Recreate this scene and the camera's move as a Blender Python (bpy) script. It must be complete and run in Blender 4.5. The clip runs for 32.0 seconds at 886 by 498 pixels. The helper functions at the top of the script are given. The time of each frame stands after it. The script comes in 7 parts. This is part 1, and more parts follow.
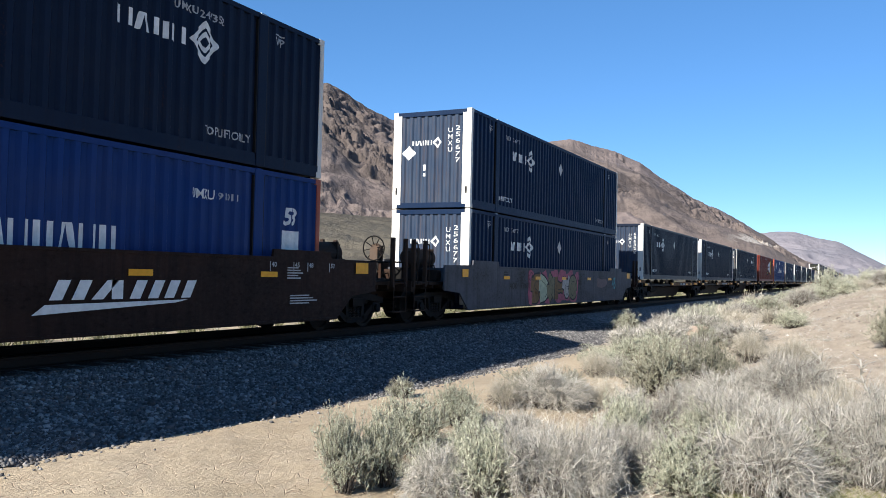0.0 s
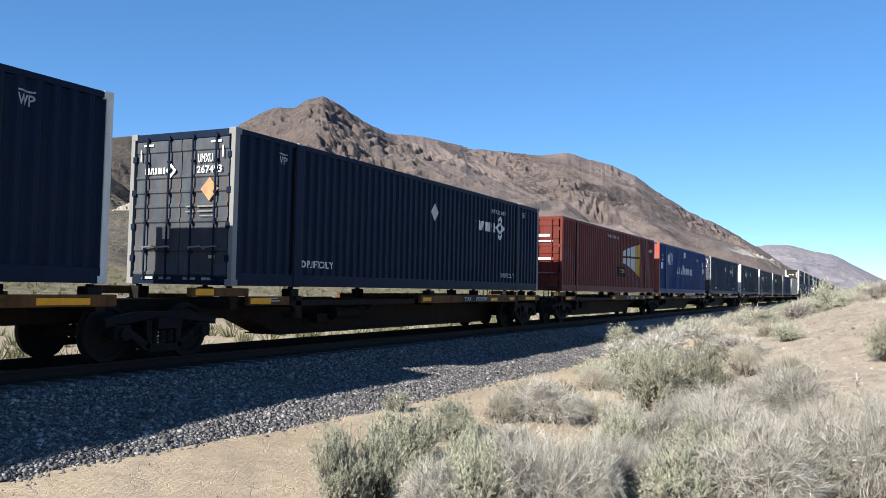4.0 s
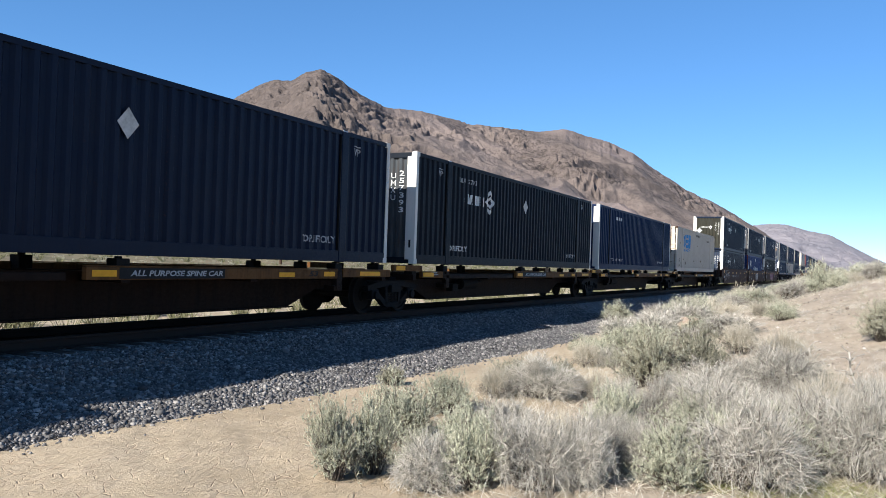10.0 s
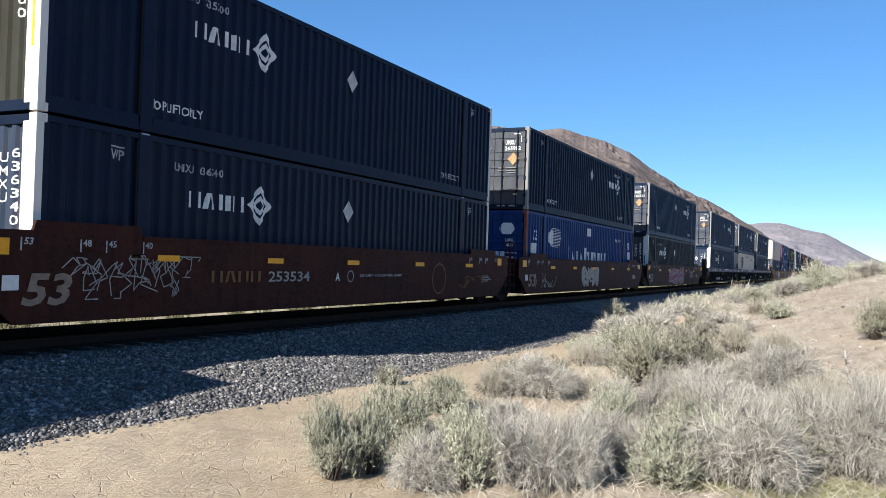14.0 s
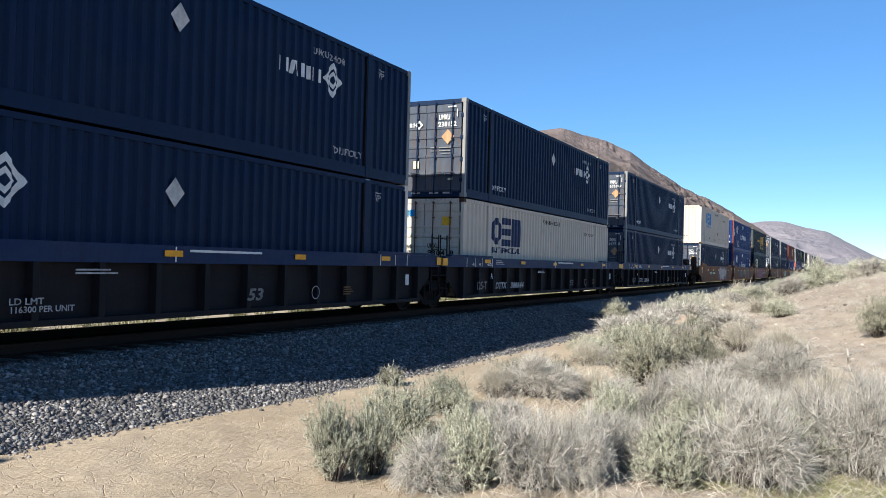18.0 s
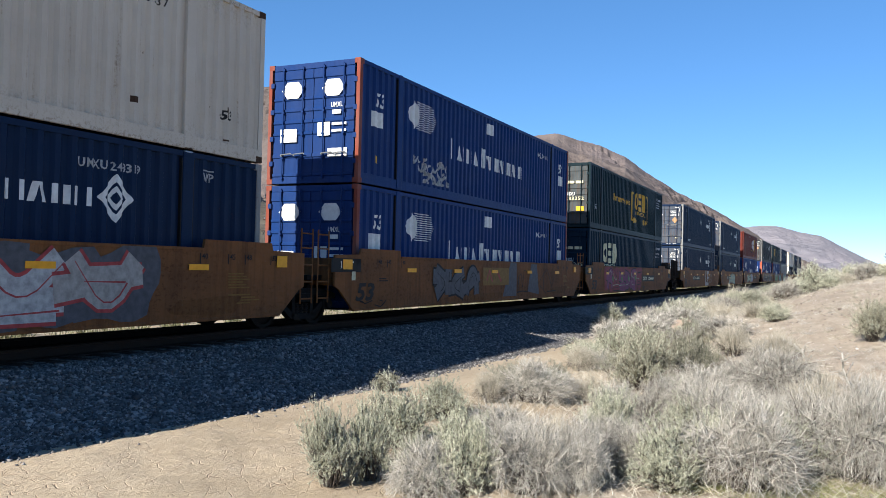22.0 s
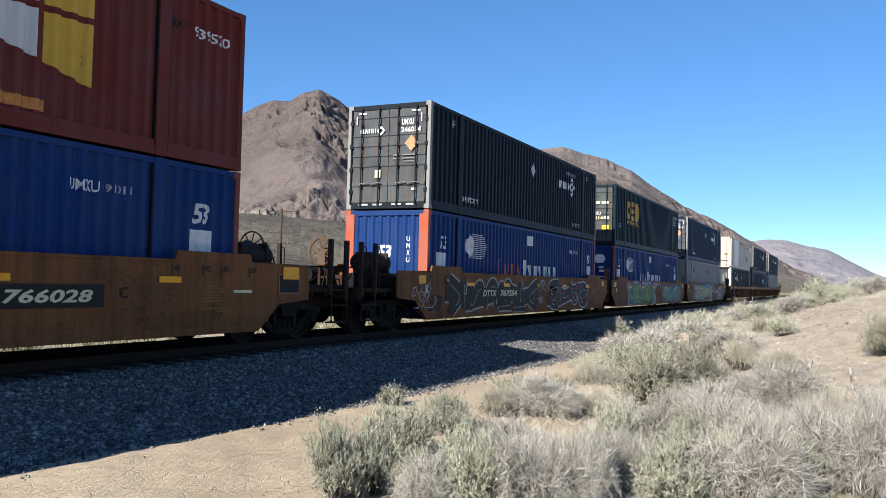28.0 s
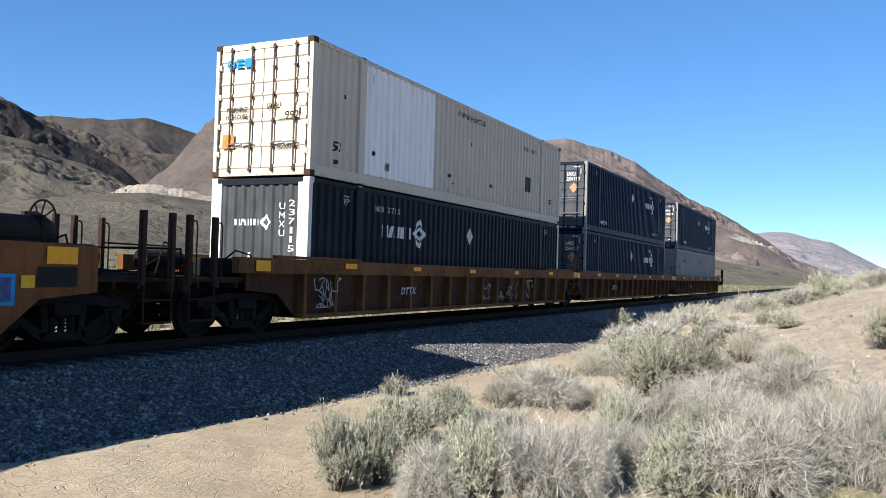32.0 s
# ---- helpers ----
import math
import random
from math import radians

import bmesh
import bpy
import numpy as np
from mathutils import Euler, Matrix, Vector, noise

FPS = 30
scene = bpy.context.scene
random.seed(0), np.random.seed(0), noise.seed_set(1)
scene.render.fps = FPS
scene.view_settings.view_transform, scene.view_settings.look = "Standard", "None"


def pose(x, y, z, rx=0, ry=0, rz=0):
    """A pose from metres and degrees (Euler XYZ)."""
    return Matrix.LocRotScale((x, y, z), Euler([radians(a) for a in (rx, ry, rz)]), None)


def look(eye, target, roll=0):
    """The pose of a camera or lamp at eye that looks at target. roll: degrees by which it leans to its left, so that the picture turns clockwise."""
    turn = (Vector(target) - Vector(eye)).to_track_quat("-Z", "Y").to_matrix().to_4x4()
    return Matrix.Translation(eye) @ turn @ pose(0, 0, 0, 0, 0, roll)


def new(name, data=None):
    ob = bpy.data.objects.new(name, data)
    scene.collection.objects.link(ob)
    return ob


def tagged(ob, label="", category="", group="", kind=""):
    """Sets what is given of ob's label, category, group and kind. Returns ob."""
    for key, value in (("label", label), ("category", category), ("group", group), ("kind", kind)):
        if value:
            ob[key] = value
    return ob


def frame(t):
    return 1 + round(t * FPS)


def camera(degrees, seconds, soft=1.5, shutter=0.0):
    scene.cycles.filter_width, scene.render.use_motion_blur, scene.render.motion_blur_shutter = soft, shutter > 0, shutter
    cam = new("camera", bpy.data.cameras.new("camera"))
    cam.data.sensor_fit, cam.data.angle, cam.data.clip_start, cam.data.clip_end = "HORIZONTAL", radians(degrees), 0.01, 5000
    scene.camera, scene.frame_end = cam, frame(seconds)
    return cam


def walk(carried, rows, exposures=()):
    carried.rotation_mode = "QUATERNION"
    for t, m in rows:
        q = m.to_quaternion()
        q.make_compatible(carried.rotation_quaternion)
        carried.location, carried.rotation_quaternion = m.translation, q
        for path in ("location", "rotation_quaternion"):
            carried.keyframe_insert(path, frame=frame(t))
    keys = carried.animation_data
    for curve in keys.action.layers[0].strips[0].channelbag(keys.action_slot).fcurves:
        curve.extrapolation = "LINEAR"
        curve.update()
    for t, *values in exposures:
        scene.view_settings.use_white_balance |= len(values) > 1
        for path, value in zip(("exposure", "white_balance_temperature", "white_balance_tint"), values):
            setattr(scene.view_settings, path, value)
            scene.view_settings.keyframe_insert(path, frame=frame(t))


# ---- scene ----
# Axes: x runs along the track the way the train comes from, y away from the lens, z up from the rail head.
cam = camera(55.95, 32.0, soft=0.85)
EYE = Vector((0.0, 0.0, 1.31))


def aim(bearing, tilt, roll):
    b, t = radians(bearing), radians(tilt)
    return look(EYE, EYE + Vector((math.cos(t) * math.cos(b), math.cos(t) * math.sin(b), math.sin(t))), roll)


# hand-held: seconds, bearing, tilt, roll
HELD = [
    (0, 26.65, 1.67, 1.29), (0.5, 26.75, 1.82, 1.21), (1, 26.69, 2.04, 1.15), (1.5, 26.61, 2.22, 1.14),
    (2, 26.50, 2.39, 1.11), (2.5, 26.42, 2.49, 1.16), (3, 26.34, 2.67, 1.24), (3.5, 26.36, 2.73, 1.21),
    (5.5, 26.50, 1.63, 1.71), (6, 26.46, 1.57, 1.84), (6.5, 26.48, 1.50, 1.85), (7, 26.35, 1.43, 1.83),
    (7.5, 26.39, 1.32, 1.86), (8, 26.33, 1.24, 1.89), (8.5, 26.29, 1.12, 1.96), (9, 26.25, 1.08, 2.03),
    (9.5, 26.15, 0.97, 1.94), (10, 26.12, 0.90, 1.94), (10.5, 26.28, 0.79, 1.96), (11, 26.19, 0.89, 1.76),
    (11.5, 26.20, 0.94, 1.87), (12, 26.12, 0.92, 1.94), (12.5, 26.21, 0.82, 1.88), (13, 26.11, 0.90, 1.72),
    (13.5, 25.87, 0.87, 1.83), (14, 25.88, 0.86, 1.83), (14.5, 26.06, 0.80, 1.84), (16.5, 26.02, 1.07, 1.60),
    (17, 25.93, 0.98, 1.57), (17.5, 25.88, 0.92, 1.44), (18, 25.97, 0.90, 1.44), (18.5, 26.00, 0.94, 1.45),
    (19, 25.89, 1.11, 1.41), (19.5, 25.88, 1.09, 1.36), (20, 25.82, 1.13, 1.35), (20.5, 25.82, 1.24, 1.31),
    (21, 25.65, 1.05, 1.26), (21.5, 25.73, 1.17, 1.29), (22, 25.66, 1.27, 1.32), (22.5, 25.78, 1.21, 1.29),
    (23, 25.88, 1.36, 1.27), (23.5, 25.89, 1.29, 1.36), (24, 25.78, 1.36, 1.35), (24.5, 25.81, 1.49, 1.27),
    (25, 25.71, 1.67, 1.21), (25.5, 25.68, 1.76, 1.26), (27.5, 26.14, 2.14, 1.39), (28, 26.08, 2.17, 1.42),
    (28.5, 26.04, 2.11, 1.38), (29, 26.01, 2.06, 1.32), (29.5, 26.13, 1.96, 1.40), (30, 26.03, 2.01, 1.42),
    (30.5, 26.01, 1.97, 1.47), (31, 26.02, 1.93, 1.59), (31.5, 26.10, 1.62, 1.49), (32, 26.31, 1.55, 1.67),

]
walk(cam, [(t, aim(b, p, r)) for t, b, p, r in HELD])

# ---- light ----
SUN_WAY = Vector((1.56, -0.385, -1.0)).normalized()
world = bpy.data.worlds.new("sky")
scene.world = world
world.use_nodes = True
wn = world.node_tree.nodes
sky = wn.new("ShaderNodeTexSky")
sky.sky_type, sky.sun_disc = "NISHITA", False
sky.sun_elevation = math.asin(-SUN_WAY.z)
sky.sun_rotation = math.atan2(-SUN_WAY.x, -SUN_WAY.y)
sky.altitude, sky.air_density, sky.dust_density, sky.ozone_density = 2400, 0.70, 0.0, 4.8
wn["Background"].inputs["Strength"].default_value = 0.158
deeper = wn.new("ShaderNodeHueSaturation")
deeper.inputs["Saturation"].default_value = 1.32
deeper.inputs["Hue"].default_value = 0.502
level = wn.new("ShaderNodeGamma")
level.inputs["Gamma"].default_value = 0.68
world.node_tree.links.new(sky.outputs["Color"], level.inputs["Color"])
world.node_tree.links.new(level.outputs["Color"], deeper.inputs["Color"])
world.node_tree.links.new(deeper.outputs["Color"], wn["Background"].inputs["Color"])
sun = new("sun", bpy.data.lights.new("sun", "SUN"))
sun.data.energy, sun.data.angle, sun.data.color = 5.0, radians(0.53), (1.0, 0.95, 0.87)
sun.rotation_euler = SUN_WAY.to_track_quat("-Z", "Y").to_euler()
scene.view_settings.exposure = 1.06


# ---- materials ----
class Mat:
    """A small builder of node materials."""

    def __init__(self, name, rough=0.6, metal=0.0, spec=0.5):
        self.m = bpy.data.materials.new(name)
        self.m.use_nodes = True
        self.t = self.m.node_tree
        self.b = self.t.nodes["Principled BSDF"]
        self.b.inputs["Roughness"].default_value = rough
        self.b.inputs["Metallic"].default_value = metal
        self.b.inputs["Specular IOR Level"].default_value = spec
        self.co = None

    def node(self, kind, **ins):
        n = self.t.nodes.new(kind)
        for k, v in ins.items():
            self.put(n, k.replace("_", " "), v)
        return n

    def put(self, n, k, v):
        s = n.inputs[int(k) if k.isdigit() else k]
        if isinstance(v, bpy.types.NodeSocket):
            self.t.links.new(v, s)
        else:
            s.default_value = v

    def coords(self, scale=(1, 1, 1), world_space=False):
        if world_space:
            src = self.node("ShaderNodeNewGeometry").outputs["Position"]
        else:
            src = self.node("ShaderNodeTexCoord").outputs["Object"]
        return self.node("ShaderNodeMapping", Vector=src, Scale=scale).outputs[0]

    def noise(self, vec, scale, detail=4.0, rough=0.6):
        return self.node("ShaderNodeTexNoise", Vector=vec, Scale=scale, Detail=detail, Roughness=rough).outputs[0]

    def ramp(self, fac, stops):
        n = self.node("ShaderNodeValToRGB", Fac=fac)
        e = n.color_ramp.elements
        while len(e) < len(stops):
            e.new(0.5)
        for el, (p, c) in zip(e, stops):
            el.position = p
            el.color = (*c, 1) if isinstance(c, tuple) else (c, c, c, 1)
        return n.outputs[0]

    def mix(self, fac, a, b, how="MIX"):
        n = self.t.nodes.new("ShaderNodeMix")
        n.data_type, n.blend_type = "RGBA", how
        for i, v in ((0, fac), (6, a), (7, b)):
            if isinstance(v, bpy.types.NodeSocket):
                self.t.links.new(v, n.inputs[i])
            else:
                n.inputs[i].default_value = (*v, 1) if isinstance(v, tuple) else v
        return n.outputs[2]

    def math(self, op, a, b=0.0):
        n = self.t.nodes.new("ShaderNodeMath")
        n.operation = op
        for i, v in ((0, a), (1, b)):
            if isinstance(v, bpy.types.NodeSocket):
                self.t.links.new(v, n.inputs[i])
            else:
                n.inputs[i].default_value = v
        return n.outputs[0]

    def rand(self):
        return self.node("ShaderNodeObjectInfo").outputs["Random"]

    def bump(self, height, strength=0.3, distance=0.02):
        n = self.node("ShaderNodeBump", Height=height, Strength=strength, Distance=distance)
        self.t.links.new(n.outputs[0], self.b.inputs["Normal"])

    def done(self, colour, rough=None):
        self.put(self.b, "Base Color", (*colour, 1) if isinstance(colour, tuple) else colour)
        if rough is not None:
            self.put(self.b, "Roughness", rough)
        return self.m


def dark(c, k):
    return tuple(v * k for v in c)


def paint(name, c, rough=0.5, rust=0.5, fade=0.25, metal=0.0, spec=0.10):
    """Old enamel on steel: faded patches, run-down streaks, rust freckles."""
    m = Mat(name, rough, metal, spec)
    v = m.coords()
    big = m.noise(m.coords((0.35, 1, 0.8)), 1.3, 3.0)
    streak = m.noise(m.coords((3.0, 3.0, 0.18)), 2.2, 5.0, 0.7)
    fine = m.noise(v, 26.0, 3.0)
    grey = 0.3 * c[0] + 0.5 * c[1] + 0.2 * c[2] + 0.015
    faded = tuple(x * (1 - fade) + (grey * 1.5) * fade for x in c)
    col = m.mix(m.ramp(big, [(0.35, 0.0), (0.7, 1.0)]), c, faded)
    col = m.mix(m.ramp(streak, [(0.5, 0.0), (0.75, 0.55)]), col, dark(c, 0.55))
    spots = m.math("MULTIPLY", m.ramp(streak, [(0.55, 0.0), (0.8, 1.0)]), m.ramp(fine, [(0.56, 0.0), (0.66, 1.0)]))
    col = m.mix(m.math("MULTIPLY", spots, rust), col, (0.12, 0.05, 0.022))
    m.bump(m.noise(v, 7.0, 4.0), 0.12, 0.01)
    return m.done(col, m.ramp(fine, [(0.3, rough - 0.08), (0.7, rough + 0.15)]))


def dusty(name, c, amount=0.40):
    """Paint paled to look sunlit, under road dust and rust run down from bars."""
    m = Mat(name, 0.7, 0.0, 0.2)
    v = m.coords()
    lit_film = m.noise(m.coords((1, 1.2, 0.7)), 1.6, 4.0, 0.6)
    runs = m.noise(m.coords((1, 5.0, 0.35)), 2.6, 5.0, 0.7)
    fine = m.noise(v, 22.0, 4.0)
    col = m.mix(m.ramp(lit_film, [(0.3, 0.5 * amount), (0.7, 1.5 * amount)]), c, (0.130, 0.145, 0.152))
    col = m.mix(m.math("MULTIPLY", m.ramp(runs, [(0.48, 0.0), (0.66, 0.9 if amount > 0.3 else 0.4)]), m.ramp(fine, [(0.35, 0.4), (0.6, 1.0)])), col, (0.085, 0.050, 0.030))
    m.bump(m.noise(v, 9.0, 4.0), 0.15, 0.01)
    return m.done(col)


def plain(name, c, rough=0.6, metal=0.0, vary=0.25):
    m = Mat(name, rough, metal, 0.15 if metal == 0.0 else 0.5)
    n = m.noise(m.coords(), 9.0, 4.0)
    m.bump(m.noise(m.coords(), 40.0, 2.0), 0.1, 0.005)
    return m.done(m.mix(m.ramp(n, [(0.35, 0.0), (0.7, 1.0)]), c, dark(c, 1 - vary)))


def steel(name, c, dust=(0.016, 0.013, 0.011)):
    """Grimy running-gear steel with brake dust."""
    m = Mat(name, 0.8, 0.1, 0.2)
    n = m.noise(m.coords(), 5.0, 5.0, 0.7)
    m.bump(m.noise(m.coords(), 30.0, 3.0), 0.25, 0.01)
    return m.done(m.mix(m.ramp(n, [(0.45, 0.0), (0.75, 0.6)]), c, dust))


def worn(name, c, under, dust=(0.115, 0.085, 0.062)):
    """Car-side paint worn through in patches, streaked by rust and soot, dusty along the bottom."""
    m = Mat(name, 0.7, 0.0, 0.10)
    v = m.coords()
    big = m.noise(m.coords((0.45, 1, 1.1)), 1.1, 5.0, 0.62)
    runs = m.noise(m.coords((2.4, 2.4, 0.16)), 2.0, 6.0, 0.72)
    fine = m.noise(m.coords((1.0, 1.0, 1.6)), 11.0, 5.0, 0.72)
    col = m.mix(m.ramp(big, [(0.36, 0.0), (0.66, 0.75)]), c, under)
    col = m.mix(m.ramp(runs, [(0.46, 0.0), (0.68, 0.7)]), col, dark(under, 0.55))
    col = m.mix(m.math("MULTIPLY", m.ramp(fine, [(0.54, 0.0), (0.64, 0.8)]), m.ramp(big, [(0.45, 0.1), (0.62, 1.0)])), col, dark(under, 0.6))
    col = m.mix(m.ramp(fine, [(0.28, 0.28), (0.40, 0.0)]), col, dust)
    m.bump(m.noise(v, 5.0, 5.0), 0.2, 0.012)
    return m.done(col, m.ramp(fine, [(0.3, 0.55), (0.7, 0.85)]))


NAVY = paint("navy_paint", (0.0044, 0.0165, 0.047), 0.5, 0.35, 0.12, 0.0, 0.07)
NAVY_DEEP = paint("deep_navy_paint", (0.0022, 0.0080, 0.0240), 0.48, 0.35, 0.12, 0.0, 0.12)
NAVY_DULL = paint("dull_navy_paint", (0.0048, 0.0120, 0.030), 0.5, 0.5, 0.12, 0.0, 0.07)
SLATE = paint("slate_paint", (0.0092, 0.0130, 0.0195), 0.5, 0.6, 0.15, 0.0, 0.07)
OLIVE = paint("olive_paint", (0.0297, 0.0297, 0.0216), 0.6, 0.9)
DEEP_BLUE = paint("deep_blue_paint", (0.0035, 0.0140, 0.052), 0.5, 0.3, 0.12, 0.0, 0.07)
ROYAL = paint("royal_blue_paint", (0.0072, 0.0315, 0.126), 0.5, 0.35, 0.15, 0.0, 0.07)
TEAL = paint("dark_teal_blue_paint", (0.0045, 0.0175, 0.0350), 0.5, 0.4, 0.12, 0.0, 0.07)
GREEN = paint("dark_green_paint", (0.0066, 0.0180, 0.0235), 0.5, 0.4, 0.12, 0.0, 0.07)
RED = paint("red_oxide_paint", (0.127, 0.02117, 0.01347), 0.55, 0.3)
RED_TRIM = paint("dull_red_post_paint", (0.20, 0.045, 0.026), 0.55, 0.4)
ORANGE_RED = paint("orange_red_paint", (0.3267, 0.06851, 0.03162), 0.5, 0.25)
def rusty_white(name, c):
    """Old white paint with rust freckles thickest along the rails, and runs below them."""
    m = Mat(name, 0.6, 0.0, 0.15)
    v = m.coords()
    big = m.noise(m.coords((0.35, 1, 0.8)), 1.2, 4.0)
    runs = m.noise(m.coords((4.5, 4.5, 0.22)), 2.0, 5.0, 0.7)
    fine = m.noise(v, 14.0, 5.0, 0.75)
    z = m.node("ShaderNodeSeparateXYZ", Vector=v).outputs[2]
    edge = m.ramp(m.math("MULTIPLY", z, 0.345), [(0.0, 0.75), (0.05, 0.15), (0.10, 0.22), (0.16, 0.05), (0.80, 0.0), (0.95, 0.25), (1.0, 0.9)])
    col = m.mix(m.ramp(big, [(0.35, 0.0), (0.7, 0.7)]), c, dark(c, 0.82))
    col = m.mix(m.ramp(runs, [(0.54, 0.0), (0.74, 0.38)]), col, tuple(0.55 * a + 0.45 * b for a, b in zip(c, (0.20, 0.14, 0.09))))
    spots = m.math("MULTIPLY", m.ramp(fine, [(0.50, 0.0), (0.60, 1.0)]), m.math("ADD", m.math("MULTIPLY", edge, 0.8), m.ramp(runs, [(0.60, 0.0), (0.75, 0.6)])))
    col = m.mix(spots, col, (0.13, 0.058, 0.026))
    m.bump(m.noise(v, 7.0, 4.0), 0.12, 0.01)
    return m.done(col)


WHITE = rusty_white("weathered_white_paint", (0.525, 0.462, 0.378))
PANE_WHITE = rusty_white("rust_streaked_white_marking", (0.56, 0.55, 0.51))
PANE_GOLD = rusty_white("rust_streaked_gold_marking", (0.55, 0.33, 0.045))
WHITE_BRIGHT = paint("bright_white_paint", (0.74, 0.74, 0.72), 0.5, 0.15, 0.05)
GREY = rusty_white("pale_grey_paint", (0.225, 0.220, 0.212))
POST_WHITE = paint("white_post_paint", (0.58, 0.56, 0.51), 0.5, 0.7, 0.05)
POST_GREY = paint("grey_post_paint", (0.21, 0.208, 0.20), 0.5, 0.8, 0.05)
MAROON = worn("maroon_car_paint", (0.046, 0.0135, 0.0085), (0.024, 0.0095, 0.0068), (0.060, 0.035, 0.026))
BROWN = worn("brown_car_paint", (0.027, 0.0135, 0.0098), (0.014, 0.0085, 0.0070), (0.045, 0.032, 0.026))
CAR_GREY = worn("grey_car_paint", (0.082, 0.086, 0.100), (0.052, 0.052, 0.056))
CAR_ORANGE = worn("orange_brown_car_paint", (0.185, 0.076, 0.0265), (0.110, 0.050, 0.0225))
CAR_OCHRE = worn("ochre_car_paint", (0.165, 0.072, 0.0235), (0.090, 0.038, 0.015))
CAR_BLUE = paint("blue_car_paint", (0.0090, 0.0245, 0.072), 0.55, 0.4)
CAR_CHAR = paint("charcoal_car_paint", (0.0115, 0.0105, 0.0125), 0.65, 0.6)
SPINE_YELLOW = worn("yellow_ochre_paint", (0.150, 0.068, 0.022), (0.070, 0.034, 0.014))
SPINE_BROWN = worn("brown_spine_paint", (0.017, 0.0085, 0.0052), (0.009, 0.0055, 0.0042), (0.030, 0.018, 0.012))
# car-end brown, darkened to hold the shade that the containers throw there
END_BROWN = paint("shade_darkened_end_paint", (0.030, 0.016, 0.010), 0.7, 0.5)
RUSTY_BAR = paint("rust_streaked_bar_paint", (0.085, 0.055, 0.038), 0.7, 1.5)
RUST_DARK = paint("dark_rust_casting", (0.055, 0.028, 0.016), 0.8, 1.0)
# rust brown, made darker than the ribs to paint shade into the recesses
PANEL_RUST_SHADE = worn("shade_darkened_rust_panel_paint", (0.072, 0.033, 0.018), (0.040, 0.019, 0.011))
# sunlight put in the colour: paler copies of each paint for doors and ends
DOOR_SUNLIT_DIRT = {NAVY.name: dusty("sunlit_dusty_navy_door", (0.0072, 0.0232, 0.057)), NAVY_DULL.name: dusty("sunlit_dusty_dull_navy_door", (0.0076, 0.0165, 0.034)), SLATE.name: dusty("sunlit_dusty_slate_door", (0.0115, 0.0155, 0.021)), GREEN.name: dusty("sunlit_dusty_green_door", (0.00682, 0.01395, 0.01488))}
END_SUNLIT = {NAVY_DEEP.name: dusty("sunlit_deep_navy_end", (0.0052, 0.0190, 0.049), 0.13), NAVY.name: dusty("sunlit_navy_end", (0.0072, 0.0232, 0.057), 0.13), NAVY_DULL.name: dusty("sunlit_dull_navy_end", (0.0076, 0.0165, 0.034), 0.13), SLATE.name: dusty("sunlit_slate_end", (0.0115, 0.0155, 0.021), 0.28)}
GALV = plain("dull_galvanised_steel", (0.30, 0.31, 0.32), 0.45, 0.7)
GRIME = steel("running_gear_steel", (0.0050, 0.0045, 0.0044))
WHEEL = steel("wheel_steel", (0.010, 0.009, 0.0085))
TREAD = plain("polished_tread_steel", (0.45, 0.45, 0.46), 0.3, 1.0)
RAIL_STEEL = steel("rusty_rail_steel", (0.022, 0.015, 0.012))
BLACK = plain("black_paint", (0.012, 0.012, 0.013), 0.6)
INK_WHITE = plain("white_marking_paint", (0.66, 0.66, 0.64), 0.55, 0.0, 0.2)
INK_PALE = plain("worn_white_marking_paint", (0.42, 0.42, 0.42), 0.6, 0.0, 0.45)
WORN_INK = plain("rubbed_marking_paint", (0.22, 0.215, 0.205), 0.6, 0.0, 0.45)
INK_BLACK = plain("black_marking_paint", (0.018, 0.017, 0.017), 0.6)
INK_BLUE = plain("azure_marking_paint", (0.02, 0.24, 0.52), 0.5, 0.0, 0.3)
INK_NAVY = plain("navy_marking_paint", (0.02, 0.035, 0.09), 0.5, 0.0, 0.3)
INK_GOLD = plain("gold_marking_paint", (0.62, 0.34, 0.03), 0.5, 0.0, 0.3)
INK_CREAM = plain("cream_marking_paint", (0.62, 0.58, 0.38), 0.55, 0.0, 0.25)
INK_RED = plain("orange_red_marking_paint", (0.60, 0.11, 0.035), 0.5, 0.0, 0.3)
PLACARD_GREY = plain("worn_grey_placard", (0.50, 0.49, 0.46), 0.6, 0.0, 0.4)
TAN_SIGN = plain("tan_placard", (0.42, 0.25, 0.13), 0.6, 0.0, 0.35)
YELLOW_TAPE = plain("yellow_reflective_tape", (0.80, 0.36, 0.02), 0.4, 0.0, 0.15)
YELLOW = plain("yellow_paint", (0.72, 0.42, 0.03), 0.5)


# ---- building helpers ----
def link_mesh(name, mesh, material, parent, label=""):
    ob = new(name, mesh)
    if not mesh.materials:
        mesh.materials.append(None)
    ob.material_slots[0].link = "OBJECT"
    ob.material_slots[0].material = material
    if parent is not None:
        ob.parent = parent
    if label:
        tagged(ob, label)
    return ob


def part(name, bm, material, parent, label=""):
    mesh = bpy.data.meshes.new(name)
    bm.to_mesh(mesh)
    bm.free()
    return link_mesh(name, mesh, material, parent, label)


MESHES = {}


def shared(key, make):
    """A mesh that alike pieces share."""
    if key not in MESHES:
        bm = make()
        mesh = bpy.data.meshes.new(key if isinstance(key, str) else str(key[0]))
        bm.to_mesh(mesh)
        bm.free()
        MESHES[key] = mesh
    return MESHES[key]


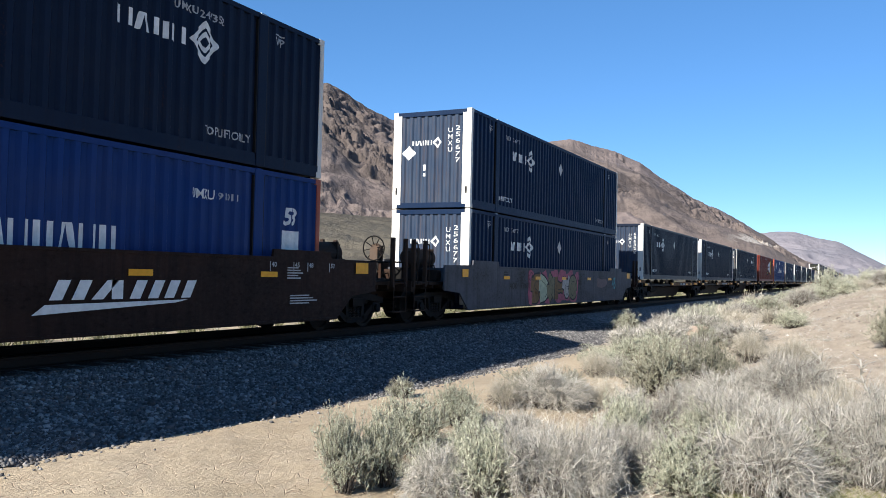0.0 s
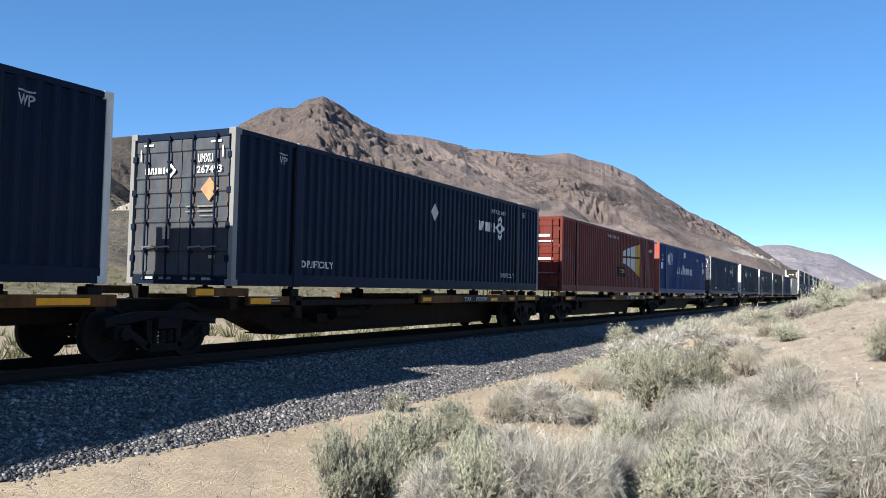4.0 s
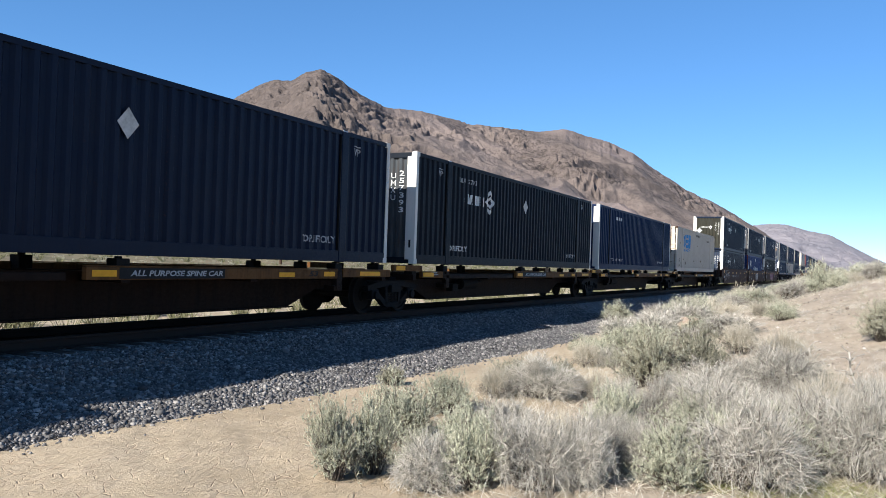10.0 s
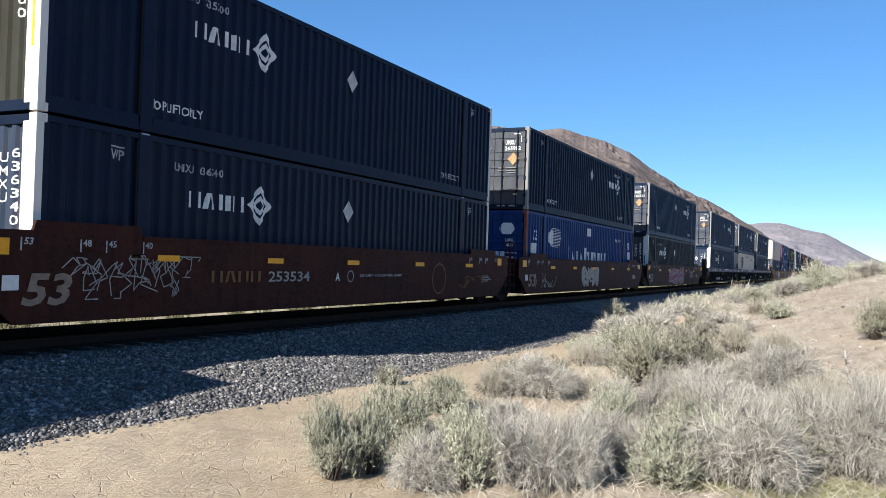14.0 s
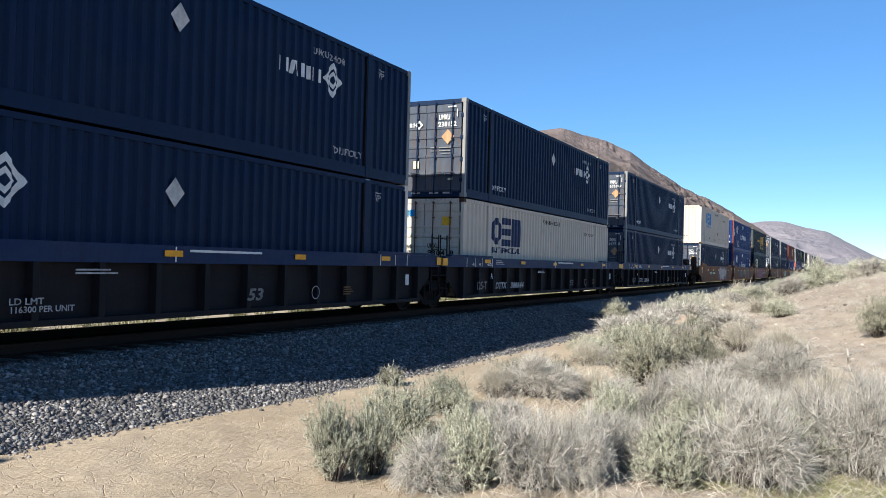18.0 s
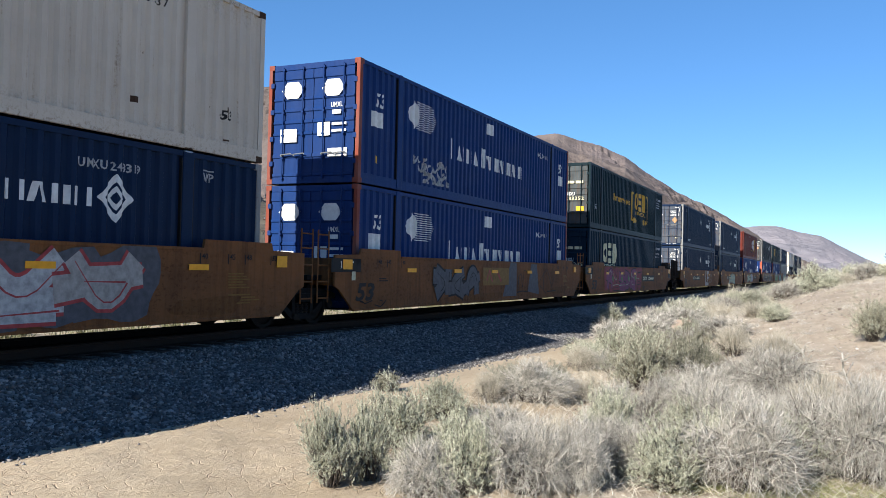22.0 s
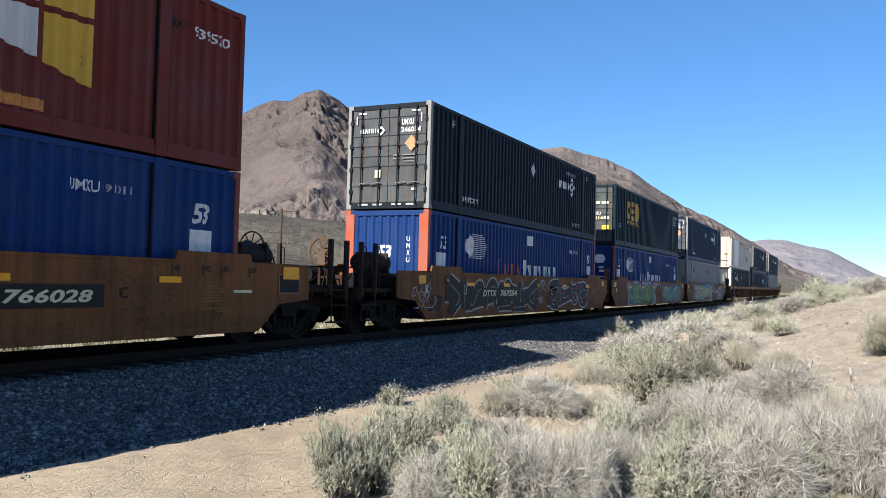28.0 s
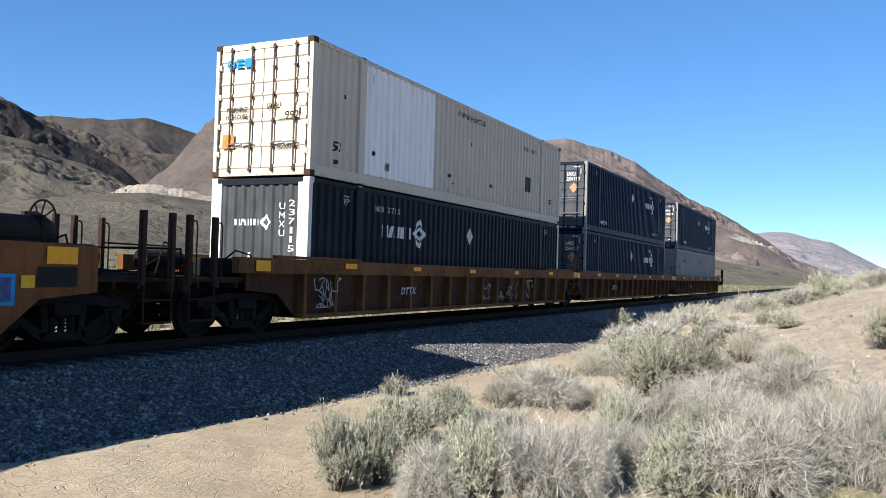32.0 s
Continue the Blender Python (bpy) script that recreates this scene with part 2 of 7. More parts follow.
def put(name, key, make, material, parent, at=(0, 0, 0), turn=(0, 0, 0), label=""):
    ob = link_mesh(name, shared(key, make), material, parent, label)
    ob.location, ob.rotation_euler = at, [radians(a) for a in turn]
    return ob


def box(x0, x1, y0, y1, z0, z1, bm=None, bevel=0.0):
    bm = bm or bmesh.new()
    vs = [bm.verts.new((x, y, z)) for x in (x0, x1) for y in (y0, y1) for z in (z0, z1)]
    fs = [bm.faces.new([vs[i] for i in q]) for q in ((0, 1, 3, 2), (4, 6, 7, 5), (0, 4, 5, 1), (2, 3, 7, 6), (0, 2, 6, 4), (1, 5, 7, 3))]
    if bevel:
        edges = list({e for f in fs for e in f.edges})
        bmesh.ops.bevel(bm, geom=edges, offset=bevel, segments=2, affect="EDGES", profile=0.6)
    return bm


def rod(p, q, r, bm=None, n=8):
    bm = bm or bmesh.new()
    p, q = Vector(p), Vector(q)
    d = (q - p).normalized()
    a = d.orthogonal().normalized()
    b = d.cross(a)
    rings = [[bm.verts.new(c + r * (math.cos(k * math.tau / n) * a + math.sin(k * math.tau / n) * b)) for k in range(n)] for c in (p, q)]
    for k in range(n):
        bm.faces.new((rings[0][k], rings[0][(k + 1) % n], rings[1][(k + 1) % n], rings[1][k]))
    bm.faces.new(rings[0][::-1])
    bm.faces.new(rings[1])
    return bm


def bent(points, r, bm=None, n=6):
    bm = bm or bmesh.new()
    for p, q in zip(points, points[1:]):
        rod(p, q, r, bm, n)
    return bm


def prism(outline, y0, y1, bm=None):
    """An outline in x and z, drawn out from y0 to y1."""
    bm = bm or bmesh.new()
    a = [bm.verts.new((x, y0, z)) for x, z in outline]
    b = [bm.verts.new((x, y1, z)) for x, z in outline]
    bm.faces.new(a)
    bm.faces.new(b[::-1])
    n = len(outline)
    for k in range(n):
        bm.faces.new((a[k], b[k], b[(k + 1) % n], a[(k + 1) % n]))
    bmesh.ops.recalc_face_normals(bm, faces=bm.faces)
    return bm


def lathe(profile, n=24, bm=None):
    """A profile of (radius, y) turned about the y axis."""
    bm = bm or bmesh.new()
    rings = [[bm.verts.new((r * math.cos(k * math.tau / n), y, r * math.sin(k * math.tau / n))) for k in range(n)] for r, y in profile]
    for a, b in zip(rings, rings[1:]):
        for k in range(n):
            bm.faces.new((a[k], a[(k + 1) % n], b[(k + 1) % n], b[k]))
    bm.faces.new(rings[0][::-1])
    bm.faces.new(rings[-1])
    bmesh.ops.recalc_face_normals(bm, faces=bm.faces)
    return bm


# writing: flat letters of the built-in font, fitted into a box
LETTERS = {}


def letters(text):
    if text not in LETTERS:
        cu = bpy.data.curves.new("writing", "FONT")
        cu.body, cu.size, cu.resolution_u = text, 1.0, 2
        cu.offset = 0.016
        if text in ("DTTX", "388644", "724366", "766028", "767554", "53", "TTAX", "753386", "753500", "654088", "ALL PURPOSE SPINE CAR"):
            cu.shear, cu.offset = 0.2, 0.03
        ob = new("writing", cu)
        me = bpy.data.meshes.new_from_object(ob.evaluated_get(bpy.context.evaluated_depsgraph_get()))
        vs = np.array([v.co[:2] for v in me.vertices])
        lo, hi = vs.min(0), vs.max(0)
        LETTERS[text] = ((vs - lo) / (hi - lo), [tuple(p.vertices) for p in me.polygons])
        bpy.data.objects.remove(ob)
        bpy.data.curves.remove(cu)
        bpy.data.meshes.remove(me)
    return LETTERS[text]


for _t in ("TOP LIFT ONLY", "WP", "53", "INTERMODAL", "WARNING HIGH CUBE", "WARNING", "HIGH CUBE", "125 T", "125-T", "24,000 lbs", "53'", "XHC",
           "ALL PURPOSE SPINE CAR", "LD LMT 117,200 PER UNIT", "48", "45", "40", "20", "how tomorrow moves", "AOK 73631", "DTTX", "TTAX", "UMXU",
           "388644", "724366", "766028", "767554", "654088", "753500", "253534", "247352", "256677", "636322", "636104", "267493", "637132",
           "266882", "636340", "235300", "265902", "236731", "248068", "257917", "238152", "930418", "635369", "267718", "248319",
           "233352", "931246", "255615", "252175", "257393", "247530", "939520", "939577", "246034", "931682", "257699", "237115", "937937", "992", "635579", "TARE WEIGHT", "(KG) 4630", "254157", "110", *"UMX0123456789"):
    letters(_t)

# ---- containers ----
CL, CW, CH = 16.154, 2.591, 2.896
TRACK_Y = 11.39


def waves(a, b, pitch, depth):
    """Break points of a trapezoid corrugation between a and b: place and depth."""
    n = max(1, round((b - a) / pitch))
    p = (b - a) / n
    out = []
    for k in range(n):
        s = a + k * p
        out += [(s, 0.0), (s + 0.32 * p, 0.0), (s + 0.5 * p, depth), (s + 0.82 * p, depth)]
    return out + [(b, 0.0)]


SIDE_WAVE = waves(0.14, 1.90, 0.285, 0.050) + waves(2.06, CL - 2.06, 0.285, 0.050) + waves(CL - 1.90, CL - 0.14, 0.285, 0.050)
END_WAVE = waves(0.29, CW - 0.29, 0.25, 0.04)
SIDE_OUT, END_OUT = CW / 2 - 0.012, 0.03


def sheet(wave, z0, z1, place):
    bm = bmesh.new()
    lo = [bm.verts.new(place(u, d, z0)) for u, d in wave]
    hi = [bm.verts.new(place(u, d, z1)) for u, d in wave]
    for k in range(len(wave) - 1):
        bm.faces.new((lo[k], lo[k + 1], hi[k + 1], hi[k]))
    return bm


def side_place(u, d, z):
    return (u, -(SIDE_OUT - d), z)


def end_place(u, d, z):
    return (END_OUT + d, CW / 2 - u, z)


def flat_place(u, d, z):
    return (u, d, z)


def decal(name, shapes, material, parent, on="side", label="", base=None):
    """Paint of the given shapes (lists of outline points in u and z) that follows the corrugation beneath it."""
    if name in ("number", "panel_mark", "placard", "sticker", "dot", "bracket", "tape", "patch") and 1 < len(shapes) <= 6:
        for sh in shapes[1:]:
            decal(name, [sh], material, parent, on, label, base)
        shapes = shapes[:1]
    bm = bmesh.new()
    for sh in shapes:
        if isinstance(sh, tuple):
            pts, faces = sh
            vs = [bm.verts.new((p[0], 0, p[1])) for p in pts]
            for f in faces:
                try:
                    bm.faces.new([vs[i] for i in f])
                except ValueError:
                    pass
        else:
            bm.faces.new([bm.verts.new((p[0], 0, p[1])) for p in sh])
    us = [v.co.x for v in bm.verts]
    wave = {"side": SIDE_WAVE, "end": END_WAVE}.get(on)
    if wave:
        for u, d in wave:
            if min(us) < u < max(us):
                bmesh.ops.bisect_plane(bm, geom=bm.verts[:] + bm.edges[:] + bm.faces[:], plane_co=(u, 0, 0), plane_no=(1, 0, 0), dist=1e-5)
        wu, wd = [w[0] for w in wave], [w[1] for w in wave]
    for v in bm.verts:
        u, z = v.co.x, v.co.z
        if on == "side":
            v.co = side_place(u, float(np.interp(u, wu, wd)) - 0.004, z)
        elif on == "end":
            v.co = end_place(u, float(np.interp(u, wu, wd)) - 0.004, z)
        elif on == "plate":
            v.co = (u, -(SIDE_OUT + 0.012), z)
        elif on == "post":
            v.co = (-0.004, CW / 2 - u, z)
        elif on == "door":
            v.co = (-0.012, CW / 2 - u, z)
        else:
            v.co = (u, base, z)
    return part(name, bm, material, parent, label)


def rect(u0, u1, z0, z1):
    return [(u0, z0), (u1, z0), (u1, z1), (u0, z1)]


def say(text, u0, u1, z0, z1):
    if text == "1":
        u0, u1 = u0 + 0.3 * (u1 - u0), u0 + 0.7 * (u1 - u0)
    pts, faces = letters(text)
    return ([(u0 + p[0] * (u1 - u0), z0 + p[1] * (z1 - z0)) for p in pts], faces)


def ring(cu, cz, ru, rz, k=0.62, n=4, spin=0.0):
    """A closed band: a diamond for n = 4."""
    o = [(cu + ru * math.cos(math.tau * i / n + spin), cz + rz * math.sin(math.tau * i / n + spin)) for i in range(n)]
    i_ = [(cu + k * (x - cu), cz + k * (z - cz)) for x, z in o]
    return [[o[j], o[(j + 1) % n], i_[(j + 1) % n], i_[j]] for j in range(n)]


def diamond(cu, cz, ru, rz):
    return [[(cu - ru, cz), (cu, cz - rz), (cu + ru, cz), (cu, cz + rz)]]


def word_bars(u0, u1, z0, z1, n, thick=0.26, lean=0.0, tall_first=1.0):
    """A plain band of upright strokes in place of a lettered trade name."""
    out = []
    w = (u1 - u0) / n
    for k in range(n):
        a, t = u0 + k * w + 0.06 * w, thick * w
        top = z1 if k else z0 + (z1 - z0) * tall_first
        s = 0.2 * w if k % 3 == 1 else 0.0
        out.append([(a, z0), (a + t, z0), (a + t + lean + s, top), (a + lean + s, top)])
        b = a + 0.82 * w - t
        out.append([(b, z0), (b + t, z0), (b + t + lean - s, top), (b + lean - s, top)])
    return out


def navy_side(c, at_front, number, ink=INK_WHITE, placard=True):
    w = 3.0 if at_front else 10.72
    decal("logo", word_bars(w, w + 1.50, 1.80, 2.08, 4, 0.24) + ring(w + 1.93, 1.96, 0.34, 0.38, 0.66) + ring(w + 1.93, 1.96, 0.17, 0.19, 0.5), ink, c, label="white angular trade mark with a diamond")
    q = w - 0.35 if at_front else 11.95
    decal("owner_code", [say("UMXU", q, q + 0.5, 2.38, 2.52)], INK_PALE, c)
    decal("number", [say(number, q + 0.6, q + 1.2, 2.38, 2.52)], INK_PALE, c)
    decal("notice", [say("TOP LIFT ONLY", 2.09, 3.27, 0.40, 0.55)], ink, c)
    decal("notice", [say("TOP LIFT ONLY", 12.70, 13.88, 0.40, 0.55)], INK_PALE, c)
    for u in (1.31, 14.55):
        decal("notice", [say("WP", u, u + 0.28, 2.41, 2.57), rect(u, u + 0.28, 2.60, 2.625)], INK_PALE, c)
    if placard:
        decal("placard", diamond(8.03, 2.06, 0.22, 0.25), PLACARD_GREY, c, "plate")


def navy_panel(c, number, tan=False):
    decal("logo", word_bars(0.62, 1.30, 1.88, 2.02, 4, 0.24) + ring(1.47, 1.95, 0.15, 0.17, 0.5), INK_WHITE, c, "end")
    decal("owner_code", [say(ch, 1.83, 1.95, 2.22 - 0.19 * k, 2.36 - 0.19 * k) for k, ch in enumerate("UMXU")], INK_WHITE, c, "end")
    decal("number", [say(ch, 2.08, 2.20, 2.28 - 0.19 * k, 2.42 - 0.19 * k) for k, ch in enumerate(number)], INK_WHITE, c, "end")
    decal("placard", diamond(0.52, 0.62 if tan and number != "636322" else 1.66, 0.23, 0.23), TAN_SIGN if tan else INK_WHITE, c, "end")
    for u in (0.14, CW - 0.14):
        decal("stripe", [rect(u - 0.025, u + 0.025, 0.9, 1.9)] if number == "235300" else [rect(u - 0.03, u + 0.03, 0.42, 0.62)], YELLOW if number == "235300" else INK_BLACK, c, "post")
    decal("sticker", [rect(1.0, 1.1, 1.12, 1.30), rect(1.0, 1.1, 0.95, 1.05)], INK_WHITE, c, "end")


def navy_doors(c, number):
    decal("logo", word_bars(0.40, 0.92, 2.10, 2.22, 4, 0.24) + ring(1.06, 2.16, 0.13, 0.14, 0.5), INK_WHITE, c, "door")
    decal("owner_code", [say("UMXU", 1.72, 2.08, 2.28, 2.44)], INK_WHITE, c, "door")
    decal("number", [say(number, 1.70, 2.30, 2.08, 2.22)], INK_WHITE, c, "door")
    decal("placard", diamond(2.02, 1.78, 0.21, 0.22), INK_WHITE if number == "252175" else TAN_SIGN, c, "door")
    decal("notice", [rect(1.46, 1.62, 1.45, 1.48), rect(1.74, 2.14, 1.45, 1.48), rect(1.74, 2.10, 1.36, 1.385), rect(1.46, 1.66, 1.36, 1.38), rect(1.80, 2.12, 1.28, 1.30)], WORN_INK, c, "door")
    decal("sticker", [rect(0.90, 1.08, 0.86, 1.08), rect(2.05, 2.2, 0.5, 0.56)], INK_CREAM, c, "door")
    decal("tape", [rect(0.35, 0.60, 2.64, 2.68), rect(2.02, 2.28, 2.64, 2.68), rect(0.27, 0.30, 2.36, 2.58), rect(2.30, 2.33, 2.36, 2.58)], INK_WHITE, c, "door")
    decal("tape", [rect(0.4, 0.7, 0.10, 0.15), rect(0.85, 1.15, 0.10, 0.15), rect(1.45, 1.75, 0.10, 0.15), rect(1.9, 2.2, 0.10, 0.15)], INK_PALE, c, "door")


def royal_side(c, front, two_tone=False):
    decal("number", [say("53", 0.77, 1.20, 1.88, 2.24), say("53", 15.0, 15.4, 1.88, 2.24)], INK_WHITE, c)
    decal("panel_mark", [rect(0.64, 1.18, 1.41, 1.78), rect(14.9, 15.44, 1.41, 1.78), rect(7.66, 8.28, 2.30, 2.64)], INK_WHITE, c)
    rows = [rect(2.9, 4.05 - 0.3 * (abs(k - 6) / 6) ** 2, 1.70 + 0.058 * k, 1.72 + 0.058 * k) for k in range(13)]
    decal("logo", [[(2.37, 2.05), (2.82, 1.67), (3.15, 2.05), (2.82, 2.43)]] + rows, INK_WHITE, c, label="white diamond with speed lines")
    decal("lettering", word_bars(5.06, 7.0, 1.20, 1.62, 5, 0.22, 0, 1.4), INK_RED if two_tone else INK_WHITE, c, label="plain strokes of a trade name")
    decal("lettering", word_bars(7.2, 10.94, 1.20, 1.62, 10, 0.22, 0, 1.4), INK_WHITE, c, label="plain strokes of a trade name")
    decal("owner_code", [say("UMXU", 12.45, 12.98, 2.20, 2.37)], INK_WHITE, c)
    decal("number", [say("191011", 13.06, 13.6, 2.22, 2.35)], INK_PALE, c)
    decal("sticker", [rect(0.80, 0.95, 0.55, 0.72)], YELLOW, c)
    if front == "panel":
        decal("number", [say("53", 1.05, 1.45, 1.55, 1.95), rect(1.06, 1.4, 1.28, 1.44)], INK_WHITE, c, "end")
        decal("number", [say(ch, 1.91, 2.02, 2.05 - 0.19 * k, 2.19 - 0.19 * k) for k, ch in enumerate("UMXU")] + [rect(1.91, 2.02, 1.10 - 0.19 * k, 1.24 - 0.19 * k) for k in range(4)], INK_WHITE, c, "end")
    else:
        hexa = [[(a - 0.32, 2.25), (a - 0.16, 2.05), (a + 0.16, 2.05), (a + 0.32, 2.25), (a + 0.16, 2.45), (a - 0.16, 2.45)] for a in (0.72, 1.87)]
        decal("logo", hexa, INK_WHITE, c, "door")
        decal("notice", [say("UMXU", 1.82, 2.16, 1.78, 1.90), rect(1.86, 2.1, 1.62, 1.72), rect(0.38, 0.86, 1.0, 1.32), rect(1.45, 1.80, 1.12, 1.44), rect(1.85, 2.25, 1.36, 1.42), rect(1.85, 2.25, 1.20, 1.26), rect(1.75, 2.28, 0.62, 0.82)], INK_WHITE, c, "door")


def block_logo(c, u0, z0, z1, ink, word=True, on="side", w=2.6, name="logo"):
    """Three bold plain blocks, with the one readable word under them."""
    a, h = w / 3.0, z1 - z0
    first = ring(u0 + 0.46 * a, z0 + h / 2, 0.48 * a, h / 2, 0.48, 8, math.pi / 8)
    mid = [rect(u0 + 1.04 * a, u0 + 1.86 * a, z0 + h * q, z0 + h * (q + 0.24)) for q in (0.0, 0.38, 0.76)]
    x0, x1, xm = u0 + 1.96 * a, u0 + 2.96 * a, u0 + 2.46 * a
    last = [[(x0 + 0.1 * a, z0), (x1 - 0.1 * a, z0), (x1, z0 + h / 2), (x1 - 0.1 * a, z1), (x0 + 0.1 * a, z1), (x0, z0 + h / 2)]]
    decal(name, first + mid + last, ink, c, on, "bold block trade mark")
    if word:
        decal("lettering", [say("INTERMODAL", u0 + 0.1, u0 + w - 0.05, z0 - 0.24, z0 - 0.05)], ink, c, on)


def window_logo(c):
    cols = [(9.42, 10.02), (10.10, 10.82), (10.92, 11.82), (11.94, 12.76)]

    def top(u):
        return 1.98 + 0.50 * ((u - 9.42) / 3.34) ** 0.8

    def low(u):
        return 1.40 - 0.61 * ((u - 9.42) / 3.34) ** 1.5

    for k, (a, b) in enumerate(cols):
        ms = [1.70 + 0.02 * k, 1.70 + 0.02 * (k + 1)]
        ink = PANE_GOLD if k == 3 else PANE_WHITE
        decal("logo", [[(a, ms[0] + 0.05), (b, ms[1] + 0.05), (b, top(b)), (a, top(a))], [(a, low(a)), (b, low(b)), (b, ms[1] - 0.05), (a, ms[0] - 0.05)]], ink, c, label="pane of a white and yellow emblem")
    decal("logo_ground", [rect(8.2, 10.0, 0.74, 1.22)], SLATE, c)
    block_logo(c, 8.78, 0.93, 1.12, INK_GOLD, False, "side", 0.85, "small_logo")
    decal("notice", [say("WARNING HIGH CUBE", 6.6, 8.6, 2.50, 2.64)], INK_PALE, c)


def container(name, kind, paint_mat, front, post_mat, label, group, end_mat=None):
    """One 53-foot box, standing on its origin at the front end of its floor."""
    c = new(name)
    tagged(c, label, "container", group)
    H = CH
    near = put("side_panel", "corrugated_side", lambda: sheet(SIDE_WAVE, 0.24, H - 0.07, side_place), paint_mat, c)
    put("side_panel", "corrugated_side", None, paint_mat, c, (CL, 0, 0), (0, 0, 180))
    put("roof", "roof", lambda: sheet(waves(0.1, CL - 0.1, 0.32, 0.015), -CW / 2 + 0.05, CW / 2 - 0.05, lambda u, d, y: (u, y, H - 0.012 - d)), paint_mat, c)
    put("floor", "floor_frame", lambda: box(0.05, CL - 0.05, -CW / 2 + 0.06, CW / 2 - 0.06, 0.03, 0.15), BLACK, c)
    for y, a in ((0, 0), (0, 180)):
        x = 0 if a == 0 else CL
        put("top_rail", "top_rail", lambda: box(0.1, CL - 0.1, -CW / 2 + 0.006, -CW / 2 + 0.07, H - 0.10, H - 0.006, bevel=0.006), paint_mat, c, (x, 0, 0), (0, 0, a))
        put("bottom_rail", "bottom_rail", lambda: box(0.1, CL - 0.1, -CW / 2 + 0.004, -CW / 2 + 0.075, 0.012, 0.25, bevel=0.008), paint_mat, c, (x, 0, 0), (0, 0, a))
    def post_bm():
        return box(0.0, 0.13, -CW / 2, -CW / 2 + 0.28, 0.11, H - 0.11, bevel=0.012)
    def slim_bm():
        return box(0.0, 0.13, -CW / 2, -CW / 2 + 0.10, 0.11, H - 0.11, bevel=0.012)
    fm = post_mat
    fk, fb = ("wide_post", post_bm) if front == "panel" else ("slim_post", slim_bm)
    put("corner_post", fk, fb, fm, c)
    put("corner_post", fk + "_far", lambda: (lambda b: (bmesh.ops.reverse_faces(b, faces=b.faces), b)[1])((lambda b: (bmesh.ops.scale(b, vec=(1, -1, 1), verts=b.verts), b)[1])(fb())), fm, c)
    for y in (-1, 1):
        put("corner_post", "rear_post", lambda: box(CL - 0.13, CL, -0.06, 0.06, 0.11, H - 0.11, bevel=0.01), post_mat, c, (0, y * (CW / 2 - 0.061), 0))
    for x in (1.98, CL - 1.98):
        for y in (-1, 1):
            put("lift_post", "lift_post", lambda: box(-0.13, 0.13, -0.045, 0.045, 0.02, H - 0.02, bevel=0.016), paint_mat, c, (x, y * (CW / 2 - 0.036), 0))
            # black strips stand for the shade in the gaps beside the post
            for d in (-0.142, 0.142) if paint_mat not in (WHITE, GREY) else ():
                put("seam", "lift_post_seam", lambda: box(-0.012, 0.012, -0.03, 0.03, 0.13, H - 0.13), BLACK, c, (x + d, y * (CW / 2 - 0.034), 0))
            for z in (0.0, H - 0.12):
                put("corner_casting", "casting", lambda: box(-0.09, 0.09, -0.08, 0.08, 0.0, 0.125, bevel=0.014), RUST_DARK if paint_mat is WHITE else GALV if (z > 0 and post_mat not in (ORANGE_RED, RED_TRIM)) else paint_mat, c, (x, y * (CW / 2 - 0.074), z))
    for x in (0.088, CL - 0.088):
        for y in (-1, 1):
            for z in (0.0, H - 0.12):
                put("corner_casting", "casting", None, RUST_DARK if paint_mat is WHITE else post_mat, c, (x, y * (CW / 2 - 0.078), z))
    put("header", "end_header", lambda: box(0.012, 0.11, -CW / 2 + 0.16, CW / 2 - 0.16, H - 0.15, H - 0.01, bevel=0.01), paint_mat, c)
    put("header", "end_header", None, paint_mat, c, (CL, 0, 0), (0, 0, 180))
    put("end_sill", "end_sill", lambda: box(0.012, 0.12, -CW / 2 + 0.16, CW / 2 - 0.16, 0.012, 0.17, bevel=0.01), paint_mat, c)
    put("end_sill", "end_sill", None, paint_mat, c, (CL, 0, 0), (0, 0, 180))
    put("end_panel", "corrugated_end", lambda: sheet([(0.1, 0.0)] + END_WAVE + [(CW - 0.1, 0.0)], 0.15, H - 0.1, end_place), paint_mat, c, (CL, 0, 0), (0, 0, 180))
    if front == "panel":
        put("end_panel", "corrugated_end", None, end_mat or END_SUNLIT.get(paint_mat.name, paint_mat), c)
    else:
        def leaf():
            line = []
            for z0, z1 in ((0.17, 0.26), (0.62, 0.74), (1.16, 1.26), (1.44, 1.54), (1.72, 1.82), (2.0, 2.08), (2.50, H - 0.15)):
                line += [(0.036, z0), (0.012, z0 + 0.025), (0.012, z1 - 0.025), (0.036, z1)]
            return prism(line + [(0.08, H - 0.15), (0.08, 0.17)], -0.565, 0.565)
        def bar():
            bm = rod((-0.03, 0, 0.10), (-0.03, 0, H - 0.08), 0.019)
            for z in (0.12, 0.6, 1.15, 1.7, 2.3, H - 0.16):
                box(-0.045, 0.03, -0.032, 0.032, z, z + 0.04, bm)
            return bm
        def handle():
            return bent([(-0.05, 0.0, 0.66), (-0.06, 0.02, 0.70), (-0.055, -0.26, 0.72), (-0.05, -0.30, 0.70)], 0.016)
        def hinge():
            return box(-0.012, 0.05, -0.05, 0.05, -0.06, 0.06, bevel=0.012)
        for s in (-1, 1):
            d = put("door", "door_leaf", leaf, DOOR_SUNLIT_DIRT.get(paint_mat.name, paint_mat), c, (0, s * 0.575, 0))
            for y in (-0.30, 0.26):
                put("locking_bar", "locking_bar", bar, RUSTY_BAR if paint_mat is WHITE else paint_mat, d, (0, y, 0))
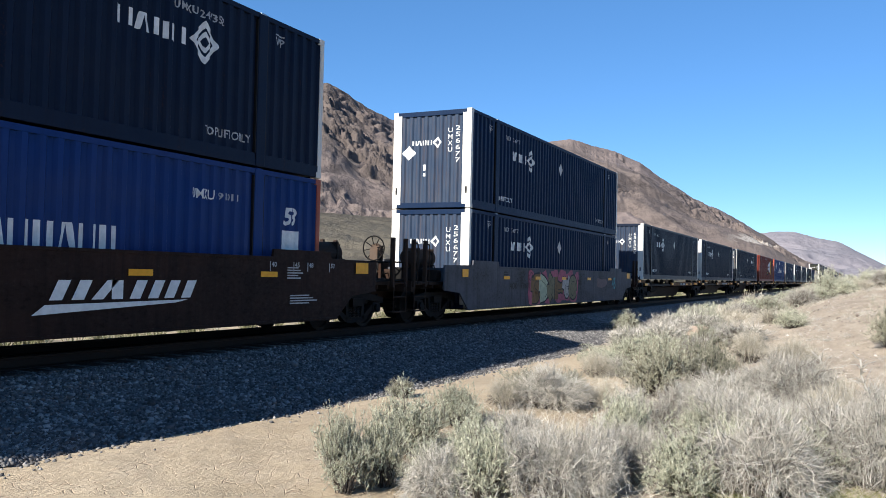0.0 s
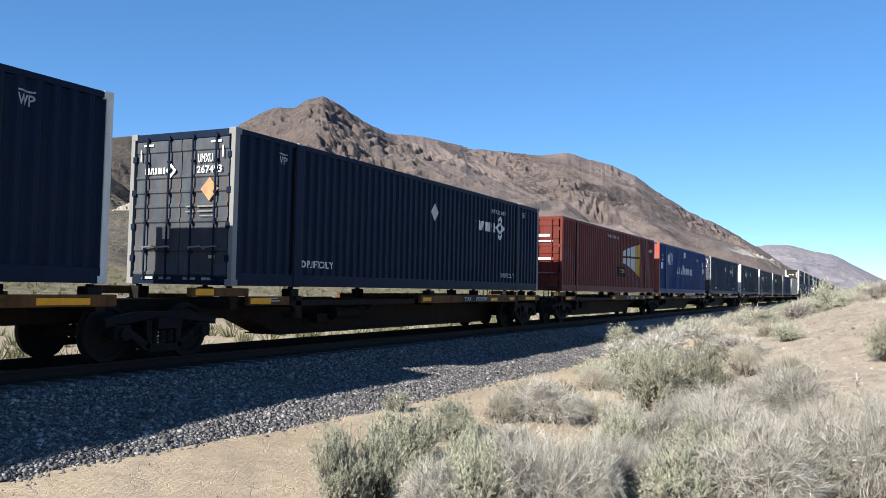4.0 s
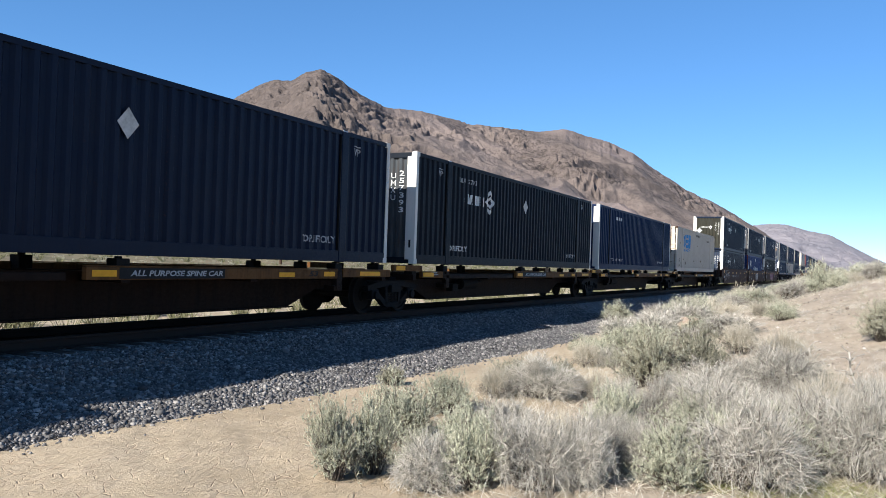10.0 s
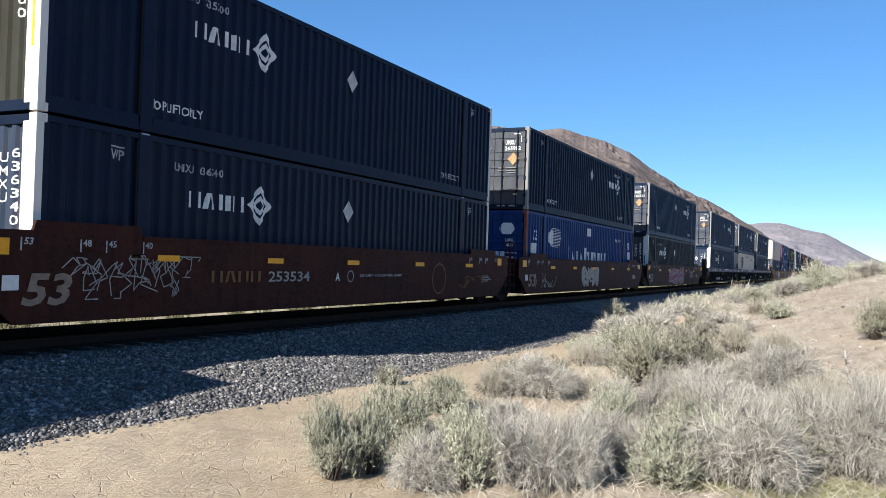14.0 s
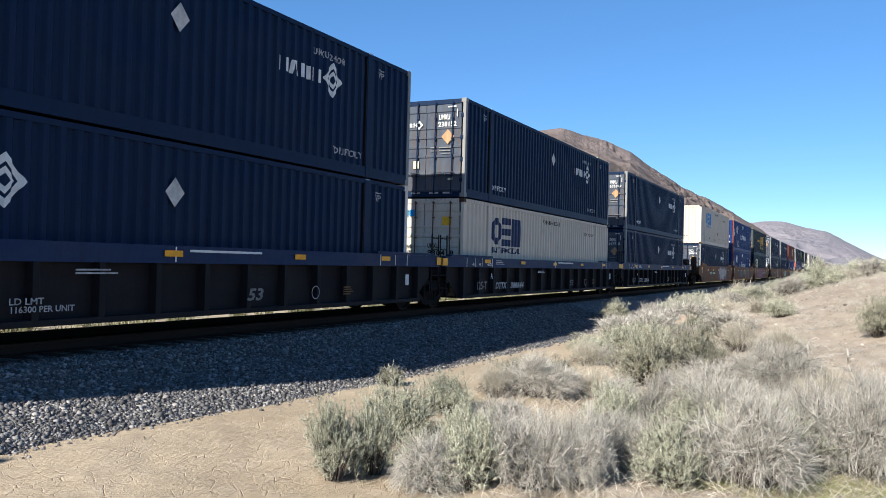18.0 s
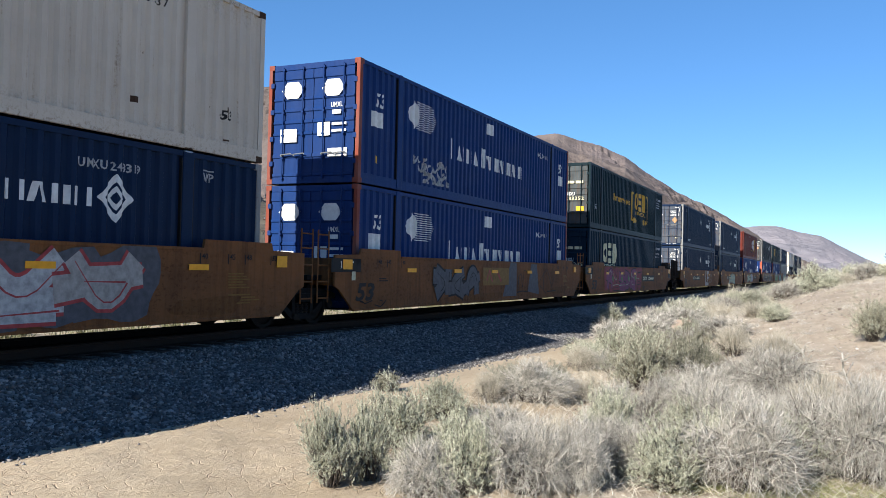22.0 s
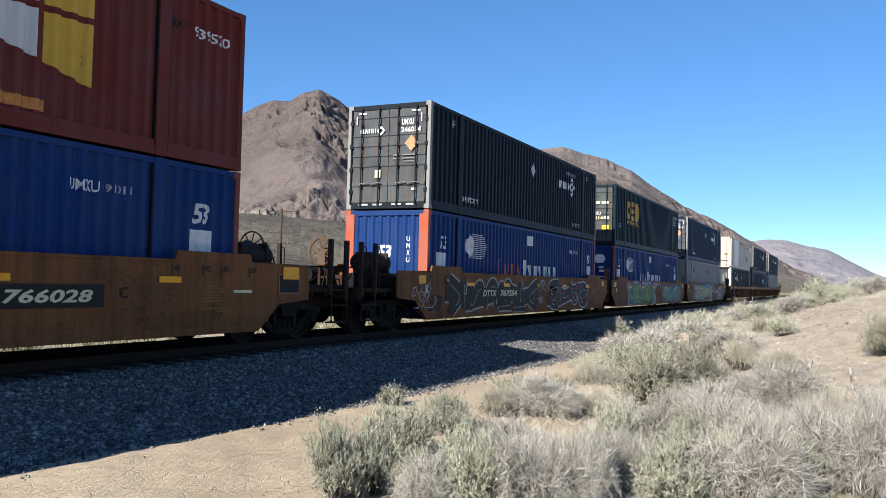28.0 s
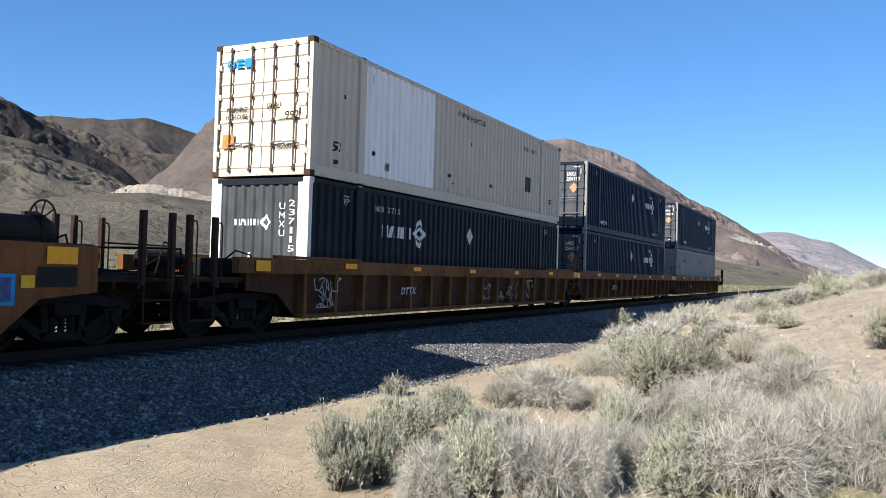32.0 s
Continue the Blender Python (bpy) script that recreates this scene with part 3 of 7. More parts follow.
            put("handle", "door_handle", handle, GALV, d, (0, 0.26, 0))
            put("handle", "door_handle", None, GALV, d, (0, -0.10, 0))
            for z in (0.5, 1.1, 1.75, 2.4):
                put("hinge", "door_hinge", hinge, paint_mat, d, (0, s * 0.60, z))
    return c

# ---- rail cars ----
WHEEL_R = 0.46


def truck(parent, x):
    """A two-axle truck: cast side frames and bolster, with two wheelsets that turn."""
    def frames():
        bm = bmesh.new()
        for s in (-1, 1):
            y0, y1 = sorted((s * 0.98, s * 1.12))
            prism([(-1.22, 0.56), (-1.22, 0.68), (-0.98, 0.74), (-0.55, 0.80), (0.55, 0.80), (0.98, 0.74), (1.22, 0.68), (1.22, 0.56), (0.95, 0.60), (0.5, 0.66), (-0.5, 0.66), (-0.95, 0.60)], y0, y1, bm)
            prism([(-0.42, 0.26), (-0.30, 0.15), (0.30, 0.15), (0.42, 0.26), (0.30, 0.27), (-0.30, 0.27)], y0, y1, bm)
            for e in (-1, 1):
                prism([(e * 1.02, 0.62), (e * 0.86, 0.62), (e * 0.30, 0.27), (e * 0.34, 0.17), (e * 0.44, 0.20)], y0, y1, bm)
                prism([(e * 0.40, 0.68), (e * 0.28, 0.68), (e * 0.26, 0.26), (e * 0.36, 0.26)], y0, y1, bm)
            for x0 in (-0.89, 0.89):
                box(x0 - 0.17, x0 + 0.17, y0 - 0.02, y1 + 0.05 if s > 0 else y1, 0.36, 0.60, bm, 0.03)
                rod((x0, s * 1.06, 0.46), (x0, s * 1.20, 0.46), 0.10, bm, 10)
        box(-0.22, 0.22, -1.2, 1.2, 0.52, 0.70, bm)
        box(-0.45, 0.45, -0.3, 0.3, 0.60, 0.84, bm)
        return bm
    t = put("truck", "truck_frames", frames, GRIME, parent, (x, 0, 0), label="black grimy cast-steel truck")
    def spring():
        line = [(0.02, 0.24)]
        for k in range(5):
            z = 0.24 + 0.055 * k
            line += [(0.050, z), (0.070, z + 0.010), (0.070, z + 0.026), (0.050, z + 0.038)]
        bm = lathe(line + [(0.02, 0.50)], 10)
        bmesh.ops.rotate(bm, cent=(0, 0, 0), matrix=Matrix.Rotation(radians(90), 3, "X"), verts=bm.verts)
        return bm
    for y in (-1.06, 1.06):
        for dx in (-0.16, 0.0, 0.16):
            put("spring", "truck_spring", spring, WHEEL, t, (dx, y, 0))
    def wheels():
        bm = bmesh.new()
        for s in (-1, 1):
            a = 0.72 * s
            lathe([(0.10, a + 0.07 * s), (0.13, a + 0.07 * s), (0.16, a + 0.03 * s), (WHEEL_R - 0.09, a + 0.02 * s), (WHEEL_R - 0.07, a + 0.065 * s), (WHEEL_R, a + 0.065 * s), (WHEEL_R + 0.005, a - 0.03 * s), (WHEEL_R + 0.028, a - 0.045 * s), (WHEEL_R + 0.025, a - 0.065 * s), (0.12, a - 0.06 * s)], 28, bm)
        rod((0, -1.0, 0), (0, 1.0, 0), 0.085, bm, 12)
        return bm
    for dx in (-0.89, 0.89):
        WHEELSETS.append(put("wheelset", "wheelset", wheels, WHEEL, t, (dx, 0, WHEEL_R), label="dark steel wheels on an axle"))
    return t


WHEELSETS = []
HALF = 1.51


def stanchions(car, x, s, mat):
    """Two upright guard posts with grab irons at a platform's end, with step and ladder rungs."""
    d = -s
    def post():
        return box(-0.045, 0.045, -0.05, 0.05, 0.95, 2.14, bevel=0.012)
    def iron():
        return bent([(0.0, 0.0, 1.0), (0.0, 0.0, 1.98), (0.03, 0.0, 2.04), (0.12, 0.0, 2.04)], 0.014)
    for y in (-1.40, 1.36):
        for dx in (0.0, 0.62):
            put("guard_post", "guard_post", post, mat, car, (x + d * dx, y, 0))
            put("grab_iron", "grab_iron", iron, mat, car, (x + d * dx + (0.12 if d > 0 else -0.12), y - 0.06, 0), (0, 0, 180 if d > 0 else 0))
    def ladder():
        bm = bent([(-0.3, 0, 0.35), (-0.3, 0, 1.2)], 0.016)
        bent([(0.3, 0, 0.35), (0.3, 0, 1.2)], 0.016, bm)
        for z in (0.36, 0.72, 1.05):
            rod((-0.3, 0, z), (0.3, 0, z), 0.016, bm)
        box(-0.3, 0.3, -0.01, 0.16, 0.34, 0.37, bm)
        return bm
    put("ladder", "end_ladder", ladder, mat, car, (x + d * 0.3, -1.44, 0))
    put("ladder", "end_ladder", None, mat, car, (x + d * 0.3, 1.44, 0))


def coupler(car, x, s):
    def knuckle():
        bm = box(0.0, 0.7, -0.13, 0.13, 0.72, 0.98, bevel=0.02)
        box(0.62, 0.95, -0.2, 0.14, 0.68, 1.02, bm, 0.05)
        bent([(0.3, 0.3, 0.8), (0.7, 0.34, 0.4), (1.0, 0.3, 0.36)], 0.03, bm)
        return bm
    put("coupler", "coupler", knuckle, GRIME, car, (x, 0, 0), (0, 0, 0 if s > 0 else 180))


def car_end(car, x, s, mat, trim, wheel):
    """An end platform that reaches out 3 m from the container; s is its way along x."""
    def deck():
        bm = box(0.2, 3.0, -1.25, 1.25, 1.00, 1.08)
        box(0.0, 3.2, -0.32, 0.32, 0.62, 1.02, bm)
        box(2.85, 3.0, -1.40, 1.40, 0.84, 1.10, bm)
        for k in range(5):
            box(0.4 + 0.5 * k, 0.46 + 0.5 * k, -1.2, 1.2, 0.90, 1.0, bm)
        return bm
    put("platform", "end_platform", deck, END_BROWN, car, (x, 0, 0), (0, 0, 0 if s > 0 else 180))
    stanchions(car, x + s * 2.9, s, END_BROWN)
    coupler(car, x + s * 3.0, s)
    def valve():
        return box(0.5, 1.2, -0.2, 0.5, 1.08, 1.45, bevel=0.05)
    def cylinder():
        bm = rod((0.7, -0.95, 1.38), (1.7, -0.95, 1.38), 0.19, None, 16)
        box(0.9, 1.5, -1.1, -0.8, 1.06, 1.3, bm, 0.03)
        return bm
    turn = (0, 0, 0 if s > 0 else 180)
    def grating():
        bm = bmesh.new()
        for k in range(15):
            box(0.15 + 0.19 * k, 0.19 + 0.19 * k, -1.36, -0.72, 1.11, 1.15, bm)
        for y in (-1.36, -1.04, -0.74):
            box(0.12, 2.95, y, y + 0.025, 1.10, 1.152, bm)
        return bm
    put("walkway", "walkway_grating", grating, WHEEL, car, (x, 0, 0), turn, "open steel grating walkway")
    def rail():
        return bent([(0.35, -1.36, 1.12), (0.35, -1.36, 1.62), (0.40, -1.36, 1.67), (2.2, -1.36, 1.67), (2.25, -1.36, 1.62), (2.25, -1.36, 1.12)], 0.017)
    if not trim:
        put("hand_rail", "end_hand_rail", rail, GRIME, car, (x, 0, 0), turn)
    put("hand_rail", "cross_rail", lambda: bent([(2.93, -1.3, 1.12), (2.93, -1.3, 1.56), (2.93, 1.25, 1.56), (2.93, 1.25, 1.12)], 0.017), GRIME, car, (x, 0, 0), turn)
    def hose():
        return bent([(3.0, 0.42, 0.74), (3.16, 0.44, 0.52), (3.36, 0.42, 0.36), (3.6, 0.38, 0.31), (3.84, 0.34, 0.34)], 0.028, None, 8)
    put("air_hose", "air_hose", hose, BLACK, car, (x, 0, 0), turn)
    put("brake_valve", "brake_valve", valve, GRIME, car, (x, 0, 0), turn)
    put("brake_cylinder", "brake_cylinder", cylinder, GRIME, car, (x, 0, 0), turn)
    for k, line in enumerate(([(0.1, -0.62, 1.14), (0.6, -0.60, 1.30), (1.1, -0.62, 1.24), (1.5, -0.66, 1.42), (2.0, -0.62, 1.20), (2.7, -0.50, 1.16)],
                              [(0.2, 0.70, 1.12), (0.5, 0.74, 1.52), (0.9, 0.70, 1.60), (1.3, 0.66, 1.34), (1.8, 0.72, 1.18)],
                              [(1.5, -0.3, 1.1), (1.6, -0.3, 1.66), (1.8, -0.25, 1.72), (2.0, -0.25, 1.1)])):
        put("brake_pipe", ("brake_pipe", k), lambda: bent(line, 0.017), GRIME, car, (x, 0, 0), turn)
    if trim:
        def cabinet():
            bm = box(-0.30, 0.72, -0.95, 0.95, 1.08, 1.40, bevel=0.05)
            box(0.35, 0.70, -1.1, -0.80, 1.2, 1.58, bm, 0.02)
            return bm
        put("end_cabinet", "end_cabinet", cabinet, END_BROWN, car, (x, 0, 0), (0, 0, 0 if s > 0 else 180))
        def drum():
            bm = lathe([(0.06, -0.72), (0.20, -0.68), (0.25, -0.58), (0.25, 0.58), (0.20, 0.68), (0.06, 0.72)], 20)
            bmesh.ops.rotate(bm, cent=(0, 0, 0), matrix=Matrix.Rotation(radians(90), 3, "Z"), verts=bm.verts)
            for q in (-0.4, 0.4):
                box(q - 0.03, q + 0.03, -0.265, 0.265, -0.36, 0.262, bm, 0.02)
            return bm
        put("air_reservoir", "end_reservoir", drum, END_BROWN, car, (x + s * 0.72, -0.35, 1.72), (0, 0, 0), "dark rusty air reservoir drum")
    if wheel:
        def hand_wheel():
            bm = bmesh.new()
            n, r = 24, 0.33
            bent([(0, r * math.cos(k * math.tau / n), r * math.sin(k * math.tau / n)) for k in range(n + 1)], 0.019, bm)
            for k in range(8):
                a = k * math.tau / 8 + 0.2
                rod((-0.03, 0.1 * math.cos(a), 0.1 * math.sin(a)), (0, r * math.cos(a), r * math.sin(a)), 0.013, bm)
            return bm
        def housing():
            bm = lathe([(0.05, -0.10), (0.15, -0.09), (0.17, -0.02), (0.16, 0.06), (0.10, 0.12), (0.05, 0.13)], 18)
            bmesh.ops.rotate(bm, cent=(0, 0, 0), matrix=Matrix.Rotation(radians(90), 3, "Z"), verts=bm.verts)
            box(-0.05, 0.16, -0.13, 0.13, -0.32, 0.02, bm, 0.03)
            return bm
        def stand():
            bm = box(-0.05, 0.05, -0.17, -0.09, 1.05, 2.02, bevel=0.012)
            box(-0.05, 0.05, 0.09, 0.17, 1.05, 2.02, bm, 0.012)
            for z in (1.3, 1.6):
                box(-0.035, 0.035, -0.10, 0.10, z, z + 0.05, bm)
            return bm
        put("brake_wheel_stand", "brake_stand", stand, END_BROWN, car, (x + s * 1.7, 0.4, 0))
        put("brake_housing", "brake_housing", housing, RUSTY_BAR, car, (x + s * 1.72, 0.4, 1.92), (0, 0, 0 if s > 0 else 180))
        put("brake_wheel", "brake_wheel", hand_wheel, SPINE_YELLOW if mat is CAR_ORANGE else GRIME, car, (x + s * 1.87, 0.4, 1.95), (0, 0, 0 if s > 0 else 180))


def tapes(car, places, base=None):
    for k, (u, z, w, h) in enumerate(places):
        put("reflector", ("tape", round(w, 2), round(h, 2)), lambda: box(0, w, -0.004, 0.004, 0, h), YELLOW_TAPE, car, (u, (base or -(HALF + 0.025)), z), label="yellow reflective strip")


def well_car(style, mat, front, rear, gap_f, gap_r, label, top_mat=None, marks=None):
    """A well unit for one stack; its origin lies on the rail head under the stack's front end. front, rear: 'end' or 'joint'."""
    car = new("well_car")
    tagged(car, label, "rail car", "cars of the freight train")
    xf = -1.95 if front == "end" else -1.18
    xr = CL + (1.95 if rear == "end" else 1.18)
    low_f = [(-0.40, 0.30), (-1.0, 0.78), (xf, 0.86)]
    low_r = [(xr, 0.86), (CL + 1.0, 0.78), (CL + 0.40, 0.30)]
    if style == "smooth":
        top = [(xf, 1.53), (-0.15, 1.56), (-0.10, 1.70), (1.75, 1.70), (1.78, 1.55), (CL - 1.78, 1.55), (CL - 1.75, 1.70), (CL + 0.10, 1.70), (CL + 0.15, 1.56), (xr, 1.53)]
        line = low_f + top + low_r
        for s in (-1, 1):
            y0, y1 = sorted((s * (HALF - 0.05), s * HALF))
            part("side_wall", prism(line, y0, y1), mat, car)
            y0, y1 = sorted((s * (HALF - 0.14), s * (HALF + 0.012)))
            part("top_chord", box(1.80, CL - 1.80, y0, y1, 1.50, 1.556, bevel=0.008), mat, car)
            part("bottom_chord", box(-0.38, CL + 0.38, y0, y1, 0.288, 0.345, bevel=0.01), mat, car)
    else:
        tm = top_mat or mat
        for s in (-1, 1):
            y0, y1 = sorted((s * (HALF - 0.16), s * HALF))
            part("top_chord", prism([(xf - 0.4, 1.18), (CL - xf + 0.4 if rear == front else xr + 0.3, 1.18), (CL - xf + 0.4 if rear == front else xr + 0.3, 1.47), (xf - 0.4, 1.47)], y0, y1), tm, car)
            part("lip", box(-1.2, 1.78, y0, y1 - 0.002, 1.474, 1.53, bevel=0.01), tm, car)
            part("lip", box(CL - 1.78, CL + 1.2, y0, y1 - 0.002, 1.474, 1.53, bevel=0.01), tm, car)
            part("bottom_chord", box(-0.38, CL + 0.38, y0, y1, 0.288, 0.38, bevel=0.012), mat, car)
            ya, yb = sorted((s * (HALF - 0.19), s * (HALF - 0.168)))
            part("side_wall", prism(low_f + [(xf, 1.19), (xr, 1.19)] + low_r, ya, yb), PANEL_RUST_SHADE if mat is CAR_OCHRE else mat, car, "rust-browned recessed panels, darkened with painted shade" if mat is CAR_OCHRE else "")
            ya, yb = sorted((s * (HALF - 0.172), s * (HALF - 0.004)))
            for k in range(16):
                put("rib", ("rib", s), lambda: box(-0.055, 0.055, ya, yb, 0.355, 1.185, bevel=0.01), mat, car, (-0.30 + k * (CL + 0.6) / 15, 0, 0))
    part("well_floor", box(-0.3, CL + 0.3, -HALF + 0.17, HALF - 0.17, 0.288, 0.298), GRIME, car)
    for x, s in ((-0.18, -1), (CL + 0.18, 1)):
        a, b = sorted((x, x + s * 0.9))
        put("bulkhead", ("bulkhead", s), lambda: box(a, b, -HALF + 0.17, HALF - 0.17, 0.86, 1.46, bevel=0.02), mat, car)
    for kind, x, s, gap in ((front, 0.0, -1, gap_f), (rear, CL, 1, gap_r)):
        if kind == "end":
            car_end(car, x + s * 0.6, s, mat, style == "smooth", (s < 0 and style == "smooth") or (s > 0 and mat in (MAROON, CAR_ORANGE) and not label.endswith("dusty")))
            truck(car, x + s * 1.72)
        else:
            def joint():
                bm = box(-0.2, gap / 2 + 0.2, -0.45, 0.45, 0.70, 1.10, bevel=0.04)
                box(0.2, gap / 2 - 0.1, -1.1, 1.1, 0.98, 1.08, bm)
                return bm
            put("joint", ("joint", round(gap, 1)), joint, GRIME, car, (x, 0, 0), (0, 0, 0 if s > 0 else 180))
            put("ladder", "joint_ladder", lambda: (lambda bm: [rod((-0.2, 0, z), (0.2, 0, z), 0.016, bm) for z in (0.6, 0.95, 1.3, 1.65, 1.95)] and bent([(0.2, 0, 0.5), (0.2, 0, 2.05)], 0.018, bm))(bent([(-0.2, 0, 0.5), (-0.2, 0, 2.05)], 0.018)), mat, car, (x + s * 1.45, -1.38, 0))
            if s > 0:
                truck(car, x + gap / 2)
    if style == "smooth":
        tapes(car, [(-0.9, 1.22, 0.38, 0.22), (2.1, 1.17, 0.48, 0.10), (4.9, 1.17, 0.48, 0.10), (7.7, 1.17, 0.48, 0.10), (10.9, 1.17, 0.48, 0.10), (14.0, 1.17, 0.48, 0.10), (17.22, 1.26, 0.5, 0.24) if rear == "end" else (16.4, 1.24, 0.32, 0.22)])
    else:
        tapes(car, [(-1.9, 1.22, 0.42, 0.2), (1.1, 1.31, 0.46, 0.11), (4.2, 1.30, 0.40, 0.10), (7.6, 1.29, 0.40, 0.10), (11.1, 1.29, 0.36, 0.10), (14.5, 1.31, 0.4, 0.10), (CL + 1.25, 1.23, 0.36, 0.2)])
    def ink(name, shapes, m, label="", lift=0.0):
        return decal(name, shapes, m, car, "flat", label, -(HALF + 0.016 + lift))
    if marks:
        marks(car, ink)
    return car


def spine_car(front, rear, gap_f, gap_r, marks=None):
    """A spine unit for one container."""
    car = new("spine_car")
    tagged(car, "brown spine rail car with yellow side beams, container on top", "rail car", "cars of the freight train")
    xf, xr = -gap_f / 2, CL + gap_r / 2
    part("centre_sill", prism([(xf, 0.62), (xf, 0.98), (xr, 0.98), (xr, 0.62), (CL - 1.6, 0.60), (CL - 2.6, 0.24), (2.6, 0.24), (1.6, 0.60)], -0.36, 0.36), SPINE_BROWN, car)
    part("bottom_flange", box(2.55, CL - 2.55, -0.46, 0.46, 0.215, 0.242), SPINE_BROWN, car)
    HB = 1.30
    for s in (-1, 1):
        y0, y1 = sorted((s * (HB - 0.10), s * HB))
        for x0, x1, z0, z1, m in ((-1.0, 0.5, 1.05, 1.20, SPINE_YELLOW), (0.5, 1.75, 0.88, 1.05, SPINE_YELLOW), (1.75, 7.0, 0.86, 0.98, SPINE_BROWN), (7.35, CL - 2.1, 0.87, 1.065, SPINE_YELLOW), (7.35, CL - 2.1, 1.068, 1.088, SPINE_YELLOW), (CL - 1.9, CL + 0.2, 0.90, 1.08, SPINE_YELLOW)):
            part("side_beam", box(x0, x1, y0, y1, z0, z1, bevel=0.012), m, car)
    def arm():
        return box(-0.09, 0.09, -1.29, 1.29, 0.82, 0.97, bevel=0.01)
    for x in (0.1, 2.0, 5.0, 8.1, 11.2, CL - 2.0, CL - 0.1):
        put("cross_arm", "cross_arm", arm, SPINE_BROWN, car, (x, 0, 0))
    def pedestal():
        bm = box(-0.13, 0.13, -0.12, 0.12, 0.96, 1.20, bevel=0.02)
        rod((0, 0, 1.16), (0, 0, 1.233), 0.06, bm, 10)
        return bm
    for x in (0.16, 2.0, 8.1, CL - 2.0, CL - 0.16):
        for y in (-1.12, 1.12):
            put("pedestal", "pedestal", pedestal, GRIME, car, (x, y, 0))
    def hanger():
        bm = box(-0.10, 0.10, -1.30, -1.16, 0.62, 1.06, bevel=0.015)
        box(-0.16, 0.16, -1.28, -1.0, 0.60, 0.72, bm, 0.02)
        return bm
    for x in (2.05, CL - 2.05):
        put("hanger", "pedestal_hanger", hanger, SPINE_BROWN, car, (x, 0, 0))
    def tank():
        bm = rod((-0.5, 0, 0), (0.5, 0, 0), 0.16, None, 14)
        bent([(0.5, 0, 0), (0.8, 0.1, 0.05), (1.3, 0.1, 0.05), (1.4, 0.3, 0.2)], 0.02, bm)
        bent([(-0.5, 0, 0), (-0.9, 0.1, -0.1), (-1.6, 0.2, -0.1)], 0.02, bm)
        box(-1.2, -0.8, -0.1, 0.12, -0.2, 0.02, bm, 0.03)
        return bm
    put("air_reservoir", "air_reservoir", tank, GRIME, car, (4.6, -0.72, 0.66))
    if front == "end":
        truck(car, 0.65)
        coupler(car, -0.7, -1)
        stanchions_low(car, -0.9)
    if rear == "end":
        truck(car, CL - 0.85)
        coupler(car, CL + 0.6, 1)
        stanchions_low(car, CL + 0.9)
    else:
        truck(car, CL + gap_r / 2)
    tapes(car, [(-0.9, 1.07, 0.45, 0.11), (0.55, 0.91, 0.6, 0.11), (7.45, 0.92, 0.46, 0.10), (11.95, 0.91, 0.5, 0.09), (13.5, 0.92, 0.4, 0.10), (CL - 1.2, 0.93, 0.9, 0.10)], -(HB + 0.006))
    def ink(name, shapes, m, label="", lift=0.0):
        return decal(name, shapes, m, car, "flat", label, -(HB + 0.008 + lift))
    if marks:
        marks(car, ink)
    return car


def stanchions_low(car, x):
    def steps():
        bm = bent([(-0.25, 0, 0.35), (-0.25, 0, 1.35), (-0.2, 0, 1.40), (0.2, 0, 1.40), (0.25, 0, 1.35), (0.25, 0, 0.35)], 0.016)
        for z in (0.38, 0.70, 1.0):
            rod((-0.25, 0, z), (0.25, 0, z), 0.016, bm)
        return bm
    for y in (-1.3, 1.3):
        put("ladder", "low_ladder", steps, GRIME, car, (x, y, 0))

# ---- the train ----
MOVING = []


def rides(ob, x, z):
    MOVING.append((ob, x, z))
    return ob


GREY_PINK = plain("pink_spray_paint", (0.50, 0.20, 0.24), 0.6, 0.0, 0.4)
HOT_PINK = plain("hot_pink_spray_paint", (0.34, 0.085, 0.13), 0.6, 0.0, 0.4)
MAGENTA = plain("magenta_spray_paint", (0.20, 0.036, 0.115), 0.6, 0.0, 0.4)
PURPLE = plain("purple_spray_paint", (0.17, 0.03, 0.10), 0.6, 0.0, 0.4)
SPRAY_GREEN = plain("green_spray_paint", (0.10, 0.20, 0.07), 0.6, 0.0, 0.5)
SPRAY_TEAL = plain("teal_spray_paint", (0.07, 0.26, 0.28), 0.6, 0.0, 0.4)
SPRAY_PALE = plain("pale_green_spray_paint", (0.35, 0.40, 0.28), 0.6, 0.0, 0.35)
PALE_SAGE = plain("sage_spray_paint", (0.25, 0.30, 0.19), 0.6, 0.0, 0.4)
SPRAY_SILVER = plain("silver_spray_paint", (0.34, 0.32, 0.30), 0.5, 0.0, 0.4)
SPRAY_BROWN = plain("brown_spray_paint", (0.17, 0.09, 0.03), 0.6, 0.0, 0.4)
SPRAY_RED = plain("red_spray_paint", (0.36, 0.06, 0.06), 0.6, 0.0, 0.4)
PALE_TAN = plain("worn_tan_marking_paint", (0.24, 0.185, 0.14), 0.6, 0.0, 0.35)
RUST_ORANGE = plain("orange_placard", (0.55, 0.22, 0.06), 0.6, 0.0, 0.4)
BRIGHT_GREEN = plain("bright_green_spray_paint", (0.13, 0.30, 0.11), 0.6, 0.0, 0.5)
LILAC = plain("lilac_spray_paint", (0.28, 0.25, 0.36), 0.6, 0.0, 0.4)
SLATE_SPRAY = plain("slate_spray_paint", (0.085, 0.088, 0.10), 0.6, 0.0, 0.35)
OLD_YELLOW = plain("old_ochre_marking_paint", (0.20, 0.11, 0.025), 0.6, 0.0, 0.35)
OLIVE_SPRAY = plain("olive_spray_paint", (0.16, 0.14, 0.075), 0.6, 0.0, 0.4)
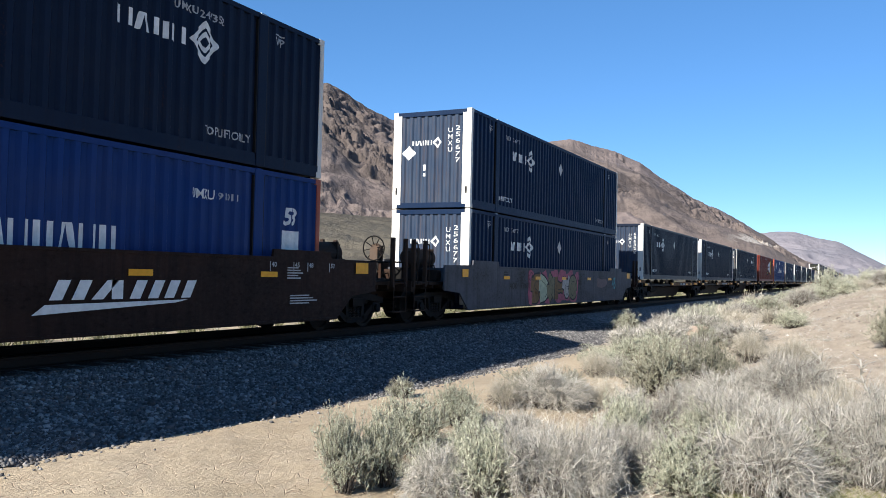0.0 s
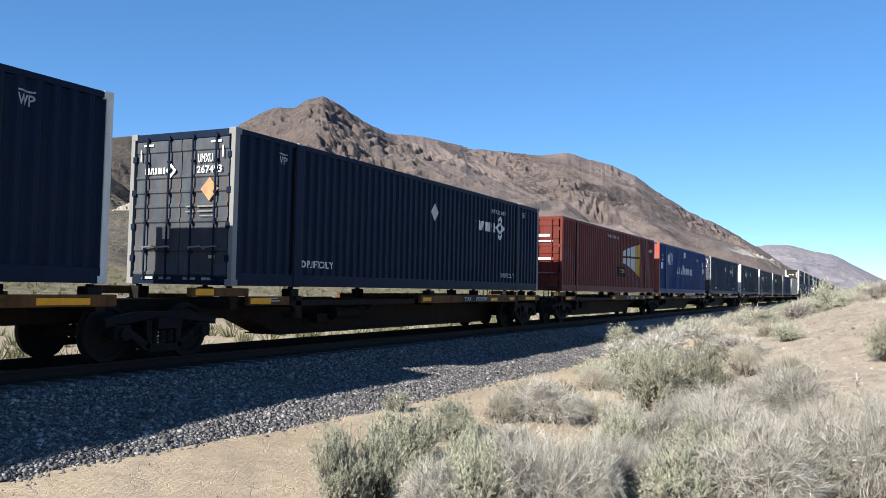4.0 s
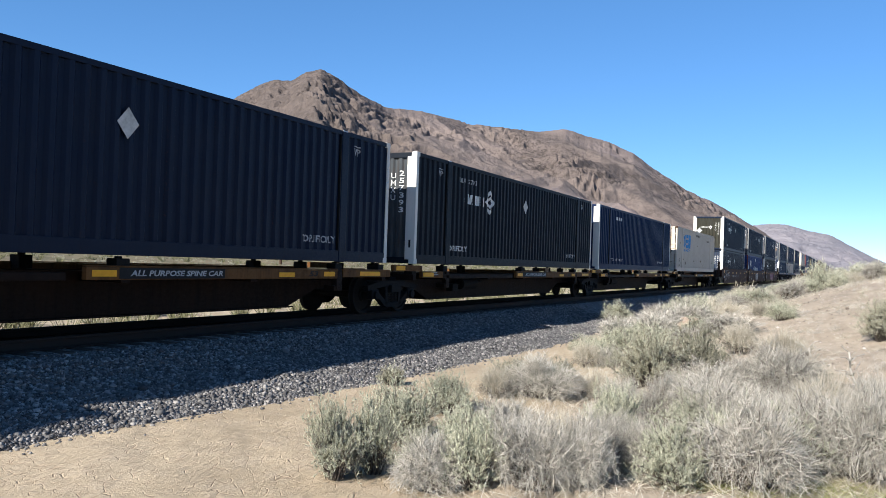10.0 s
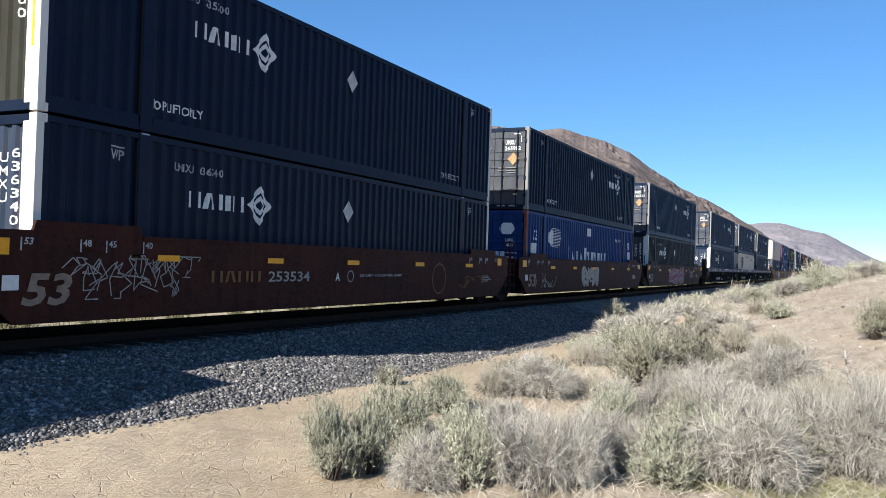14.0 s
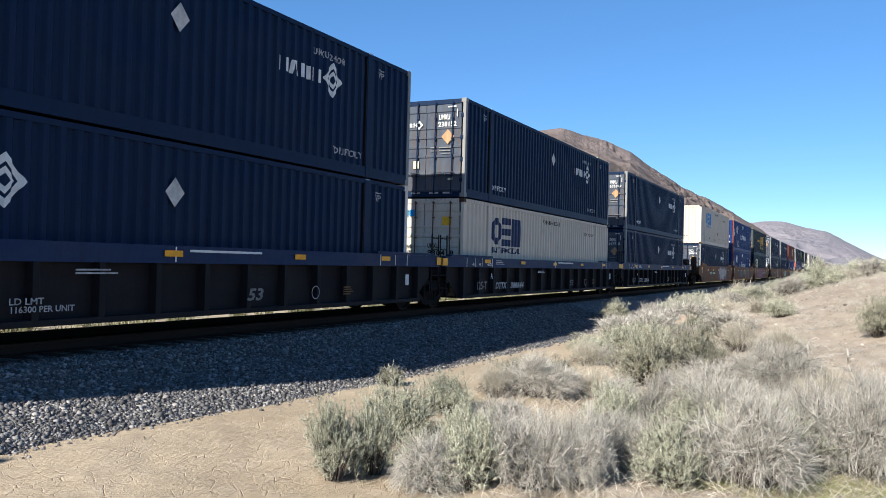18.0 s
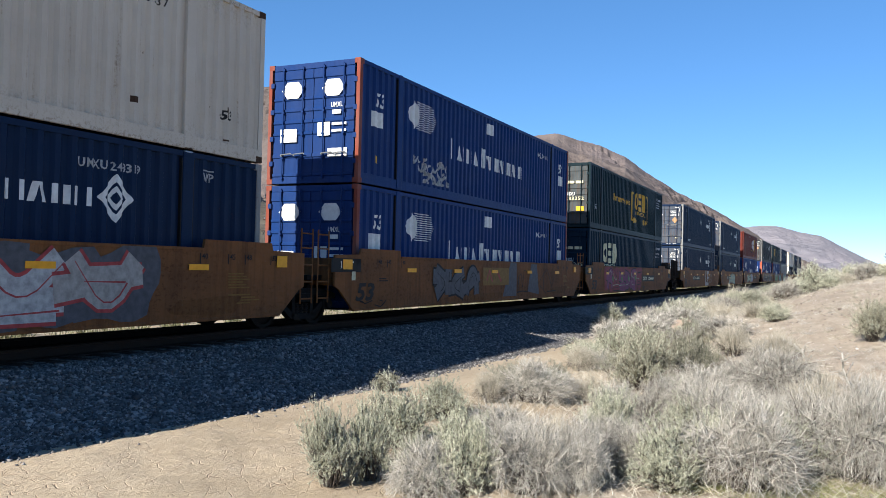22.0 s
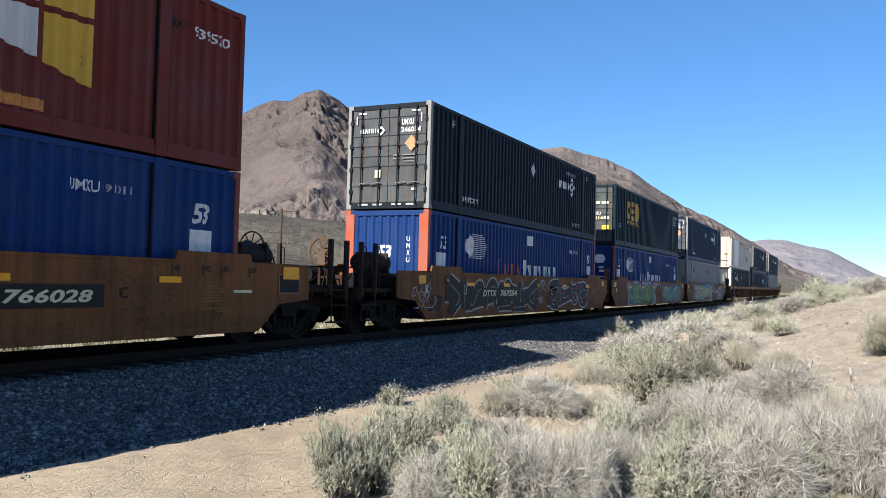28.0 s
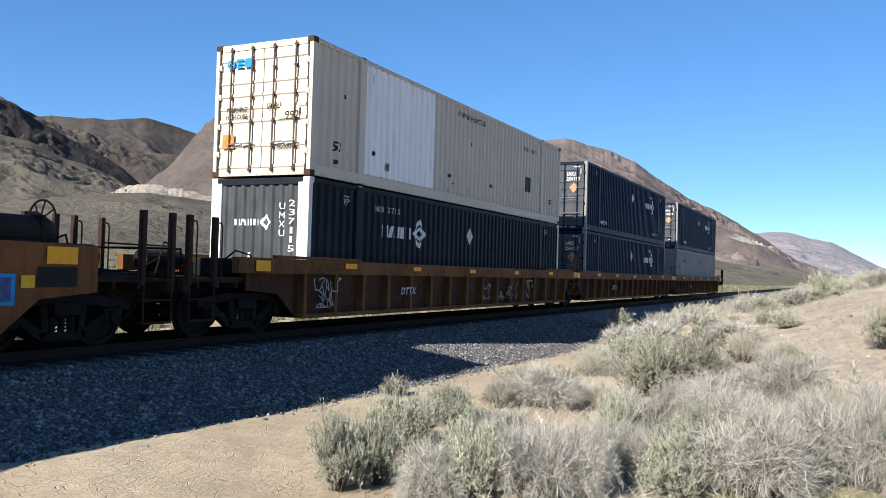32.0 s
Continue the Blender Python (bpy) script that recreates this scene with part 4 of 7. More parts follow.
FADED_PINK = plain("faded_pink_spray_paint", (0.12, 0.085, 0.09), 0.6, 0.0, 0.3)
AZURE_SPRAY = plain("azure_spray_paint", (0.05, 0.22, 0.34), 0.6, 0.0, 0.4)
GREY_GREEN = plain("grey_green_spray_paint", (0.17, 0.22, 0.16), 0.6, 0.0, 0.5)
CRIMSON = plain("crimson_spray_paint", (0.22, 0.026, 0.042), 0.6, 0.0, 0.4)
SPRAY_BLUE = plain("blue_spray_paint", (0.06, 0.10, 0.22), 0.6, 0.0, 0.4)


def blob(rng, cu, cz, ru, rz, grow=0.0, seed=0):
    out = []
    ph = [rng.random() * 6.28 for _ in range(3)]
    for k in range(22):
        a = k * math.tau / 22
        sq = 1 / max(abs(math.cos(a)), abs(math.sin(a))) ** 0.75
        q = sq * (1 + 0.12 * math.sin(2 * a + ph[0]) + 0.10 * math.sin(3 * a + ph[1]) + 0.07 * math.sin(5 * a + ph[2]))
        out.append((cu + (ru * q + grow) * math.cos(a), cz + (rz * q + grow) * math.sin(a)))
    return out


def clip_z(sh, lo=0.32, hi=1.46):
    return [(u, min(max(z, lo), hi)) for u, z in sh]


# fat stroke figures in a unit box; none is meant to be read
FIGURES = [[[(0.12, 0.0), (0.16, 0.5), (0.12, 1.0)], [(0.1, 0.93), (0.7, 0.88), (0.78, 0.66), (0.3, 0.52)], [(0.3, 0.5), (0.9, 0.38), (0.86, 0.12), (0.1, 0.05)]],
           [[(0.35, 0.06), (0.12, 0.3), (0.15, 0.75), (0.45, 0.96), (0.82, 0.8), (0.88, 0.3), (0.62, 0.05), (0.3, 0.08)]],
           [[(0.1, 1.0), (0.16, 0.3), (0.42, 0.05), (0.72, 0.2), (0.9, 1.0)]],
           [[(0.02, 0.0), (0.42, 1.0), (0.95, 0.02)], [(0.2, 0.36), (0.8, 0.34)]],
           [[(0.92, 0.9), (0.3, 0.92), (0.14, 0.65), (0.8, 0.42), (0.78, 0.1), (0.04, 0.06)]],
           [[(0.0, 0.9), (1.0, 0.94)], [(0.5, 0.9), (0.42, 0.45), (0.58, 0.0)]],
           [[(0.12, 0.0), (0.1, 1.0)], [(0.92, 1.0), (0.25, 0.48), (0.98, 0.0)]]]


def rounded(path, times=2):
    """A path with its corners cut."""
    for _ in range(times if len(path) > 2 else 0):
        out = [path[0]]
        for (a, b), (c, d) in zip(path, path[1:]):
            out += [(0.75 * a + 0.25 * c, 0.75 * b + 0.25 * d), (0.25 * a + 0.75 * c, 0.25 * b + 0.75 * d)]
        path = out + [path[-1]]
    return path


def stroke(path, w0, w1):
    """Quads along a path, mitred, from width w0 to w1."""
    L, R = [], []
    n = len(path)
    for k, (u, z) in enumerate(path):
        a, b = path[max(k - 1, 0)], path[min(k + 1, n - 1)]
        du, dz = b[0] - a[0], b[1] - a[1]
        q = math.hypot(du, dz) or 1.0
        w = (w0 + (w1 - w0) * k / (n - 1)) / 2
        L.append((u - dz / q * w, z + du / q * w))
        R.append((u + dz / q * w, z - du / q * w))
    return [clip_z([L[k], L[k + 1], R[k + 1], R[k]], 0.325, 1.53) for k in range(n - 1)]


def graffiti(ink, seed, u0, u1, z0, z1, n, fill, edge, cloud=None, slots=None, fat=0.26):
    """Sprayed figures: a cloud behind, rimmed fat strokes, thin glints on them; no letters."""
    rng = random.Random(seed)
    fills = fill if isinstance(fill, list) else [fill]
    w, h = (u1 - u0) / n, z1 - z0
    if cloud:
        for k in range(n + 1):
            ink("graffiti", [clip_z(blob(rng, u0 + (k + 0.3) * (u1 - u0) / (n + 0.6), (z0 + z1) / 2 + rng.uniform(-0.12, 0.12), 0.62 * w, h * 0.50), 0.325, 1.53)], cloud, "sprayed cloud of colour", 0.0003 * (k % 3))
    lift = 0.0012
    for k in range(n):
        lean = rng.uniform(-0.14, 0.14)
        fig = FIGURES[(seed + k * 5 + rng.randrange(2)) % len(FIGURES)]
        f = fat * rng.uniform(0.85, 1.15)
        fig = [[(1 - z, x) if k % 2 else (1 - x, 1 - z) for x, z in path] for path in fig] + [[(-0.15, 0.15 + 0.6 * rng.random()), (1.1, 0.2 + 0.6 * rng.random())]]
        ways = [[(u0 + (k + 0.08 + 0.92 * x) * w + lean * z, z0 + f / 2 + z * (h - f) + rng.uniform(-0.03, 0.03)) for x, z in path] for path in fig]
        ways = [rounded(p) for p in ways]
        for p in ways:
            ink("graffiti", stroke(p, f * 1.30 + 0.09, f + 0.09), edge, "dark sprayed rim", lift)
            lift += 0.0003
        for p in ways:
            ink("graffiti", stroke(p, f * 1.30 - 0.02, f - 0.02), fills[k % len(fills)], "sprayed fat stroke", lift)
            lift += 0.0003
        for p in ways[:-1]:
            m = len(p)
            ink("graffiti", stroke([(u + 0.16 * f, z - 0.20 * f) for u, z in p[m // 4:]], 0.030, 0.012), edge, "thin dark inner line", lift)
            if slots:
                ink("graffiti", stroke([(u - 0.22 * f, z + 0.20 * f) for u, z in p[:max(2, 2 * m // 3)]], 0.020, 0.040), slots, "thin sprayed glint", lift + 0.0002)
            lift += 0.0003


def scribble(ink, seed, u0, u1, z0, z1, n, mat, t=0.025):
    rng = random.Random(seed)
    out = []
    for _ in range(n):
        a, b = rng.uniform(u0, u1), rng.uniform(z0, z1)
        for _ in range(5):
            c, d = a + rng.uniform(-0.22, 0.28), min(max(b + rng.uniform(-0.28, 0.28), z0), z1)
            L = max(0.02, math.hypot(c - a, d - b))
            nx, nz = -(d - b) / L * t / 2, (c - a) / L * t / 2
            out.append([(a - nx, b - nz), (c - nx, d - nz), (c + nx, d + nz), (a + nx, b + nz)])
            a, b = c, d
    ink("graffiti", out, mat, "scrawled tag", 0.006)


def size_marks(ink, m):
    for u, s in ((-0.30, "53"), (0.66, "48"), (1.12, "45"), (1.84, "40")):
        ink("size_mark", [rect(u - 0.05, u - 0.025, 1.28, 1.46), say(s, u, u + 0.15, 1.36, 1.46)], m)
    for u, s in ((CL - 1.84, "40"), (CL - 1.12, "45"), (CL - 0.66, "48"), (CL + 0.1, "53")):
        ink("size_mark", [rect(u - 0.05, u - 0.025, 1.28, 1.46), say(s, u, u + 0.15, 1.36, 1.46)], m)


def small_print(ink, u, z, m, n=4, w=0.5):
    ink("small_print", [rect(u, u + w * (0.7 + 0.3 * ((k * 7) % 3) / 2), z - 0.05 * k, z - 0.05 * k + 0.025) for k in range(n)], m)


def marks_brown(car, ink):
    size_marks(ink, INK_PALE)
    x = 9.5
    ink("logo", word_bars(x, x + 2.8, 0.82, 1.10, 4, 0.3, 0.14), INK_WHITE, "white slanted trade mark")
    ink("logo", [[(x - 0.22, 0.62), (x + 2.4, 0.745), (x + 2.66, 0.79), (x - 0.02, 0.76)]], INK_WHITE, "white swoosh")
    small_print(ink, 14.8, 1.34, INK_PALE, 5)
    small_print(ink, 14.9, 0.8, INK_PALE, 4, 0.9)
    ink("panel_mark", [rect(8.0, 8.5, 0.75, 1.05)], INK_BLACK)


def marks_grey(car, ink):
    ink("car_number", [say("AOK", 2.55, 3.22, 0.86, 1.07), say("73631", 3.5, 4.38, 0.87, 1.07)], INK_BLACK, "", 0.016)
    graffiti(ink, 3, 4.5, 9.4, 0.34, 1.44, 6, [SPRAY_BROWN, SPRAY_PALE, OLIVE_SPRAY, SPRAY_BROWN, SPRAY_SILVER, OLIVE_SPRAY], BLACK, HOT_PINK, None, 0.33)
    ink("graffiti", [say("45", 14.6, 15.2, 0.78, 1.3)], SPRAY_TEAL, "teal sprayed number", 0.003)
    ink("graffiti", [clip_z(blob(random.Random(4), 13.0, 1.05, 0.7, 0.2))], FADED_PINK, "faded pink patch", 0.001)
    scribble(ink, 4, 3.5, 4.4, 1.12, 1.42, 5, INK_BLACK)
    scribble(ink, 5, 9.6, 10.4, 1.0, 1.4, 5, INK_BLACK)
    small_print(ink, 2.1, 1.41, INK_BLACK, 5, 0.4)


def marks_maroon(k):
    def f(car, ink):
        size_marks(ink, INK_PALE)
        ink("number", [say("53", -0.31, 0.50, 0.53, 0.98)], PALE_TAN)
        if k == 0:
            scribble(ink, 11, 0.7, 1.7, 0.6, 1.2, 12, SPRAY_SILVER, 0.018)
            scribble(ink, 12, 1.95, 2.8, 0.6, 1.25, 13, SPRAY_SILVER, 0.018)
            ink("car_number", word_bars(3.35, 4.75, 0.82, 1.02, 4, 0.2), SPRAY_BROWN)
            ink("car_number", [say("253534", 4.95, 6.3, 0.82, 1.02)], SPRAY_SILVER)
            ink("number", [say("A", 7.25, 7.42, 0.82, 1.0)], INK_WHITE)
            ink("panel_mark", ring(7.85, 0.92, 0.13, 0.13, 0.85, 14), INK_PALE)
            ink("graffiti", ring(12.3, 0.85, 0.42, 0.42, 0.9, 16), SPRAY_BROWN)
            ink("notice", [say("LD LMT 117,200 PER UNIT", 8.26, 10.2, 0.90, 0.97)], INK_PALE)
            scribble(ink, 13, 13.6, 15.4, 0.6, 0.9, 8, SPRAY_BROWN)
        elif k == 1:
            graffiti(ink, 14, 6.2, 8.6, 0.42, 1.36, 5, SPRAY_SILVER, BROWN)
            scribble(ink, 15, 0.4, 2.0, 0.5, 1.1, 8, SPRAY_SILVER)
        else:
            graffiti(ink, 16, 5.2, 10.2, 0.36, 1.44, 5, PURPLE, SPRAY_SILVER, None, GREY_PINK)
            ink("notice", [say("LD LMT 117,200 PER UNIT", 9.4, 10.6, 0.95, 1.03)], INK_PALE)
            scribble(ink, 17, 11.2, 12.8, 1.05, 1.4, 9, FADED_PINK)
            scribble(ink, 18, 12.6, 13.7, 0.75, 1.15, 14, SPRAY_SILVER)
        small_print(ink, 15.2, 0.9, INK_PALE, 4, 0.7)
        ink("panel_mark", [rect(-0.6, -0.35, 0.75, 0.95)], INK_WHITE)
    return f


def marks_blue(k):
    def f(car, ink):
        if k:
            ink("car_number", [say("DTTX", 2.01, 2.95, 0.52, 0.72)], INK_PALE)
            ink("car_number", [say("388644", 3.29, 4.5, 0.52, 0.72)], INK_PALE)
            ink("number", [say("125-T", 0.59, 1.32, 0.52, 0.76)], WORN_INK)
            ink("number", [say("A", 1.60, 1.76, 0.84, 1.02)], INK_WHITE)
        else:
            ink("notice", [say("LD LMT", 4.87, 5.4, 0.60, 0.69)], INK_PALE)
            ink("notice", [say("116300 PER UNIT", 4.9, 5.9, 0.49, 0.58)], INK_PALE)
            ink("car_number", [say("DTTX 388644", 2.0, 4.3, 0.52, 0.72)], INK_PALE)
        ink("number", [say("53", 9.68, 10.15, 0.51, 0.74)], WORN_INK)
        ink("panel_mark", ring(11.85, 0.62, 0.14, 0.14, 0.88, 14), INK_PALE)
        small_print(ink, 5.9, 1.06, INK_PALE, 2, 0.9)
        small_print(ink, 12.9, 0.7, SPRAY_BROWN, 4, 0.4)
        ink("notice", [rect(8.18, 10.07, 1.37, 1.41)], INK_WHITE)
        small_print(ink, 2.0, 1.38, INK_PALE, 3, 0.7)
        ink("graffiti", [rect(2.05, 2.7, 1.215, 1.26)], ROYAL, "brighter blue dab")
        for u in (-0.2, 0.42, 0.90, 1.70, 7.84, CL - 1.7, CL - 1.0, CL - 0.4):
            ink("size_mark", [rect(u, u + 0.03, 1.2, 1.45)], INK_WHITE)
        for u, w in ((0.2, "48"), (0.68, "45"), (1.32, "40/20")):
            ink("size_mark", [say(w, u, u + 0.07 * len(w), 1.22, 1.31)], INK_WHITE)
        ink("panel_mark", [rect(CL - 0.45, CL - 0.28, 0.72, 0.98)], INK_WHITE)
    return f


def marks_orange(number, k):
    def f(car, ink):
        size_marks(ink, INK_BLACK)
        ink("number", [say("53", -0.34, 0.50, 0.50, 0.92)], INK_BLACK)
        first = {0: 3.05, 1: 3.05, 2: 9.72}[k]
        if (number, k) not in (("724366", 1), ("767554", 1)):
            ink("number_panel", [rect(first, first + 3.2, 0.80, 1.13)], INK_BLACK, "black number panel", 0.010)
            ink("car_number", [say("DTTX", first + 0.18, first + 1.25, 0.87, 1.06)], INK_CREAM, "", 0.012)
            ink("car_number", [say(number, first + 1.55, first + 3.0, 0.87, 1.06)], INK_CREAM, "", 0.012)
            if number != "767554":
                ink("number", [say("BBC"[k], first + 3.5, first + 3.66, 0.92, 1.10)], INK_BLACK)
        if k:
            ink("number_panel", [rect(-1.35, -0.14, 1.16, 1.46)], BLACK)
            ink("number", [say("125 T", -0.98, -0.45, 1.24, 1.40)], INK_WHITE, "", 0.003)
        small_print(ink, 0.7, 1.0, INK_BLACK, 2, 0.5)
        small_print(ink, 15.0, 1.1, OLD_YELLOW, 6, 0.6)
        small_print(ink, 15.0, 0.72, OLD_YELLOW, 4, 0.9)
        ink("panel_mark", [rect(-0.52, -0.36, 0.98, 1.18)], INK_CREAM)
        ink("patch", [clip_z(blob(random.Random(k), 14.5, 0.55, 0.9, 0.14))], CAR_OCHRE, "faded ochre patch", 0.0005)
        ink("patch", [clip_z(blob(random.Random(k + 7), 7.0, 0.47, 1.6, 0.10))], CAR_OCHRE, "faded ochre patch", 0.0005)
        if number == "724366":
            if k == 0:
                graffiti(ink, 21, 8.6, 12.8, 0.36, 1.50, 3, [SPRAY_SILVER, INK_PALE], SPRAY_RED, SLATE_SPRAY, None, 0.36)
            elif k == 1:
                ink("graffiti", [rect(7.0, 9.16, 0.79, 1.34)], OLD_YELLOW, "ochre painted-over panel", 0.001)
                ink("graffiti", [[(8.65, 0.42), (9.9, 0.42), (9.87, 1.53), (9.3, 1.53), (9.2, 1.36)]], SLATE_SPRAY, "grey painted-over patch", 0.0006)
                ink("graffiti", [[(11.0, 0.55), (12.2, 0.42), (11.9, 1.50), (11.3, 1.50)]], SLATE_SPRAY, "grey painted-over patch", 0.0008)
                graffiti(ink, 5, 3.6, 6.6, 0.42, 1.4, 3, SLATE_SPRAY, BLACK, None, None, 0.3)
                for q, (u, v) in enumerate(((9.95, 11.0), (12.06, 13.0), (13.1, 14.1))):
                    for path in [[(1 - z, x) for x, z in pa] for pa in FIGURES[q * 3]]:
                        ink("graffiti", stroke([(u + x * (v - u), 0.42 + 0.95 * z) for x, z in path], 0.035, 0.035), INK_BLACK, "thin black sprayed outline", 0.004 + 0.0003 * q)
                ink("graffiti", stroke([(7.3, 0.95), (7.5, 1.25), (7.75, 0.9)], 0.08, 0.08) + stroke([(8.1, 1.25), (8.5, 0.9)], 0.08, 0.08), SPRAY_RED, "red sprayed strokes", 0.003)
            else:
                graffiti(ink, 22, 2.2, 9.3, 0.34, 1.50, 6, [MAGENTA, CRIMSON, MAGENTA, PURPLE], BLACK, CRIMSON, SPRAY_PALE, 0.34)
                for q, u in enumerate((3.1, 4.9, 6.3, 7.9)):
                    ink("graffiti", [[(u, 0.95), (u + 0.34, 0.80), (u + 0.26, 1.18)]], SPRAY_GREEN, "green sprayed wedge", 0.0142 + 0.0002 * q)
                scribble(ink, 23, 9.0, 9.7, 1.1, 1.45, 5, INK_BLACK)
                scribble(ink, 24, 9.5, 10.2, 0.36, 0.55, 4, INK_BLACK)
        elif number == "766028":
            if k == 0:
                ink("graffiti", [[(9.15, 0.34), (9.98, 0.34), (10.0, 0.62), (9.5, 0.62), (9.6, 1.52), (9.25, 1.52)]], SPRAY_SILVER, "silver sprayed block", 0.002)
                ink("graffiti", [rect(10.05, 10.35, 0.34, 1.52)], SPRAY_SILVER, "silver sprayed block", 0.002)
                for z in (0.36, 0.85, 1.28):
                    ink("graffiti", [rect(10.36, 10.9, z, z + 0.22)], SPRAY_SILVER, "silver sprayed block", 0.002)
                for q in range(3):
                    for path in [[(1 - z, x) for x, z in pa] for pa in FIGURES[(q * 2 + 6) % 7]]:
                        ink("graffiti", stroke([(11.0 + 0.6 * q + 0.55 * x, 0.45 + 0.95 * z) for x, z in path], 0.03, 0.03), SPRAY_SILVER, "thin silver outline", 0.002 + 0.0003 * q)
                ink("notice", [say("LD LMT 118,100 PER UNIT", 7.6, 9.08, 0.98, 1.08)], INK_BLACK)
                scribble(ink, 32, 1.0, 2.2, 0.5, 0.8, 2, INK_BLACK)
            elif k == 1:
                graffiti(ink, 33, 5.0, 9.5, 0.36, 1.4, 5, SPRAY_PALE, SPRAY_TEAL)
            else:
                graffiti(ink, 34, 2.4, 6.2, 0.36, 1.44, 4, SPRAY_PALE, BROWN)
                graffiti(ink, 35, 6.4, 8.8, 0.40, 1.42, 3, SPRAY_SILVER, SPRAY_BLUE)
                for q in (13.26, 14.1):
                    ink("casting_mark", ring(q + 0.25, 0.68, 0.27, 0.10, 0.86, 10), CAR_OCHRE)
                ink("panel_mark", [rect(15.8, 16.3, 1.0, 1.05)], INK_CREAM)
        else:
            if k == 0:
                graffiti(ink, 41, 0.8, 8.0, 0.34, 1.50, 6, INK_BLACK, SPRAY_SILVER, None, None, 0.38)
                graffiti(ink, 42, 9.2, 14.2, 0.34, 1.48, 4, INK_BLACK, INK_PALE, None, SPRAY_RED, 0.38)
                scribble(ink, 47, 7.8, 8.9, 1.0, 1.4, 6, INK_PALE)
                ink("graffiti", ring(8.45, 0.72, 0.2, 0.12, 0.8, 12) + ring(8.45, 0.72, 0.1, 0.06, 0.6, 12), INK_PALE, "pale sprayed spiral", 0.004)
                scribble(ink, 48, -1.2, -0.2, 0.6, 1.4, 8, INK_PALE)
            elif k == 1:
                graffiti(ink, 43, 2.1, 7.9, 0.34, 1.50, 5, [SPRAY_GREEN, BRIGHT_GREEN], BLACK, LILAC, SPRAY_PALE, 0.38)
                graffiti(ink, 44, 10.4, 15.6, 0.36, 1.46, 5, [GREY_GREEN, SPRAY_TEAL], BLACK, SLATE_SPRAY, None, 0.32)
                scribble(ink, 49, 7.5, 9.9, 1.22, 1.46, 9, INK_PALE)
                ink("graffiti", [rect(8.69, 9.3, 1.0, 1.1), rect(8.95, 9.05, 0.6, 1.0), rect(9.5, 10.1, 1.0, 1.1), rect(9.75, 9.85, 0.6, 1.0)], CRIMSON, "old red sprayed strokes", 0.001)
            else:
                graffiti(ink, 45, 2.4, 9.9, 0.34, 1.50, 5, PALE_SAGE, BLACK, AZURE_SPRAY, INK_CREAM, 0.36)
                for q in range(14):
                    ink("graffiti", ring(3.0 + 0.47 * q + 0.1 * (q % 3), 0.50 + 0.31 * (q * 5 % 4) * 0.9, 0.055, 0.05, 0.55, 10), BLACK, "small sprayed bubble", 0.0150 + 0.0001 * q)
                graffiti(ink, 46, 13.0, 15.6, 0.36, 1.44, 3, SPRAY_BLUE, INK_PALE, None, INK_PALE, 0.24)
                ink("graffiti", ring(1.5, 0.95, 0.52, 0.52, 0.93, 8, 0.39), INK_PALE, "pale sprayed shield", 0.003)
                scribble(ink, 61, 1.1, 1.9, 0.6, 1.2, 5, INK_PALE)
                ink("placard", [rect(16.40, 16.76, 0.70, 1.12)], INK_BLUE, "blue and white round-cornered sign", 0.003)
                ink("placard", [rect(16.46, 16.70, 0.75, 1.07)], SPRAY_BLUE, "", 0.005)
                ink("placard", [rect(16.84, 17.05, 0.93, 1.10)], YELLOW, "", 0.003)
                ink("number_panel", [rect(17.09, 17.73, 0.94, 1.22)], BLACK, "black notice panel", 0.003)
                small_print(ink, 17.14, 1.16, INK_PALE, 4, 0.5)
        if k == 2 and number != "767554":
            ink("number_panel", [rect(17.12, 17.74, 1.00, 1.34)], BLACK, "black notice panel", 0.003)
            ink("panel_frame", [rect(17.10, 17.76, 1.34, 1.36), rect(17.10, 17.76, 0.98, 1.00), rect(17.10, 17.12, 1.0, 1.34), rect(17.74, 17.76, 1.0, 1.34)], PALE_TAN, "", 0.004)
            small_print(ink, 17.17, 1.27, INK_PALE, 4, 0.45)
        scribble(ink, 50 + k, -0.2, 1.0, 0.35, 0.5, 2, INK_BLACK)
    return f


def marks_ochre(k):
    def f(car, ink):
        if k == 0:
            scribble(ink, 61, -0.2, 0.5, 0.5, 1.1, 9, INK_PALE)
            scribble(ink, 62, 8.5, 12.5, 0.5, 1.1, 12, SPRAY_SILVER)
        ink("car_number", [say("DTTX", 3.6, 4.4, 0.72, 0.9)], INK_PALE)
    return f


def marks_spine(k):
    late = k > 5
    def f(car, ink):
        if k in (1, 4, 7, 8):
            u0, u1 = (7.96, 10.37) if late else (9.7, 12.68)
            ink("notice_panel", [rect(u0, u1, 0.885, 1.055)], BLACK, "black panel", 0.001)
            ink("notice", [say("ALL PURPOSE SPINE CAR", u0 + 0.22, u1 - 0.06, 0.925, 1.02)], INK_PALE, "", 0.003)
        elif k != 9:
            n = "654088" if late else "753500" if k > 2 else "753386"
            u = 8.4 if late else 9.95
            w = 2.25 if late else 1.75
            ink("notice_panel", [rect(u - 0.1, u + w, 0.885, 1.055)], BLACK, "black panel", 0.001)
            ink("car_number", [say("TTAX", u + 0.05, u + 0.30 * w, 0.915, 1.03)], INK_PALE, "", 0.003)
            ink("car_number", [say(n, u + 0.48 * w, u + 0.97 * w, 0.915, 1.03)], INK_PALE, "", 0.003)
        ink("number", [say("53", 12.95, 13.28, 0.92, 1.03)], INK_BLACK, "", 0.003)
        small_print(ink, 1.0, 1.0, INK_PALE, 2, 0.5)
    return f


G = "containers on the freight train"


